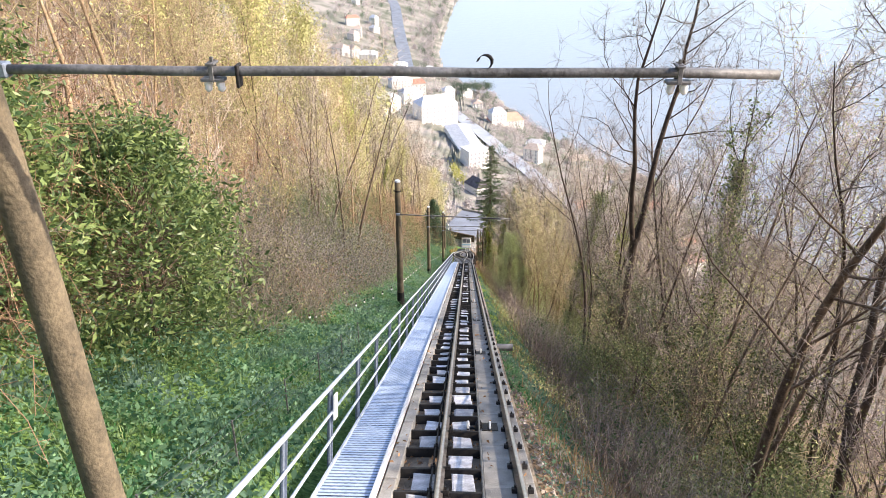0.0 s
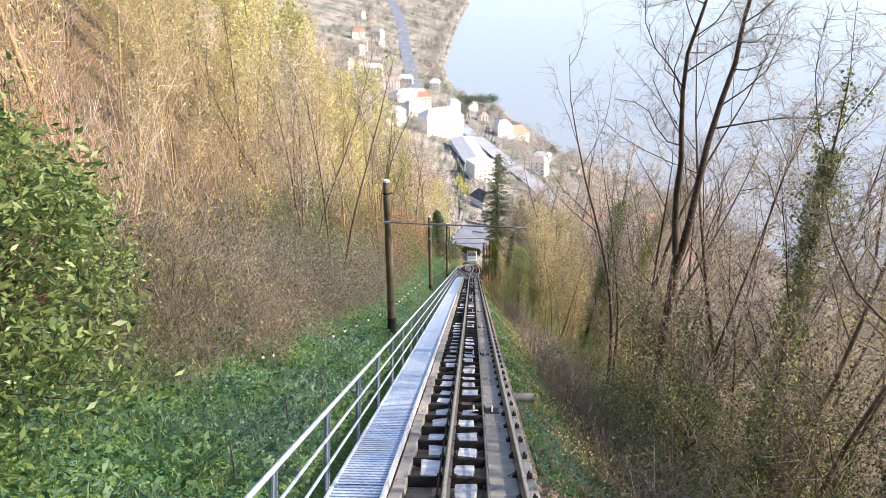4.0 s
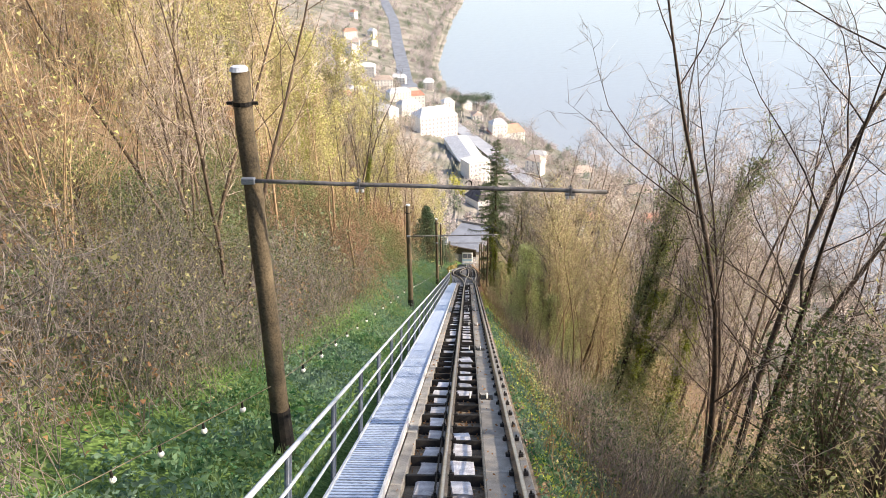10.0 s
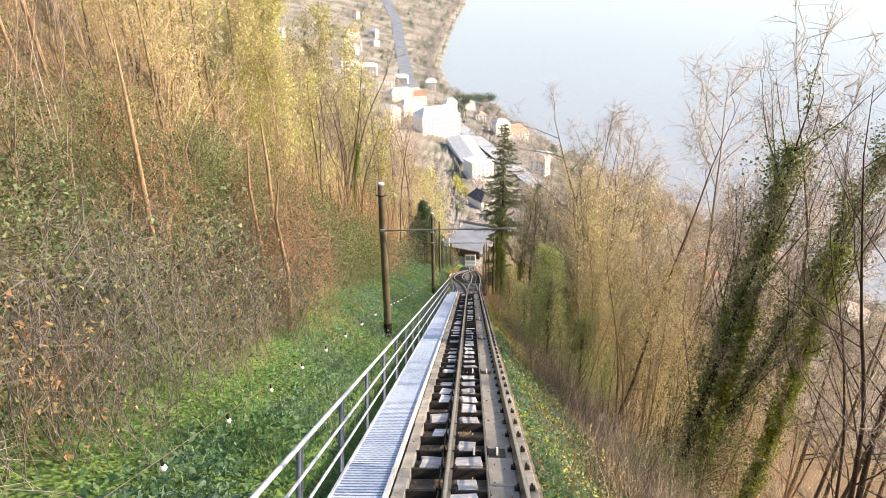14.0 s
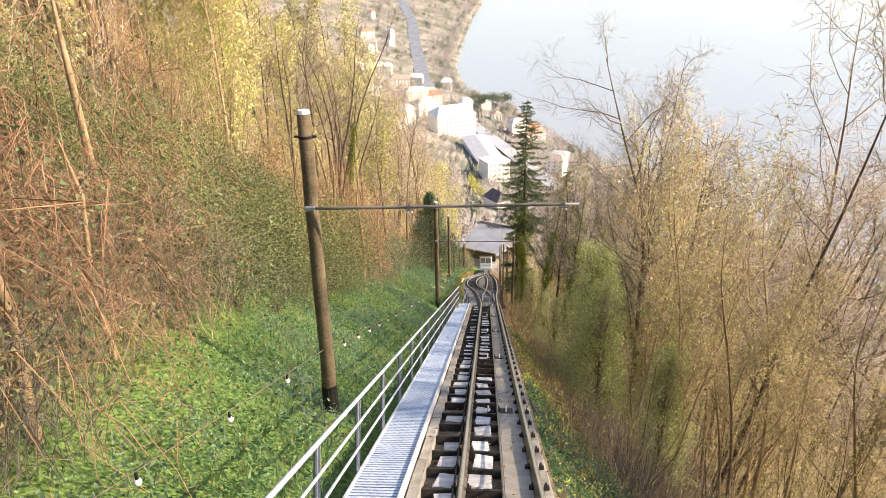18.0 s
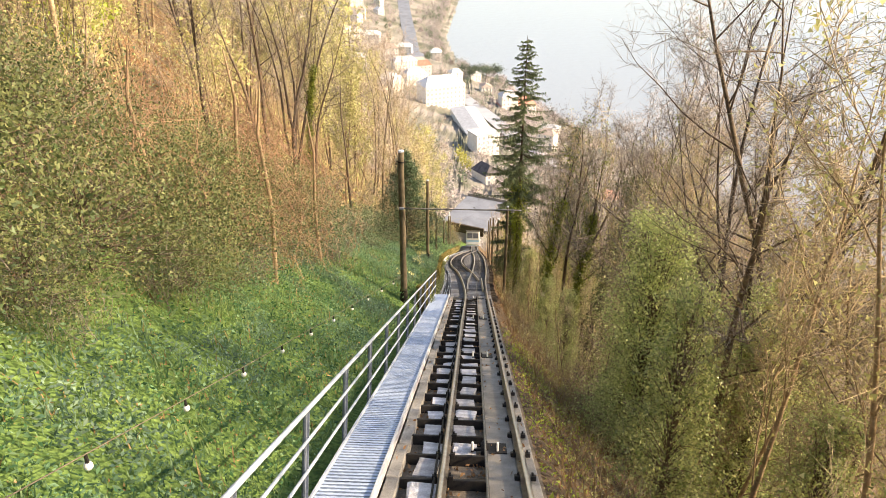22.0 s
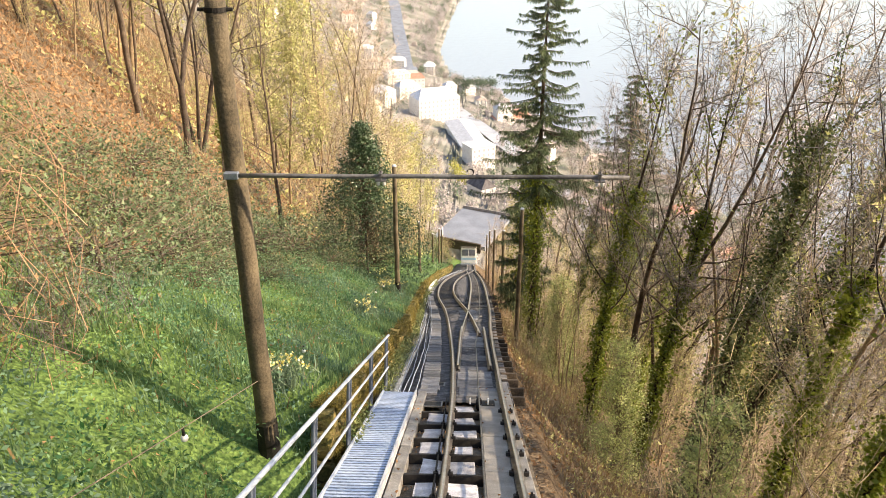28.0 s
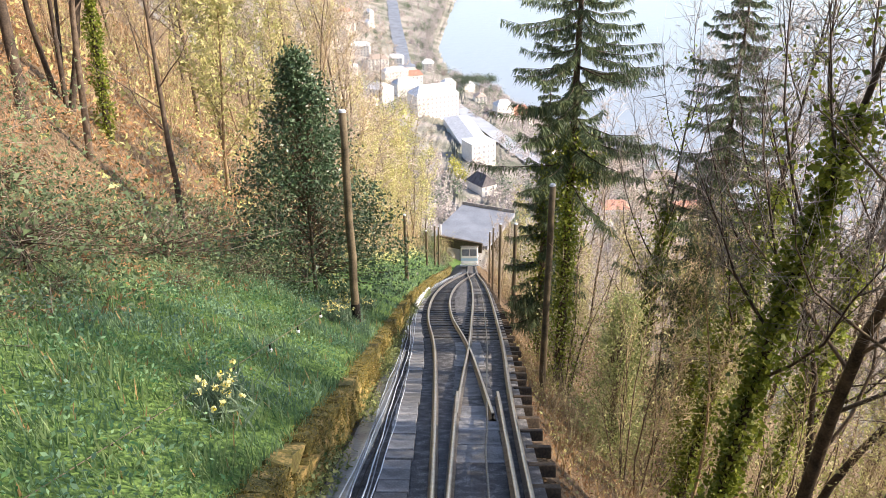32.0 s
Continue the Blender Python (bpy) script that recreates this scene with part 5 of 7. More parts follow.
LIME = Kind(lambda: tree(48, 9, 0.07, (14, 5), "small tree in bright lime-green young leaf", bark=BARK, twig=TWIG_TAN, leaves=5200, leaf=LEAF_LIME, leaf_size=0.09, start=0.15, name="leafing_tree", twigs=300, twig_r=0.01, ratio=0.4, group="trees in young leaf"))
SPRUCE = [Kind(lambda i=i: spruce(120 + i, (20.7, 13)[i], (4.3, 1.9)[i], "tall spruce with drooping branches and ivy on its trunk", (6500, 2500)[i], (0.42, 0.2)[i], (1.5, 1.0)[i], (0.55, 0.75)[i])) for i in range(2)]


def scatter(seed, kinds, n, xr, sr, kmin, kmax, weights=None, gap=1.0, skip=None):
    rng = random.Random(seed)
    done = []
    tries = 0
    while len(done) < n and tries < n * 14:
        tries += 1
        x, s = rng.uniform(*xr), rng.uniform(*sr)
        if any((x - a) ** 2 + (s - b) ** 2 < gap * gap for a, b in done):
            continue
        if skip and skip(x, s):
            continue
        done.append((x, s))
        k = rng.choices(kinds, weights)[0]
        k.put(place(x, s, 0, rng.uniform(-45, 45) if x > 0 else rng.uniform(0, 360), rng.uniform(kmin, kmax)))


def rows(kind, spots):
    for x, s, k, rot in spots:
        if x > 0 and kind in BARE + IVYTREE:
            rot = ((rot + 180) % 360 - 180) * (0.22 if kind in IVYTREE else 0.6)      # they lean away from the line
        kind.put(place(x, s, 0, rot, k))


def open_view(x, s):
    """The slope between the line and the ivy-clad trees stays clear of saplings."""
    return 74 < s < 99 and 2 < x < 0.6 * (s - 68)


# the upper bank beside the line
rows(LAUREL, ((-6.0, 54.5, 1.0, 20), (-7.3, 51.0, 1.0, 140), (-6.9, 57.5, 0.8, 250), (-8.6, 54.0, 1.1, 70)))
rows(HOLLY, ((-5.0, 151.6, 1.0, 10),))
rows(VINES[0], ((-6.9, 52.2, 1.15, 60), (-7.6, 56.4, 1.2, 150), (-5.3, 116, 1.0, 0), (-5.6, 123.5, 1.05, 120), (-6.0, 93.5, 0.9, 40), (-6.9, 119.5, 1.1, 200), (-7.4, 90, 1.1, 90)))
rows(VINES[1], ((-5.0, 92.0, 0.9, 0), (-6.5, 97.5, 1.3, 90), (-7.8, 125, 1.2, 30), (-7.0, 113, 1.0, 0), (-5.6, 95.2, 0.8, 200), (-8.2, 60.5, 1.0, 10), (-6.6, 48.5, 1.2, 0), (-7.6, 53, 1.25, 80), (-8.4, 49.5, 1.4, 200)))
rows(IVYBUSH[0], ((-6.6, 103, 1.1, 0), (-7.2, 106, 1.2, 60), (-6.4, 109, 1.1, 100), (-6.6, 112.5, 1.2, 10), (-8.3, 109, 1.3, 150), (-8.8, 104, 1.3, 200), (-6.6, 100.4, 0.9, 20), (-7.9, 101, 1.1, 80), (-10.2, 106, 1.3, 20), (-5.9, 106.3, 0.7, 0), (-5.8, 111, 0.7, 70),
                  (-9.4, 113, 1.3, 30), (-11, 108, 1.3, 0), (-8.1, 115.5, 1.2, 20), (-9, 118.5, 1.2, 90), (-8.6, 122, 1.2, 200), (-10.4, 102, 1.2, 0)))
rows(IVYBUSH[1], ((-6.3, 114.4, 0.9, 40), (-6.6, 121.3, 0.95, 100), (-6.9, 126.2, 0.9, 10), (-6.4, 118.2, 0.7, 0), (-6.5, 232, 1.0, 0), (-5.2, 240, 1.0, 50), (-7, 248, 1.1, 80), (-4.6, 226, 0.8, 0), (-8.0, 98, 1.0, 0), (-8.8, 93, 1.0, 100), (-9.8, 100, 1.1, 50), (-9.6, 89, 1.0, 210), (-8.8, 128.5, 0.7, 0), (-10.6, 96, 1.1, 0), (-8.6, 85, 0.8, 0), (-7.6, 82, 0.7, 40), (-9.4, 79, 0.9, 90)))
scatter(30, (IVYLOW,), 30, (-12, -6.2), (127, 149), 0.85, 1.35, None, 1.35)
scatter(39, (IVYLOW,), 26, (-6.7, -5.4), (99, 150), 0.4, 0.65, None, 1.1)
scatter(31, (IVYLOW,), 16, (-14, -6.6), (99, 127), 0.9, 1.4, None, 1.9)
scatter(32, (IVYLOW,), 6, (-10, -7.4), (156, 196), 0.8, 1.1, None, 1.9)
scatter(1, THICK, 24, (-9, -5.0), (60, 88), 0.75, 1.15, (3, 3, 3, 1), 1.05)
scatter(15, THICK, 16, (-5.7, -5.0), (66, 92), 0.7, 0.95, (3, 3, 3, 1), 0.9)
scatter(19, THICK, 14, (-6.6, -5.6), (97, 128), 0.5, 0.7, (2, 1, 4, 2), 1.4)
scatter(20, THICK, 9, (-6.0, -5.1), (57, 66), 0.6, 0.8, (3, 2, 2, 3), 0.9)
rows(MOUND[0], ((-6.3, 68, 1.0, 0), (-6.1, 72, 1.0, 60), (-6.6, 76, 1.0, 200), (-6.3, 80.5, 1.0, 120), (-6.2, 84.2, 1.05, 20), (-6.0, 88, 1.0, 90), (-5.7, 91.8, 0.85, 250), (-8.6, 70, 1.2, 10), (-8.4, 78, 1.1, 300)))
rows(MOUND[1], ((-5.8, 62.8, 1.0, 0), (-6.6, 60, 1.0, 120), (-7.4, 65, 1.1, 40), (-6.6, 95.5, 1.0, 0), (-6.4, 98.6, 0.9, 80)))
scatter(2, THICK, 14, (-11, -7.5), (38, 60), 0.8, 1.3, (2, 2, 4, 2), 1.3)
scatter(3, THICK, 10, (-15, -8.5), (98, 128), 0.8, 1.2, (3, 3, 4, 3), 1.6)
scatter(16, THICK, 12, (-14, -8), (150, 215), 0.8, 1.2, (3, 3, 3, 2), 1.8)
scatter(4, COP, 54, (-22, -8.2), (40, 106), 0.8, 1.3, (4, 3, 2, 3), 1.6, lambda x, s: x > -11.5 and 82 < s < 104)
scatter(52, (IVYLOW,), 26, (-12, -7.2), (83, 101), 1.0, 1.5, None, 1.5)
scatter(5, COP, 18, (-24, -10), (106, 130), 0.8, 1.3, (3, 3, 2, 3), 2.2)
scatter(17, COP, 8, (-20, -5.5), (160, 250), 0.8, 1.3, (3, 3, 1, 4), 2.4)
scatter(6, GOLD, 46, (-34, -9.5), (62, 128), 0.8, 1.35, (3, 3, 3, 3), 2.3)
scatter(33, YELLOW, 26, (-34, -12), (96, 134), 0.8, 1.4, (2, 2, 4), 3.2)
scatter(34, YELLOW + FARBARE, 36, (-36, -12), (150, 258), 1.1, 1.6, (2, 3, 4, 2, 2), 3.5)
scatter(37, YELLOW + FARBARE, 20, (-13, -7.5), (176, 258), 0.9, 1.4, (1, 2, 3, 3, 3), 3.0)
scatter(18, GOLD, 26, (-30, -6.5), (150, 262), 0.8, 1.2, (3, 3, 2, 4), 2.6)
rows(FARBARE[0], ((-8.0, 172, 0.6, 0), (-7.4, 186, 0.62, 90), (-7.6, 214, 0.6, 200)))
rows(YELLOW[0], ((-7.6, 200, 0.75, 10), (-11.5, 165, 1.0, 40), (-12.5, 136, 0.9, 10), (-14.5, 128, 1.0, 60)))
rows(LIME, ((-12.6, 122, 1.0, 0), (-14.2, 126, 0.9, 70)))
rows(YELLOW[2], ((-7.4, 180, 0.6, 0), (-7.4, 206, 0.6, 60), (-11.5, 121, 0.8, 100)))
# stands of tall stems behind the bushes
rows(GOLD[1], ((-8.2, 83.5, 0.9, 0), (-8.6, 84.6, 0.8, 90), (-9.2, 85, 0.9, 200)))
rows(BARE[0], ((-14, 150, 0.8, 0), (-11.5, 152, 0.75, 90), (-9, 152, 0.7, 200), (-17, 157, 0.8, 20), (-9.2, 131, 0.7, 250)))
rows(BARE[1], ((-13.6, 155.5, 0.8, 0), (-18, 150, 0.8, 120)))
rows(IVYTREE[1], ((-12.8, 156.5, 0.9, 0),))
scatter(45, BARE[2:3] + FARBARE, 12, (-26, -13), (134, 176), 0.6, 0.9, (1, 3, 3), 3.0)
rows(BARE[3], ((-12.6, 151, 0.7, 30), (-10.8, 128.5, 0.7, 80)))
# the lower side
rows(IVYTALL, ((6.4, 73.5, 1.0, 0), (7.6, 75.8, 1.05, 90), (7.2, 70.8, 0.9, 200), (8.8, 73, 1.1, 40), (6.2, 60.5, 0.8, 0), (7.4, 58, 0.9, 70), (8.0, 63, 1.0, 120), (9.6, 68, 1.1, 0)))
rows(BARE[0], ((8.2, 116, 1.1, 200),))
rows(BARE[2], ((6.8, 106, 1.2, 0), (5.4, 119, 1.1, 90)))
rows(BARE[3], ((8.4, 124, 1.0, 10),))
rows(IVYBUSH[1], ((6.6, 54, 1.2, 0), (7.4, 58.5, 1.3, 90), (6.0, 61.5, 0.9, 200), (9.0, 66, 1.2, 30), (8.6, 72, 1.2, 0), (9.4, 62, 1.4, 20), (7.2, 76, 0.8, 10), (9.0, 80, 1.0, 60), (8.2, 97, 1.1, 0), (5.2, 50, 1.0, 40)))
scatter(43, IVYBUSH, 16, (5.2, 10.5), (50, 82), 1.0, 1.5, (1, 2), 1.8)
rows(IVYBUSH[0], ((4.6, 56, 0.8, 0), (4.8, 63.5, 0.8, 30), (5.0, 73, 0.7, 90), (4.2, 48, 0.9, 0), (4.9, 92, 0.8, 10)))
rows(BARE[0], ((12.5, 124, 1.1, 300),))
rows(BARE[2], ((9.6, 105, 1.2, 10), (11.5, 134, 1.2, 30)))
rows(BARE[1], ((6.3, 78.2, 1.05, 20), (9.5, 70, 1.0, 160), (6.6, 115, 0.9, 100), (11, 92, 1.0, 40)))
rows(BARE[0], ((8.1, 81.2, 1.0, 90), (6.0, 56, 1.0, 30), (5.3, 138, 0.9, 70)))
rows(BARE[3], ((8.5, 58, 1.0, 10), (7.0, 54, 1.0, 60), (10.5, 64, 1.0, 0), (9.6, 76, 1.0, 200), (11, 84, 1.0, 90), (7.2, 118, 0.9, 200), (6.6, 142, 0.8, 300)))
rows(BARE[2], ((7.2, 62, 1.0, 0), (8.6, 66, 1.0, 120), (6.8, 52, 1.1, 210), (6.6, 80.4, 0.9, 60), (5.8, 60, 0.9, 300), (7.4, 108, 0.8, 20), (8.4, 112, 0.9, 100)))
scatter(49, BARE[2:3], 13, (5.5, 12), (50, 76), 0.85, 1.2, None, 2.0)
scatter(50, BARE[2:3] + BARE[0:1], 8, (7.5, 13), (108, 127), 0.85, 1.15, (4, 1), 2.0)
scatter(51, BARE[2:3], 5, (9, 15), (84, 104), 0.9, 1.2, None, 2.5)
rows(MOUND[0], ((4.7, 59.5, 0.9, 0), (5.2, 64, 0.95, 50), (5.0, 68.5, 0.9, 140), (5.3, 55.5, 1.0, 200), (4.2, 51.5, 0.85, 20), (5.4, 73.5, 0.85, 0), (6.6, 61.5, 1.1, 70), (6.8, 53, 1.1, 0)))
rows(BARE[4], ((6.2, 71.5, 1.0, 0),))
rows(BARE[0], ((6.6, 114.2, 0.9, 10), (5.7, 113.8, 0.85, -30), (4.8, 139, 0.9, 10)))
rows(GOLD[1], ((-6.3, 80.2, 0.9, 30),))
rows(IVYTREE[3], ((7.4, 97.5, 1.0, 0), (5.6, 134.2, 0.85, 20)))
rows(IVYTREE[0], ((7.3, 64.8, 1.05, 10),))
rows(IVYTREE[1], ((8.0, 97.2, 0.9, 20), (9.4, 101, 1.0, -10), (5.8, 127, 1.0, 40), (6.0, 143, 1.0, 0), (3.95, 139.9, 1.05, 180), (4.9, 136.5, 1.0, 90)))
rows(IVYTREE[2], ((10.0, 98.0, 0.9, 0),))
rows(IVYTREE[1], ((6.4, 131, 1.0, 200), (5.0, 145, 1.05, 30), (7.4, 138, 1.1, 0), (4.3, 150, 0.95, 90)))
rows(BUDBUSH[0], ((4.2, 115, 1.0, 0), (5.4, 117.5, 1.0, 130), (6.6, 113.5, 1.0, 300), (7.6, 119.5, 0.8, 10)))
rows(BUDBUSH[1], ((3.8, 110.5, 0.8, 0), (4.8, 121.5, 0.8, 90), (3.7, 127, 0.7, 20), (3.6, 133.5, 0.7, 60), (4.6, 104, 0.8, 0), (3.6, 147, 0.9, 10), (5.6, 108, 0.9, 0)))
rows(SPRUCE[0], ((3.15, 155.4, 1.0, 0), (6.2, 149, 0.78, 120)))
rows(SPRUCE[1], ((2.9, 161, 1.0, 100), (8.0, 155, 1.1, 0)))
scatter(44, LEAFCOP, 14, (3.4, 8), (148, 205), 0.8, 1.2, None, 2.4)
scatter(40, LEAFCOP, 26, (3.6, 13), (102, 150), 0.75, 1.25, None, 1.7)
scatter(41, LEAFCOP, 10, (4.5, 12), (66, 102), 0.7, 1.1, None, 2.2, open_view)
scatter(46, COP, 10, (-20, -9), (130, 168), 0.5, 0.9, (3, 2, 1, 3), 2.4)
scatter(42, LEAFCOP, 8, (-13, -8), (112, 128), 0.7, 1.1, None, 2.2)
scatter(48, COP, 26, (3.0, 8), (206, 282), 0.75, 1.05, (3, 4, 3, 0), 1.2)
scatter(55, FARBARE, 16, (2.9, 8), (208, 262), 0.5, 0.72, None, 1.7)
scatter(21, COP, 16, (3.6, 9), (225, 262), 0.7, 1.0, (2, 1, 1, 3), 1.5)
scatter(22, COP, 6, (-9, -4.2), (225, 262), 0.6, 0.9, (2, 1, 1, 3), 1.5)
scatter(23, THICK, 14, (-7, -3.6), (216, 255), 0.7, 1.0, (1, 1, 4, 1), 1.4)
scatter(8, FARBARE, 34, (11, 34), (46, 118), 1.0, 1.4, None, 2.8)
scatter(9, FARBARE, 26, (10, 36), (112, 230), 0.9, 1.35, None, 3.0)
scatter(56, FARBARE, 16, (11, 26), (128, 172), 1.2, 1.6, None, 2.6)
scatter(53, FARBARE + YELLOW[2:3], 30, (6, 26), (150, 240), 0.8, 1.2, (3, 3, 3), 2.4)
scatter(54, COP + LEAFCOP, 22, (4, 16), (146, 215), 0.8, 1.2, (2, 2, 2, 2, 3, 3), 1.8)
scatter(10, COP, 26, (5, 15), (48, 110), 0.7, 1.1, (2, 2, 3, 2), 1.4, open_view)
scatter(11, COP, 18, (3.8, 16), (150, 250), 0.6, 1.1, (2, 2, 2, 3), 1.6)
scatter(12, THICK, 46, (3.2, 8.5), (44, 84), 0.9, 1.4, (2, 4, 5, 0), 1.05)
scatter(38, THICK, 12, (3.2, 8), (84, 112), 0.6, 0.9, (3, 1, 1, 3), 1.3)
scatter(58, GOLD, 11, (5.5, 12), (116, 138), 0.95, 1.3, (3, 1, 2, 4), 2.2)
scatter(57, GOLD + LEAFCOP, 14, (4.6, 10), (99, 116), 0.7, 1.0, (3, 1, 2, 3, 2, 2), 1.7)
scatter(47, GOLD, 8, (4, 8), (112, 150), 0.55, 0.8, (3, 0, 4, 4), 3.0)
scatter(13, THICK, 18, (2.9, 9), (112, 215), 0.5, 0.9, (3, 2, 1, 3), 1.4)
scatter(14, GOLD, 13, (7, 24), (86, 135), 0.7, 1.0, (4, 3, 3, 3), 2.2, open_view)
scatter(35, GOLD, 7, (4.6, 9), (86, 112), 0.6, 0.85, (3, 1, 4, 3), 1.8, open_view)
scatter(36, YELLOW, 14, (8, 24), (150, 240), 0.6, 0.9, (1, 1, 3), 3.4)


# thin undergrowth over the slopes on either side, too much to count
def undergrowth(seed, n, xr, sr, lo, hi, r, mat, label, lean=0.5):
    rng = np.random.default_rng(seed)
    x, s = rng.uniform(*xr, n), rng.uniform(*sr, n)
    cl = 0.5 + 0.5 * np.sin(x * 0.9 + 1.7 * np.sin(s * 0.31)) * np.sin(s * 0.7 + np.sin(x * 0.6))
    k = rng.random(n) < 0.35 + 0.65 * cl
    x, s, cl = x[k], s[k], cl[k]
    n = len(x)
    y = s * CA
    P = np.stack([x, y, ground_z(x, y) - 0.15], 1)
    d = rng.normal(size=(n, 3)) * (lean, lean, 0.1) + (0, 0, 1)
    d /= np.linalg.norm(d, axis=1)[:, None]
    L = rng.uniform(lo, hi, n) * (0.5 + 0.8 * cl)
    mid = P + d * (L * 0.5)[:, None]
    tip = P + d * L[:, None] + rng.normal(size=(n, 3)) * (0.14 * L)[:, None]
    u = np.cross(d, rng.normal(size=(n, 3)))
    u /= np.linalg.norm(u, axis=1)[:, None]
    w = np.cross(d, u)
    V = np.empty((n, 7, 3))
    for j in range(3):
        a = 2 * math.pi * j / 3
        o = u * math.cos(a) + w * math.sin(a)
        V[:, j], V[:, 3 + j] = P + o * r, mid + o * r * 0.7
    V[:, 6] = tip
    T = np.array([(0, 1, 4), (0, 4, 3), (1, 2, 5), (1, 5, 4), (3, 4, 6), (4, 5, 6), (5, 3, 6)])
    F = (np.arange(n)[:, None, None] * 7 + T).reshape(-1, 3)
    tagged(new("undergrowth", mesh_from("undergrowth", V.reshape(-1, 3), F, mat)), label, "undergrowth", kind="stuff")


undergrowth(301, 9000, (-34, -8.5), (45, 124), 0.8, 2.6, 0.011, TWIG_BROWN, "bare brown undergrowth on the upper slope")
undergrowth(302, 7000, (-30, -6.5), (165, 262), 1.2, 3.4, 0.018, TWIG_TAN, "bare tan undergrowth further down the slope")
undergrowth(303, 4500, (4, 26), (46, 84), 0.8, 2.6, 0.011, TWIG_DUSK, "grey-brown undergrowth on the lower slope")
undergrowth(308, 6500, (4, 26), (84, 132), 0.8, 2.6, 0.011, TWIG_PALE, "pale undergrowth on the lower slope")
undergrowth(304, 9000, (3.4, 26), (110, 250), 0.8, 2.4, 0.012, TWIG_TAN, "tan undergrowth on the lower slope")
undergrowth(305, 5400, (2.5, 6.5), (46, 128), 0.5, 1.5, 0.007, TWIG_BROWN, "reddish low growth beside the line", 0.6)
undergrowth(309, 5200, (2.4, 5.2), (44, 108), 0.6, 2.6, 0.007, TWIG_PINK, "reddish saplings and stems beside the line", 0.22)
undergrowth(312, 4600, (2.7, 5.4), (44, 108), 0.3, 1.2, 0.005, TWIG_GREY, "grey tangled stems beside the line", 0.8)
undergrowth(310, 8000, (1.6, 4.8), (100, 165), 0.3, 1.6, 0.006, TWIG_TAN, "dry tan stems beside the line", 0.5)
undergrowth(313, 700, (-20, -8), (52, 100), 3.0, 7.0, 0.02, TWIG_PINK, "tall thin tan stems on the upper slope", 0.12)
undergrowth(306, 2500, (-9, -5.2), (60, 100), 0.6, 1.7, 0.007, TWIG_TAN, "pale upright stems in the brambles", 0.35)


# loose leaf cover over the slopes
def leaf_cover(seed, n, xr, sr, hi, size, mat, label, share=0.3, name="ground_cover"):
    rng = np.random.default_rng(seed)
    x, s = rng.uniform(*xr, n), rng.uniform(*sr, n)
    cl = 0.5 + 0.5 * np.sin(x * 1.1 + 2.1 * np.sin(s * 0.27 + seed)) * np.sin(s * 0.55 + np.sin(x * 0.8 + seed))
    k = rng.random(n) < share + (1 - share) * cl
    x, s, cl = x[k], s[k], cl[k]
    y = s * CA
    c = np.stack([x, y, ground_z(x, y) + 0.03 + hi * cl * rng.random(len(x))], 1)
    tagged(new(name, tri_leaves(name, rng, c, size, mat)), label, "ground cover", kind="stuff")


leaf_cover(1, 42000, (-22, -6.5), (60, 128), 0.9, 0.12, LEAF_IVYMIX, "low green ivy and brambles on the upper slope")
leaf_cover(2, 30000, (-20, -5.6), (96, 165), 0.12, 0.13, LEAF_DRY, "brown fallen leaves under the trees", 0.15, "leaf_litter")
leaf_cover(3, 22000, (-14, -5.4), (40, 66), 0.8, 0.11, LEAF_IVYMIX, "green ivy and brambles on the bank")
leaf_cover(10, 34000, (-24, -6.5), (128, 176), 0.06, 0.13, LEAF_LITTER, "orange-brown fallen leaves on the bank", 0.35, "leaf_litter")
leaf_cover(4, 16000, (-10, -6.0), (126, 150), 0.35, 0.09, LEAF_IVYBLUE, "low ivy over the bank")
leaf_cover(5, 36000, (2.4, 22), (84, 150), 0.8, 0.08, LEAF_YG, "young yellow-green growth on the lower slope", 0.1)
leaf_cover(6, 26000, (1.6, 14), (60, 165), 0.1, 0.11, LEAF_DRY, "brown fallen leaves on the lower slope", 0.2, "leaf_litter")
leaf_cover(11, 13000, (0.75, 3.6), (98, 160), 0.03, 0.07, LEAF_LITTER, "brown fallen leaves beside the kerb", 0.3, "leaf_litter")
leaf_cover(16, 9000, (0.7, 3.4), (42, 62), 0.03, 0.08, LEAF_GREYED, "bleached grey-brown fallen leaves beside the kerb", 0.6, "leaf_litter")
leaf_cover(17, 3500, (0.8, 3.6), (62, 98), 0.05, 0.06, LEAF_GREYED, "scattered grey-brown fallen leaves in the weeds", 0.2, "leaf_litter")
leaf_cover(12, 52000, (0.72, 3.2), (56, 104), 0.18, 0.08, WEED, "low green weeds beside the kerb", 0.5)
leaf_cover(18, 5000, (0.72, 3.4), (42, 56), 0.1, 0.06, WEED, "sparse green weeds among fallen leaves", 0.1)
leaf_cover(19, 16000, (0.72, 3.2), (64, 122), 0.2, 0.06, LEAF_LIME, "bright green young weeds beside the kerb", 0.1)
leaf_cover(14, 22000, (1.4, 4.6), (60, 160), 0.6, 0.07, LEAF_YG, "young yellow-green growth beside the line", 0.1)
leaf_cover(13, 90000, (-42, -8.5), (136, 215), 0.08, 0.17, LEAF_LITTER, "thick brown leaf litter under the trees", 0.6, "leaf_litter")
undergrowth(311, 9000, (-40, -8.5), (138, 205), 0.5, 2.2, 0.007, TWIG_TAN, "thin tan stems on the leafy slope", 0.4)
leaf_cover(15, 7000, (-7.5, -2.8), (92, 132), 0.05, 0.045, LEAF_LITTER, "dead leaves in the grass of the bank", 0.05, "leaf_litter")
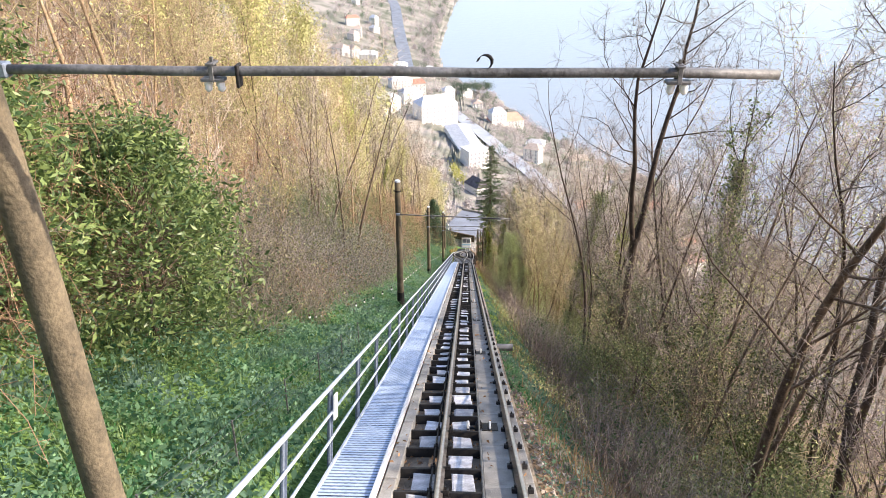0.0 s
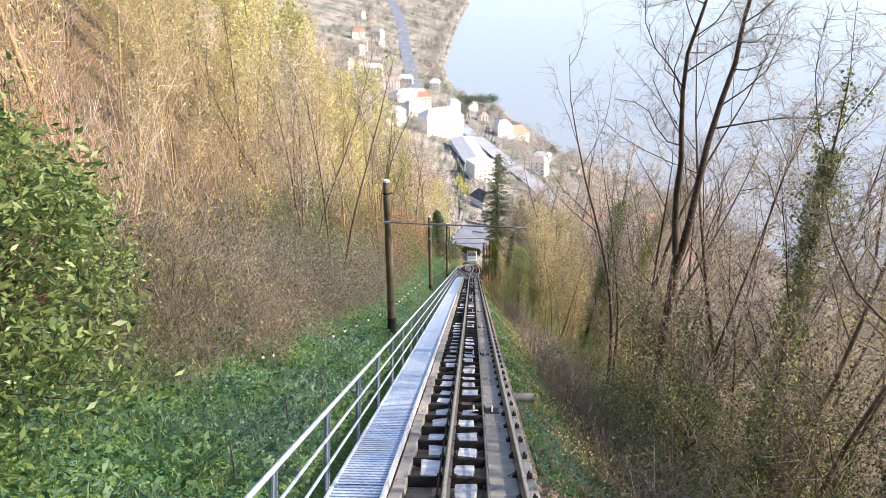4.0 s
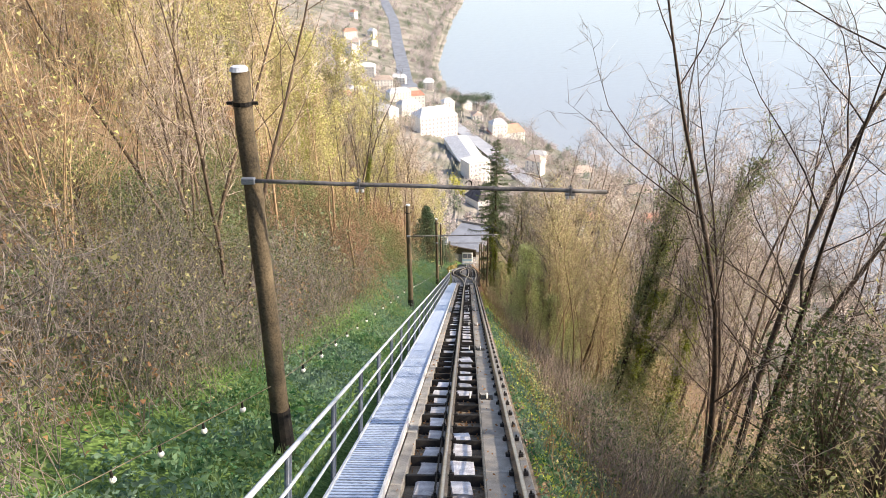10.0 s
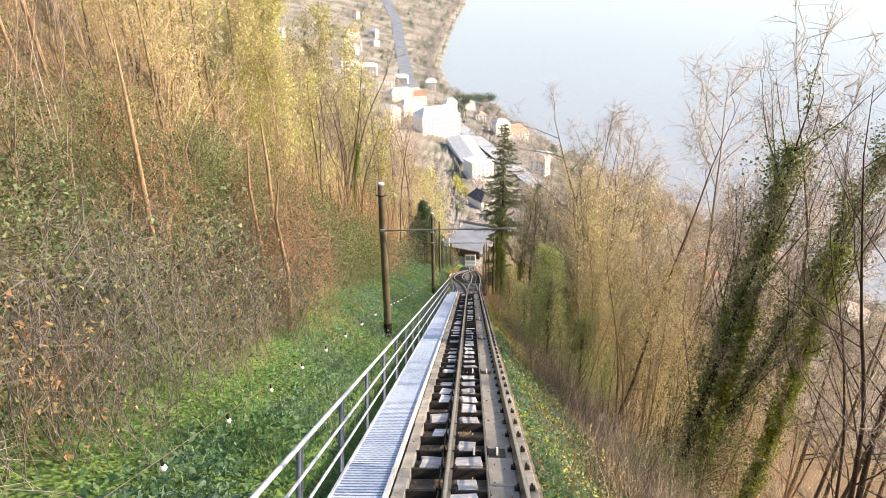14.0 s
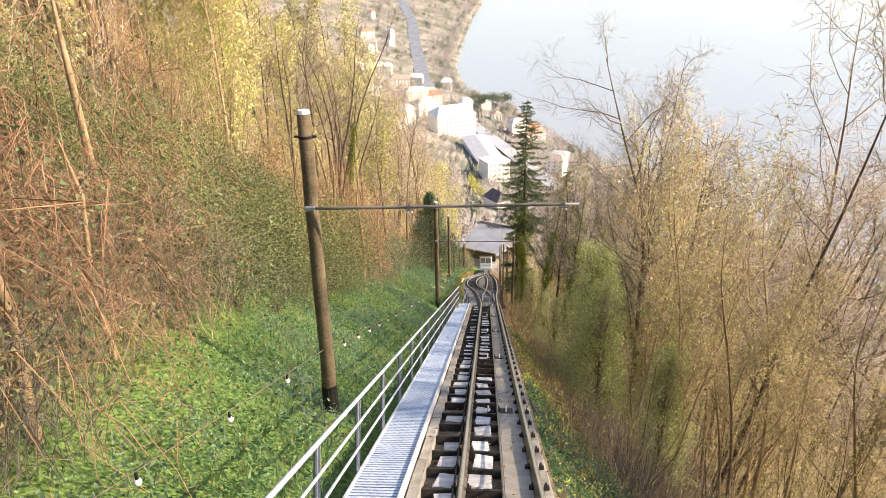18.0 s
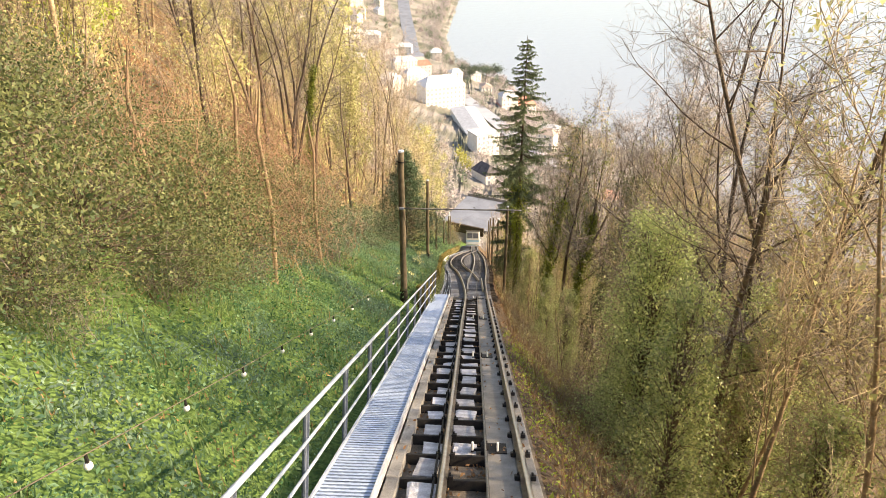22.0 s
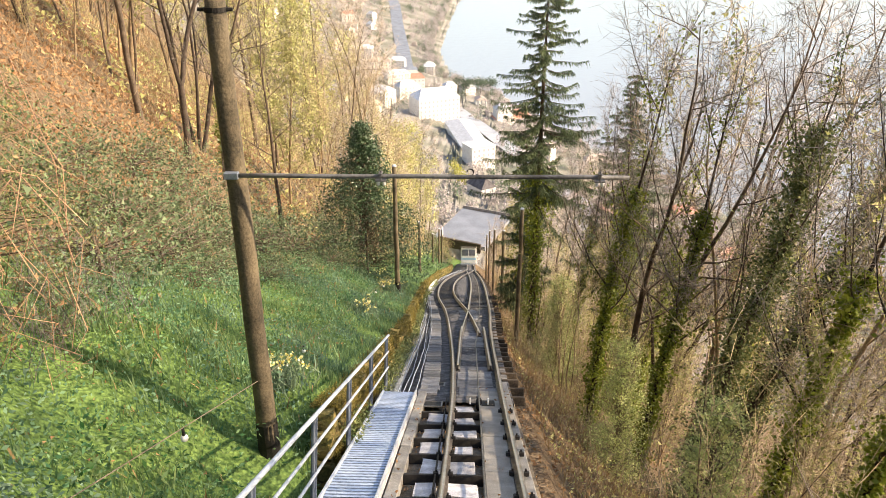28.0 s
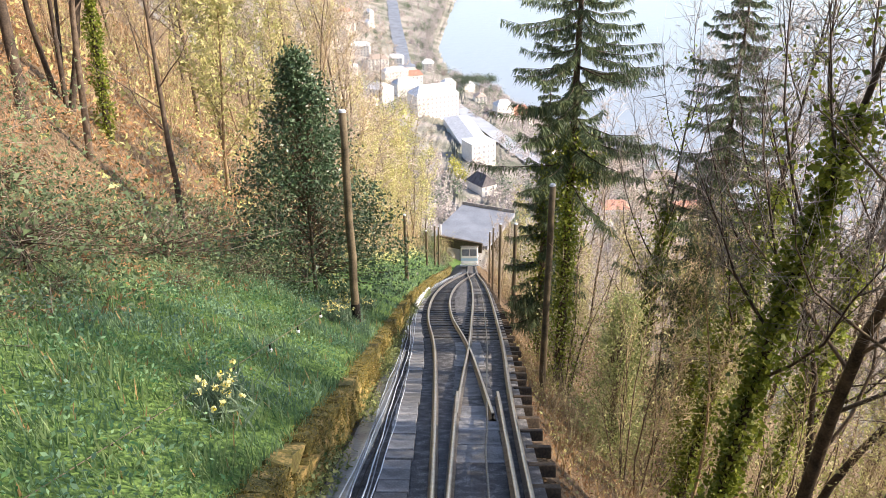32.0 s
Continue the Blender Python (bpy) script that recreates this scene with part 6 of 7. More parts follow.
leaf_cover(7, 26000, (-26, -5.5), (150, 262), 1.2, 0.24, LEAF_YG, "young leaves low on the far slope", 0.1)
leaf_cover(8, 26000, (2.4, 14), (44, 90), 0.9, 0.1, LEAF_IVYMIX, "dark green ivy and brambles on the lower slope", 0.2)
leaf_cover(9, 16000, (-9, -4.9), (64, 96), 1.0, 0.08, LEAF_IVYMIX, "small green leaves in the brambles", 0.2)
undergrowth(307, 2600, (-26, -8), (124, 176), 0.4, 1.5, 0.007, TWIG_BROWN, "thin brown stems among the fallen leaves")


def track_litter():
    rng = np.random.default_rng(90)
    n = 6000
    s = rng.uniform(40, 131, n)
    x = np.where(rng.random(n) < 0.75, rng.uniform(-1.02, 0.04, n), rng.uniform(-1.2, 0.7, n))
    h = np.where((x > -1.02) & (x < 0.05), -0.235, -0.1) + 0.02 * rng.random(n)
    c = np.stack([x, s * CA + h * SA, -s * SA + h * CA], 1)
    tagged(new("leaf_litter", leaf_mesh("leaf_litter", rng, c, 0.06, LEAF_LITTER, 0.7, 0.0, 0.6)), "dead brown leaves scattered on the track", "leaves", kind="stuff")


track_litter()


# ---- grass ----
def grass_field():
    rng = np.random.default_rng(40)

    def sow(n, xr, sr, edge=None):
        x = rng.uniform(*xr, n)
        s = rng.uniform(*sr, n)
        if edge is not None:
            k = x > edge(s) + rng.normal(size=n) * 0.35
            x, s = x[k], s[k]
        return x, s

    def left_edge(s):
        return np.interp(s, (40, 56, 60, 72, 80, 92, 100, 112, 126, 150, 215), (-8, -7, -4.9, -4.6, -4.3, -4.2, -5.2, -5.4, -6.6, -6.8, -5))

    def blades(name, x, s, lo, hi, w, mat, label):
        n = len(x)
        y = s * CA
        in_wall = (s > 126) & (x > wall_x(s) + 0.02) & (x < 1.3)
        keep = ~in_wall & ~((x > -2.25) & (x < 1.1))
        x, y = x[keep], y[keep]
        n = len(x)
        z = ground_z(x, y) - 0.03
        L = rng.uniform(lo, hi, n) * (0.85 + 0.55 * np.sin(x * 2.3 + 1.5 * np.sin(y * 1.1)) * np.sin(y * 1.9 + np.sin(x * 1.7)))
        a = rng.uniform(0, 2 * np.pi, n)
        tilt = rng.uniform(0.1, 0.75, n)
        tip = np.stack([x + np.cos(a) * L * tilt, y + np.sin(a) * L * tilt, z + L], 1)
        b = a + np.pi / 2 + rng.normal(size=n) * 0.4
        wv = np.stack([np.cos(b), np.sin(b), np.zeros(n)], 1) * (w * rng.uniform(0.6, 1.3, n))[:, None]
        p = np.stack([x, y, z], 1)
        mid = p * 0.45 + tip * 0.55 + np.array((0, 0, 0.05)) * L[:, None]
        V = np.stack([p - wv * 0.5, p + wv * 0.5, mid + wv * 0.45, tip, mid - wv * 0.45], 1).reshape(-1, 3)
        i = np.arange(n)[:, None] * 5
        F = np.concatenate([i + np.array((0, 1, 2)), i + np.array((0, 2, 4)), i + np.array((4, 2, 3))])
        tagged(new(name, mesh_from(name, V, F, mat)), label, "grass", kind="stuff")
    near = sow(30000, (-8, -2.2), (42, 90), left_edge)
    far = sow(30000, (-8, -2.2), (90, 150), left_edge)
    blades("grass", np.concatenate([near[0], far[0]]), np.concatenate([near[1], far[1]]), 0.1, 0.3, 0.019, GRASS, "lush green grass and weeds on the bank")
    blades("grass", *sow(34000, (-8, -2.2), (120, 152), left_edge), 0.08, 0.22, 0.014, GRASS, "fine green grass above the loop")
    f2 = sow(24000, (-8.5, -2.4), (150, 226), lambda s: left_edge(s) - 1.8)
    blades("grass", *f2, 0.1, 0.26, 0.035, GRASS, "green grass above the retaining wall")
    r = sow(6500, (0.95, 3.0), (44, 97))
    blades("grass", *r, 0.06, 0.22, 0.02, GRASS, "green grass on the lower verge")
    d = sow(13000, (0.95, 4.5), (44, 185))
    blades("dry_grass", *d, 0.15, 0.5, 0.02, DRY_GRASS, "dry tan grass on the lower slope")
    d = sow(2600, (-7.5, -2.5), (84, 150), left_edge)
    blades("dry_grass", *d, 0.1, 0.3, 0.02, DRY_GRASS, "tufts of dry grass on the bank")
    # broad leaves of wild garlic among the grass
    gx, gs = sow(52000, (-8, -2.3), (42, 124), left_edge)
    k = (gs < 126) | (gx < wall_x(gs) - 0.2)
    gx, gs = gx[k], gs[k]
    c = np.stack([gx, gs * CA, ground_z(gx, gs * CA) + rng.uniform(0.03, 0.26, len(gx)) * (0.6 + 0.6 * np.sin(gx * 1.9 + np.sin(gs)) ** 2)], 1)
    tagged(new("weeds", leaf_mesh("weeds", rng, c[gs < 84], 0.12, WEED, 0.35, -0.2, 0.5)), "broad-leaved green weeds on the bank", "weeds", kind="stuff")

    # taller tufts of weeds here and there
    tx, ts = sow(1700, (-7.5, -2.6), (44, 150), left_edge)
    k = (ts < 124) | (tx < wall_x(ts) - 0.35)
    tx, ts = tx[k], ts[k]
    size = rng.uniform(0.12, 0.4, len(tx)) * np.interp(ts, (44, 95, 105, 128, 140), (1, 1, 1.35, 1.35, 0.9))
    m = 46
    o = rng.normal(size=(len(tx), m, 3)) * (0.8, 0.8, 0.0)
    rise = np.clip(1 - 0.35 * (o[:, :, 0] ** 2 + o[:, :, 1] ** 2), 0.1, 1) * rng.uniform(0.2, 1.3, (len(tx), m))
    px, py = tx[:, None] + o[:, :, 0] * size[:, None], (ts * CA)[:, None] + o[:, :, 1] * size[:, None]
    tuft = np.stack([px, py, ground_z(px, py) + rise * (size * 1.5)[:, None]], -1).reshape(-1, 3)
    tagged(new("weeds", leaf_mesh("weeds", rng, tuft, 0.062, WEED, 0.3, -0.3, 0.5)), "tall tufts of green weeds on the bank", "weeds", kind="stuff")
    tagged(new("weeds", leaf_mesh("weeds", rng, c[gs >= 84], 0.09, WEED, 0.35, -0.2, 0.4)), "small-leaved green weeds in the grass", "weeds", kind="stuff")


grass_field()


def daffodils(seed, label):
    """A tuft of upright strap leaves with open flowers above it."""
    rng = np.random.default_rng(seed)
    t = thing("daffodil_clump", label, "flowers", "daffodils on the bank")
    n = 340
    c = np.stack([rng.normal(size=n) * 0.2, rng.normal(size=n) * 0.2, rng.uniform(0.1, 0.2, n)], 1)
    v, q = leaf_arrays(rng, c, 0.4, 0.0, -1.6, 0.06)
    tagged(part("foliage", mesh_from("blades", v, q, LEAF_DAFFODIL), t, "grey-green strap leaves"), kind="stuff")
    c = np.stack([rng.normal(size=20) * 0.17, rng.normal(size=20) * 0.17, rng.uniform(0.3, 0.46, 20)], 1)
    v, q = leaf_arrays(rng, np.repeat(c, 6, 0) + rng.normal(size=(120, 3)) * 0.022, 0.055, 0.0, 0.0, 0.7)
    tagged(part("flower", mesh_from("flowers", v, q, PETAL), t, "pale yellow flowers"), kind="stuff")
    v, q = leaf_arrays(rng, np.repeat(c, 3, 0) + rng.normal(size=(60, 3)) * 0.01, 0.035, 0.0, 0.0, 0.9)
    tagged(part("trumpet", mesh_from("trumpets", v, q, PETAL_Y), t, "deep yellow trumpets"), kind="stuff")
    return t


LEAF_DAFFODIL = foliage("daffodil_leaves", (0.1, 0.17, 0.12), (0.3, 0.4, 0.27), 0.3, 0.6)
DAFF = [Kind(lambda i=i: daffodils(200 + i, "clump of daffodils in the grass")) for i in range(2)]
for i, (x, s, k) in enumerate(((-3.15, 136.6, 1.15), (-3.9, 150.5, 1.1), (-3.6, 149.4, 0.9), (-4.6, 153, 1.1), (-3.5, 151.8, 0.8), (-3.55, 147.0, 0.9), (-2.95, 126.6, 0.9), (-3.9, 148.2, 0.8))):
    DAFF[i % 2].put(place(x, s, 0, i * 70, k))


# ---- retaining wall ----
def build_wall():
    w = thing("retaining_wall", "low mossy retaining wall of rough stone blocks beside the loop", "wall", kind="structure")
    rng = random.Random(11)
    stones = []
    for k in range(9):
        r2 = random.Random(50 + k)
        ln = (0.3, 0.42, 0.5, 0.62, 0.36, 0.55, 0.46, 0.7, 0.33)[k]
        bm = bmesh.new()
        add_box(bm, -0.2, 0.07, 0.008, ln - 0.008, 0.008, 0.24, 0.03)
        for v in bm.verts:
            v.co += Vector((r2.uniform(-0.045, 0.045), r2.uniform(-0.03, 0.03), r2.uniform(-0.035, 0.035)))
        stones.append((ln, bm_mesh("stone", bm, MOSS_STONE)))
    core = np.arange(125, 214.5, 1.0)
    part("rubble_core", mesh_from("core", *sweep([float(wall_x(a)) for a in core], core, ((-0.22, -0.6), (0.02, -0.6), (0.02, 0.56), (-0.22, 0.56))), MOSS_STONE), w)
    far = []
    n = 0
    for row in range(5):
        s = 125.0 + 0.2 * (row % 3)
        while s < 214:
            ln, me = rng.choice(stones)
            x = float(wall_x(s))
            turn = math.degrees(math.atan2(-(float(wall_x(s + 0.55)) - x), 0.55))
            m = INCLINE @ pose(x, s, -0.62 + row * 0.245, 0, 0, turn) @ pose(rng.uniform(-0.03, 0.02), 0, rng.uniform(-0.015, 0.015), rng.uniform(-3, 3), rng.uniform(-4, 4), rng.uniform(-3, 3))
            if s < 158 and n < 300:
                part("stone", me, w, m=m)
                n += 1
            else:
                far.append((m, me))
            s += ln
    bm = bmesh.new()
    for m, me in far:
        k = len(bm.verts)
        bm.from_mesh(me)
        bm.verts.ensure_lookup_table()
        for v in bm.verts[k:]:
            v.co = m @ v.co
    tagged(part("far_stone", bm_mesh("far_stones", bm, MOSS_STONE), w), kind="stuff")


build_wall()


# moss and small ferns over the face and top of the wall
def wall_moss():
    rng = np.random.default_rng(77)
    n = 110000
    s = 125.5 + 62 * rng.random(n) ** 1.6
    top = rng.random(n) < 0.35
    x = wall_x(s) + np.where(top, rng.uniform(-0.3, 0.1, n), 0.07 + np.abs(rng.normal(size=n)) * 0.035)
    h = np.where(top, 0.58 + rng.random(n) * 0.08, rng.uniform(-0.2, 0.62, n))
    k = np.sin(s * 2.1 + 3 * np.sin(h * 2)) * np.sin(s * 0.83 + h * 3) > -0.45
    x, s, h = x[k], s[k], h[k]
    c = np.stack([x, s * CA + h * SA, -s * SA + h * CA], 1)
    tagged(new("wall_moss", tri_leaves("wall_moss", rng, c, 0.022, MOSS)), "ochre and green moss on the retaining wall", "moss", kind="stuff")


def wall_foot():
    rng = np.random.default_rng(78)
    n = 14000
    s = 126 + 50 * rng.random(n) ** 1.3
    k = np.sin(s * 1.3) + np.sin(s * 0.47 + 1) > -0.6
    s = s[k]
    h = -0.15 + 0.42 * rng.random(len(s)) ** 2
    x = wall_x(s) + 0.08 + 0.3 * rng.random(len(s)) ** 1.5
    c = np.stack([x, s * CA + h * SA, -s * SA + h * CA], 1)
    tagged(new("wall_foot_weeds", tri_leaves("weeds", rng, c, 0.055, LEAF_IVYMIX)), "green weeds along the foot of the wall", "weeds", kind="stuff")


MOSS = foliage("ochre_moss", (0.07, 0.07, 0.02), (0.36, 0.28, 0.08), 0.25, 0.9)
wall_moss()
wall_foot()


# ---- far side: bridge, car, town ----
ROOF_BROWN = material("brown_roof", (0.34, 0.28, 0.25), (0.5, 0.43, 0.38), 0.9, 0, 0.5, 4, 0.2, per=0.25)
ROOF_DARK = material("dark_slate_roof", (0.06, 0.055, 0.06), (0.14, 0.13, 0.14), 0.8, 0, 0.5, 4, 0.2, per=0.1)
ROOF_RED = material("red_tile_roof", (0.42, 0.2, 0.15), (0.55, 0.3, 0.23), 0.9, 0, 0.5, 4, 0.2, per=0.2)
ROOF_GREY = material("grey_roof", (0.45, 0.47, 0.5), (0.62, 0.64, 0.68), 0.8, 0, 0.5, 4, 0.1, per=0.2)
RENDER_WALL = material("pale_rendered_wall", (0.72, 0.7, 0.66), (0.86, 0.84, 0.8), 0.9, 0, 0.4, 5, 0.1, per=0.12)
GLASS_DARK = material("dark_window", (0.09, 0.1, 0.13), (0.2, 0.22, 0.26), 0.15, 0, 1, 5, 0.0, spec=0.6)
# far panes: the sky's reflection is put into a paler glass colour
GLASS_PALE = material("sky_paled_window", (0.26, 0.28, 0.32), (0.42, 0.44, 0.48), 0.15, 0, 1, 5, 0.0, spec=0.6)
BRIDGE_TAR = material("weathered_tar", (0.14, 0.16, 0.2), (0.24, 0.27, 0.33), 0.9, 0, 0.25, 3, 0.3)


ROAD_BLUE = material("blue_grey_road", (0.15, 0.17, 0.21), (0.24, 0.27, 0.32), 0.9, 0, 0.1, 4, 0.1)
ROAD_PALE = material("worn_pale_road", (0.3, 0.33, 0.38), (0.42, 0.45, 0.5), 0.9, 0, 0.1, 4, 0.1)


def house(x, y, w, d, h, roof, rot=0.0, mat=None, roof_mat=None, floors=3, label="pale rendered house with a pitched roof", flat=False, z=None):
    base = gz(x, y) if z is None else z
    t = thing("house", label, "house", "houses of the lakeside town", m=pose(x, y, base, 0, 0, rot))
    part("wall", box_mesh("wall", -w / 2, w / 2, -d / 2, d / 2, -8, h, mat or RENDER_WALL), t)
    bm = bmesh.new()
    o = 0.5
    if flat:
        add_box(bm, -w / 2 - o, w / 2 + o, -d / 2 - o, d / 2 + o, h + 0.004, h + 0.5)
    else:
        a = [bm.verts.new(p) for p in ((-w / 2 - o, -d / 2 - o, h - 0.1), (w / 2 + o, -d / 2 - o, h - 0.1), (w / 2 + o, d / 2 + o, h - 0.1), (-w / 2 - o, d / 2 + o, h - 0.1))]
        hip = min(w, d) * 0.3
        b = [bm.verts.new(p) for p in (((-w / 2 + hip, 0, h + roof), (w / 2 - hip, 0, h + roof)) if w >= d else ((0, -d / 2 + hip, h + roof), (0, d / 2 - hip, h + roof)))]
        if w >= d:
            for f in ((a[0], a[1], b[1], b[0]), (a[1], a[2], b[1]), (a[2], a[3], b[0], b[1]), (a[3], a[0], b[0])):
                bm.faces.new(f)
        else:
            for f in ((a[0], a[1], b[0]), (a[1], a[2], b[1], b[0]), (a[2], a[3], b[1]), (a[3], a[0], b[0], b[1])):
                bm.faces.new(f)
        bm.faces.new(a[::-1])
    part("roof", bm_mesh("roof", bm, roof_mat or ROOF_BROWN), t)
    win = box_mesh("window", -0.6, 0.6, -0.05, 0.05, 0, 1.6, GLASS_PALE)
    for fl in range(floors):
        zz = 1.0 + fl * (h - 0.6) / floors
        n = max(2, int(w / 3.4))
        for i in range(n):
            part("window", win, t, m=pose(-w / 2 + w * (i + 0.5) / n, -d / 2 - 0.03, zz))
        n = max(1, int(d / 4))
        for i in range(n):
            part("window", win, t, m=pose(w / 2 + 0.03, -d / 2 + d * (i + 0.5) / n, zz, 0, 0, 90))
    return t


BLUE_PAINT = material("pale_blue_paint", (0.3, 0.5, 0.65), (0.4, 0.6, 0.75), 0.4, 0, 2, 20, 0.02)
house(-31, 728, 36, 22, 19, 7, 26, roof_mat=ROOF_GREY, floors=5, label="large white hotel with a grey mansard roof")
house(-4, 655, 20, 70, 7, 3, 12, roof_mat=ROOF_GREY, floors=2, label="long low building with a pale roof")
house(5, 585, 17, 14, 14, 3, 28, floors=4, roof_mat=ROOF_GREY, label="white apartment block with balconies", flat=True)
house(6, 515, 10, 15, 6, 5, 35, floors=2, roof_mat=ROOF_DARK, label="small white house with a dark steep roof")
house(38, 815, 36, 16, 6, 7, 20, floors=2, roof_mat=ROOF_RED, label="low house with a wide red tile roof")
house(-76, 874, 24, 14, 12, 4, 24, roof_mat=ROOF_GREY, floors=4)
house(-99, 931, 22, 14, 12, 4, 10, roof_mat=ROOF_BROWN, floors=4)
house(-127, 1001, 22, 14, 13, 4, 0, roof_mat=ROOF_GREY, floors=4)
house(-60, 800, 20, 14, 13, 4, 30, roof_mat=ROOF_GREY, floors=4)
house(-88, 1010, 18, 12, 9, 4, -5, roof_mat=ROOF_GREY, floors=3)
house(-3, 935, 12, 10, 6, 4, 20, roof_mat=ROOF_GREY, floors=2)
rng = random.Random(9)
spots = []
for k in range(400):
    y = rng.uniform(430, 1500)
    x = float(shore(y)) - rng.uniform(25, 240)
    if (abs(x + 10) < 62 and 470 < y < 790) or (abs(x + 110) < 30 and y > 900):
        continue
    if any((x - a) ** 2 + (y - b) ** 2 < 30 * 30 for a, b in spots):
        continue
    spots.append((x, y))
    if len(spots) > 36:
        break
for x, y in spots:
    house(x, y, rng.uniform(11, 22), rng.uniform(9, 15), rng.uniform(6, 13), rng.uniform(3, 5), rng.uniform(-40, 40), roof_mat=rng.choice((ROOF_BROWN, ROOF_RED, ROOF_GREY, ROOF_GREY, ROOF_BROWN, ROOF_BROWN)), floors=rng.randint(2, 4))


def ribbon(name, pts, width, mat, label, category, lift=0.6):
    """A road along points (x, y), laid on the ground."""
    P = np.array(pts, float)
    d = np.gradient(P, axis=0)
    n = np.stack([-d[:, 1], d[:, 0]], 1)
    n /= np.linalg.norm(n, axis=1)[:, None]
    V = []
    for (x, y), (nx, ny) in zip(P, n):
        z = gz(x, y) + lift
        for s in (-0.5, 0.5):
            V.append((x + nx * width * s, y + ny * width * s, z))
    i = np.arange(len(P) - 1) * 2
    tagged(new(name, mesh_from(name, V, np.stack([i, i + 1, i + 3, i + 2], 1), mat)), label, category, kind="structure")


def fine_line(pts, n=40):
    P = np.array(pts, float)
    t = np.linspace(0, len(P) - 1, n)
    return np.stack([np.interp(t, np.arange(len(P)), P[:, 0]), np.interp(t, np.arange(len(P)), P[:, 1])], 1)


ribbon("road_upper", fine_line(((-70, 960), (-80, 1030), (-98, 1184), (-121, 1361), (-143, 1551), (-190, 1800))), 19, ROAD_BLUE, "grey lakeside main road", "road", 3.0)
ribbon("railway_line", fine_line(((95, 470), (62, 545), (46, 601), (30, 650), (12, 713), (-12, 786), (-40, 870))), 13, ROAD_PALE, "grey railway line along the shore", "railway", 3.0)

# road bridge over the line
bridge = thing("road_bridge", "grey asphalt road crossing over the line on a bridge", "bridge", kind="structure")
BM = pose(0.6, 262, -TA * 262 + 8.2, 0, 2, -20)
part("deck", box_mesh("deck", -6, 6, -9, 9, -0.9, 0.0, BRIDGE_TAR), bridge, m=BM)
part("parapet", box_mesh("parapet", -4.5, 5, -0.3, 0.2, -1.6, 0.5, DARK_WOOD, 0.03), bridge, "dark parapet", m=BM @ pose(0, -9.1, 0))
part("parapet", box_mesh("parapet", -6, 6, -0.15, 0.15, -1.2, 0.7, CONCRETE, 0.03), bridge, "pale parapet", m=BM @ pose(0, 9.1, 0))
part("abutment", box_mesh("abutment", -6, -3.6, -6, 8, -12, -0.91, CONCRETE), bridge, m=BM)
part("abutment", box_mesh("abutment", 3.6, 5.6, 1, 8, -16, -0.91, MOSS_STONE), bridge, m=BM)
lamp = thing("white_post", "thin white post at the end of the parapet", "post", m=BM @ pose(-4.0, -8.6, 0))
part("shaft", tube_mesh("shaft", [([(0, 0, -0.2), (0, 0, 2.6)], [0.16, 0.13])], 8, WHITE_PAINT, caps=True), lamp)


# the other car, waiting below the loop
def prism(name, x0, x1, s0, s1, h0, h1, mat, bevel=0.05):
    """A body with upright ends whose floor and roof follow the incline."""
    bm = bmesh.new()
    add_box(bm, x0, x1, s0, s1, h0, h1, bevel)
    for v in bm.verts:
        v.co.z -= v.co.y * TA
    return bm_mesh(name, bm, mat)


car = thing("funicular_car", "white funicular car standing below the passing loop", "funicular car", m=pose(-0.3, 228 * CA, -228 * SA))
part("body", prism("body", -1.15, 1.15, 0, 8, 0.55, 3.0, WHITE_PAINT, 0.1), car)
part("roof", prism("roof", -1.2, 1.2, -0.1, 8, 3.004, 3.2, CONCRETE, 0.06), car)
for x in (-0.5, 0.5):
    part("windscreen", prism("windscreen", x - 0.45, x + 0.45, -0.03, 0.02, 1.75, 2.7, GLASS_DARK, 0.01), car)
part("bumper", prism("bumper", -1.2, 1.2, -0.45, -0.02, 0.3, 0.5, GALV, 0.02), car)
for x in (-0.8, 0.8):
    part("headlight", prism("headlight", x - 0.12, x + 0.12, -0.06, -0.004, 0.75, 0.95, GALV_LIGHT, 0.02), car)
part("stripe", prism("stripe", -1.12, 1.12, -0.025, -0.004, 1.05, 1.4, BLUE_PAINT, 0.005), car, "pale blue stripe")


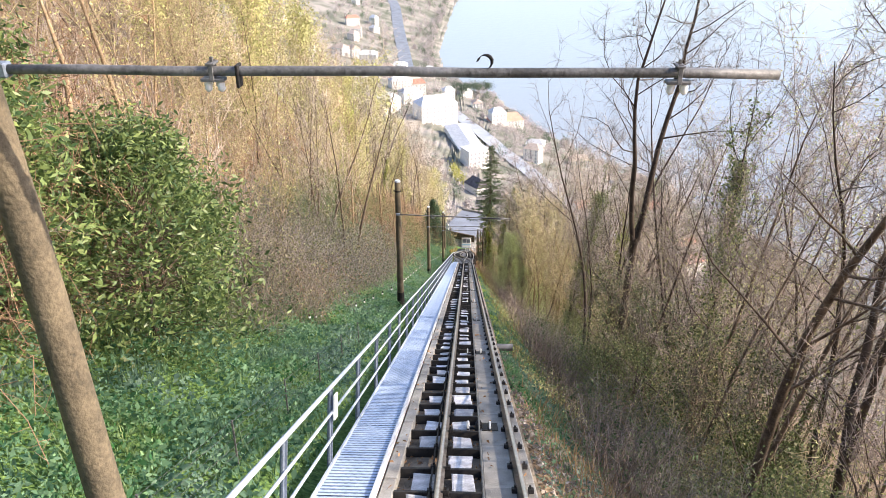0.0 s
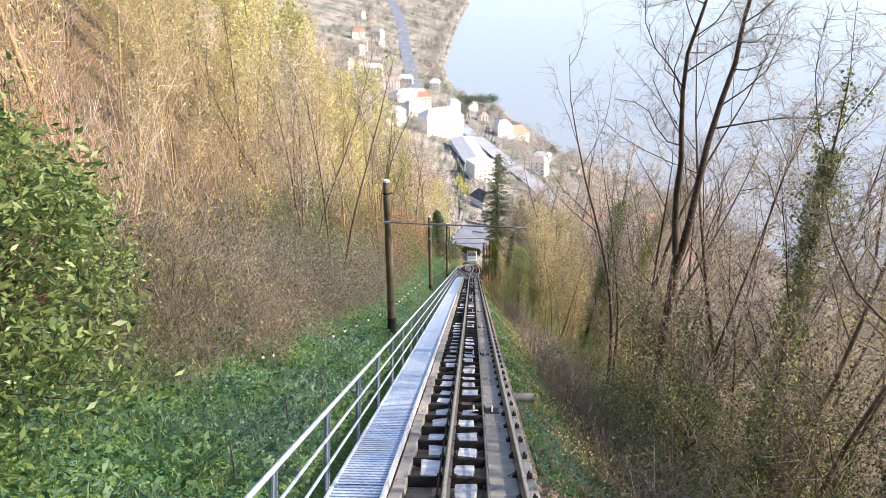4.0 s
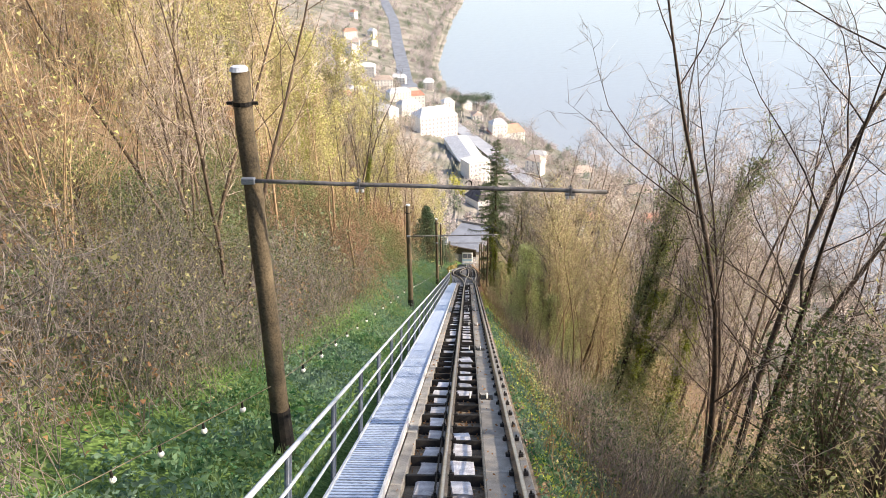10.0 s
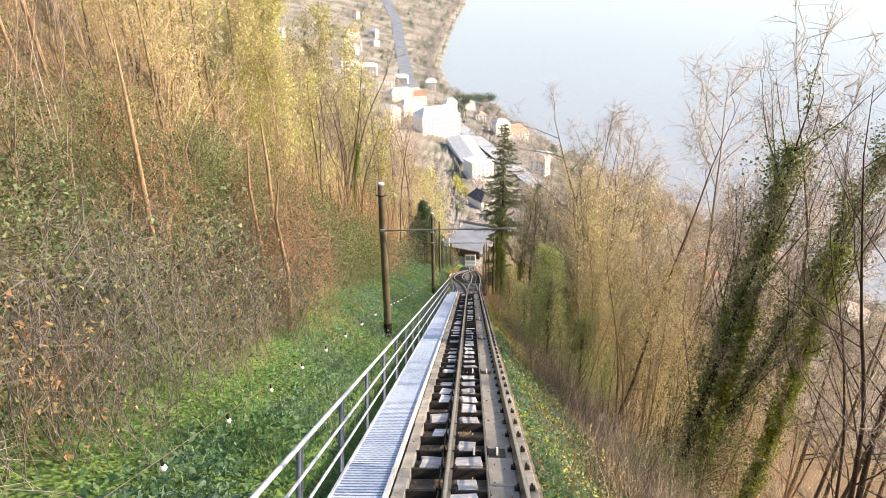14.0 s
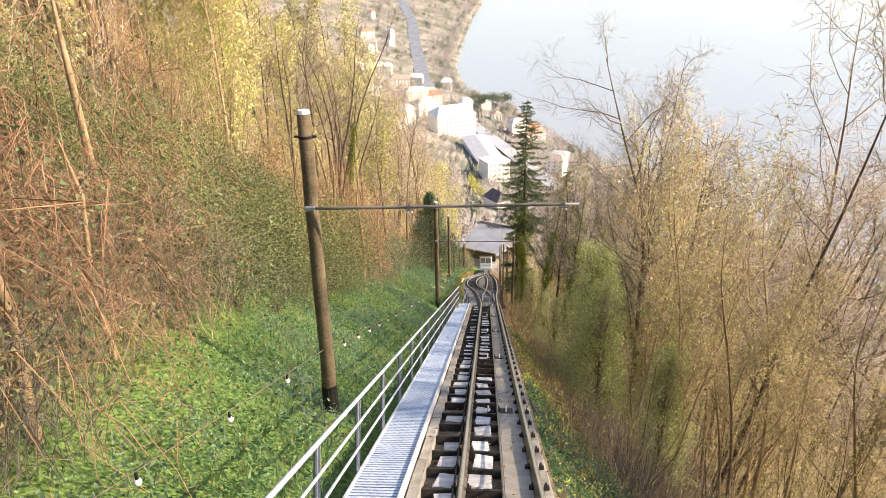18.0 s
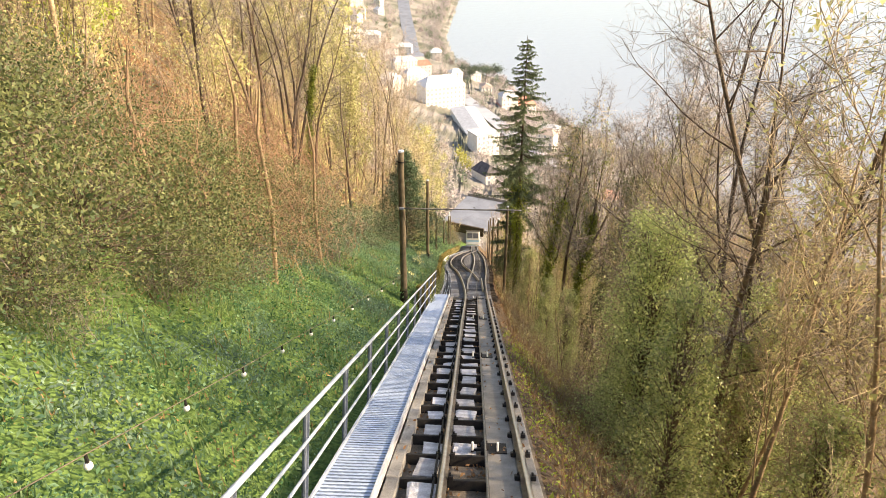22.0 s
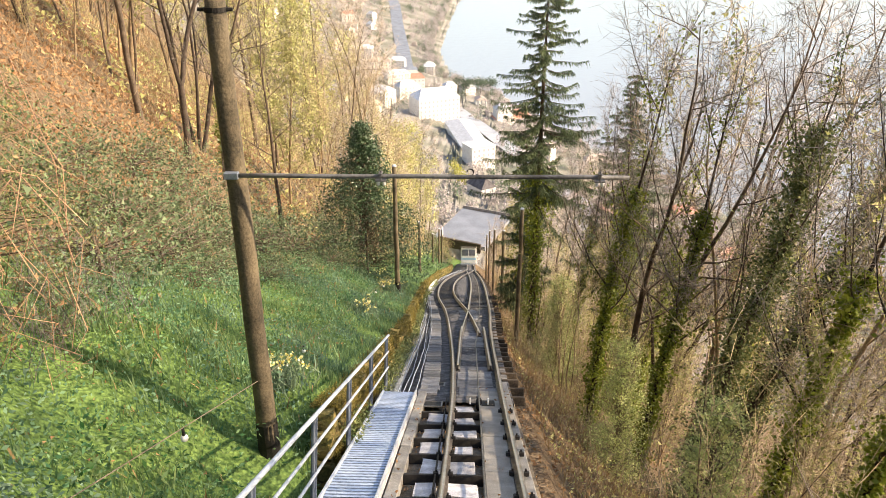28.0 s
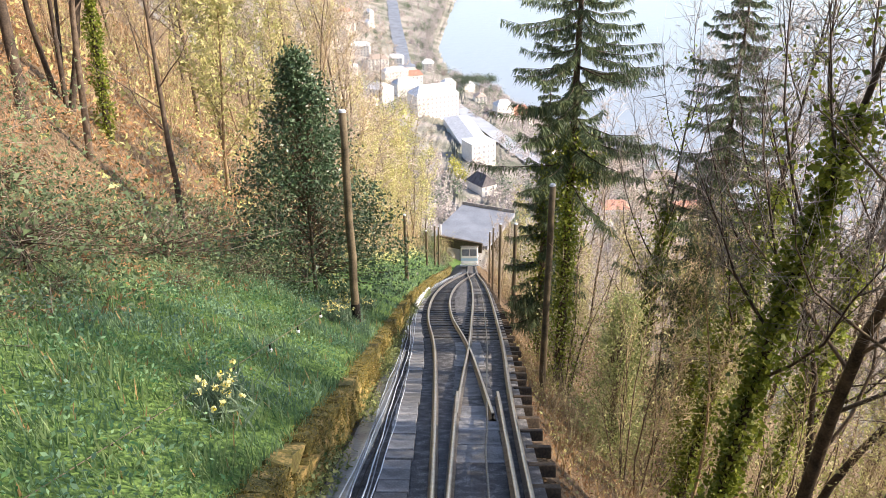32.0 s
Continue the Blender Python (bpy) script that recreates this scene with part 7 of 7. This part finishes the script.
# far woods: clumps of bare and budding crowns on the slopes round the town
def far_woods():
    r = np.random.default_rng(21)
    V = []
    G = []
    for k in range(3400):
        y = r.uniform(270, 2200) if k % 3 else r.uniform(262, 560)
        d = r.uniform(6, 330) if k % 5 else r.uniform(2, 14)
        x = float(shore(y)) - d
        if abs(x) > 240 or (abs(x - 2) < 9 and y < 300) or (-14 < x < 26 and 290 < y < 500 and k % 4) or (abs(x - 6) < 24 and 420 < y < 600 and k % 2):
            continue
        if any((x - a) ** 2 + (y - b) ** 2 < 11 * 11 for a, b in spots):
            continue
        if abs(x + 12) < 34 and 570 < y < 745:
            continue
        if y > 930 and abs(x - float(np.interp(y, (960, 1030, 1184, 1361, 1551, 1800), (-70, -80, -98, -121, -143, -190)))) < 13:
            continue
        h = r.uniform(6, 13)
        dark = r.random() < 0.22
        n = 210
        c = r.normal(size=(n, 3)) * (h * 0.22, h * 0.2, h * 0.26) + (x, y, gz(x, y) + h * 0.55)
        (G if dark else V).append(c)
    for name, C, mat, label in (("far_woods", V, FAR_LEAF, "distant bare and budding woods round the town"), ("far_evergreens", G, FAR_GREEN, "distant dark evergreens round the town")):
        tagged(new(name, tri_leaves(name, r, np.concatenate(C), 1.05, mat)), label, "woods", kind="stuff")


FAR_GREEN = foliage("distant_evergreens", (0.11, 0.16, 0.12), (0.22, 0.28, 0.18), 0.2, 0.9)
# distance haze is put into this colour, so the crowns are paler and pinker
FAR_LEAF = foliage("hazy_distant_crowns", (0.36, 0.32, 0.32), (0.57, 0.52, 0.51), 0.3, 0.9)
PINE_GREEN = foliage("dark_pine_needles", (0.06, 0.095, 0.07), (0.15, 0.19, 0.13), 0.15, 0.9)
far_woods()


# pines on the point by the shore, and a bright budding tree near the small house
def pine_row():
    r = np.random.default_rng(33)
    for k in range(9):
        f = k / 8
        x, y = -16 + 40 * f + r.normal() * 3, 925 + 52 * f + r.normal() * 4
        t = thing("umbrella_pine", "dark umbrella pine on the lake shore", "tree", "pines on the shore", m=pose(x, y, gz(x, y)))
        h = r.uniform(11, 16)
        part("trunk", tube_mesh("trunk", [([(0, 0, -0.5), (0.2, 0, h * 0.5), (0, 0, h * 0.85)], (0.35, 0.28, 0.15))], 6, BARK), t)
        c = r.normal(size=(520, 3)) * (h * 0.25, h * 0.25, h * 0.15) + (0, 0, h * 0.85)
        tagged(part("crown", tri_leaves("crown", r, c, 1.2, PINE_GREEN), t), kind="stuff")
    for x, y, h in ((-4, 523, 8), (-7, 530, 9), (-10, 545, 9)):
        t = thing("budding_tree", "bright yellow-green budding tree beside the houses", "tree", m=pose(x, y, gz(x, y)))
        part("trunk", tube_mesh("trunk", [([(0, 0, -0.5), (0.2, 0, h * 0.5), (0, 0, h * 0.9)], (0.25, 0.2, 0.08))], 6, BARK), t)
        c = r.normal(size=(320, 3)) * (h * 0.2, h * 0.2, h * 0.25) + (0, 0, h * 0.6)
        tagged(part("crown", tri_leaves("crown", r, c, 0.9, LEAF_BUD), t), kind="stuff")


pine_row()
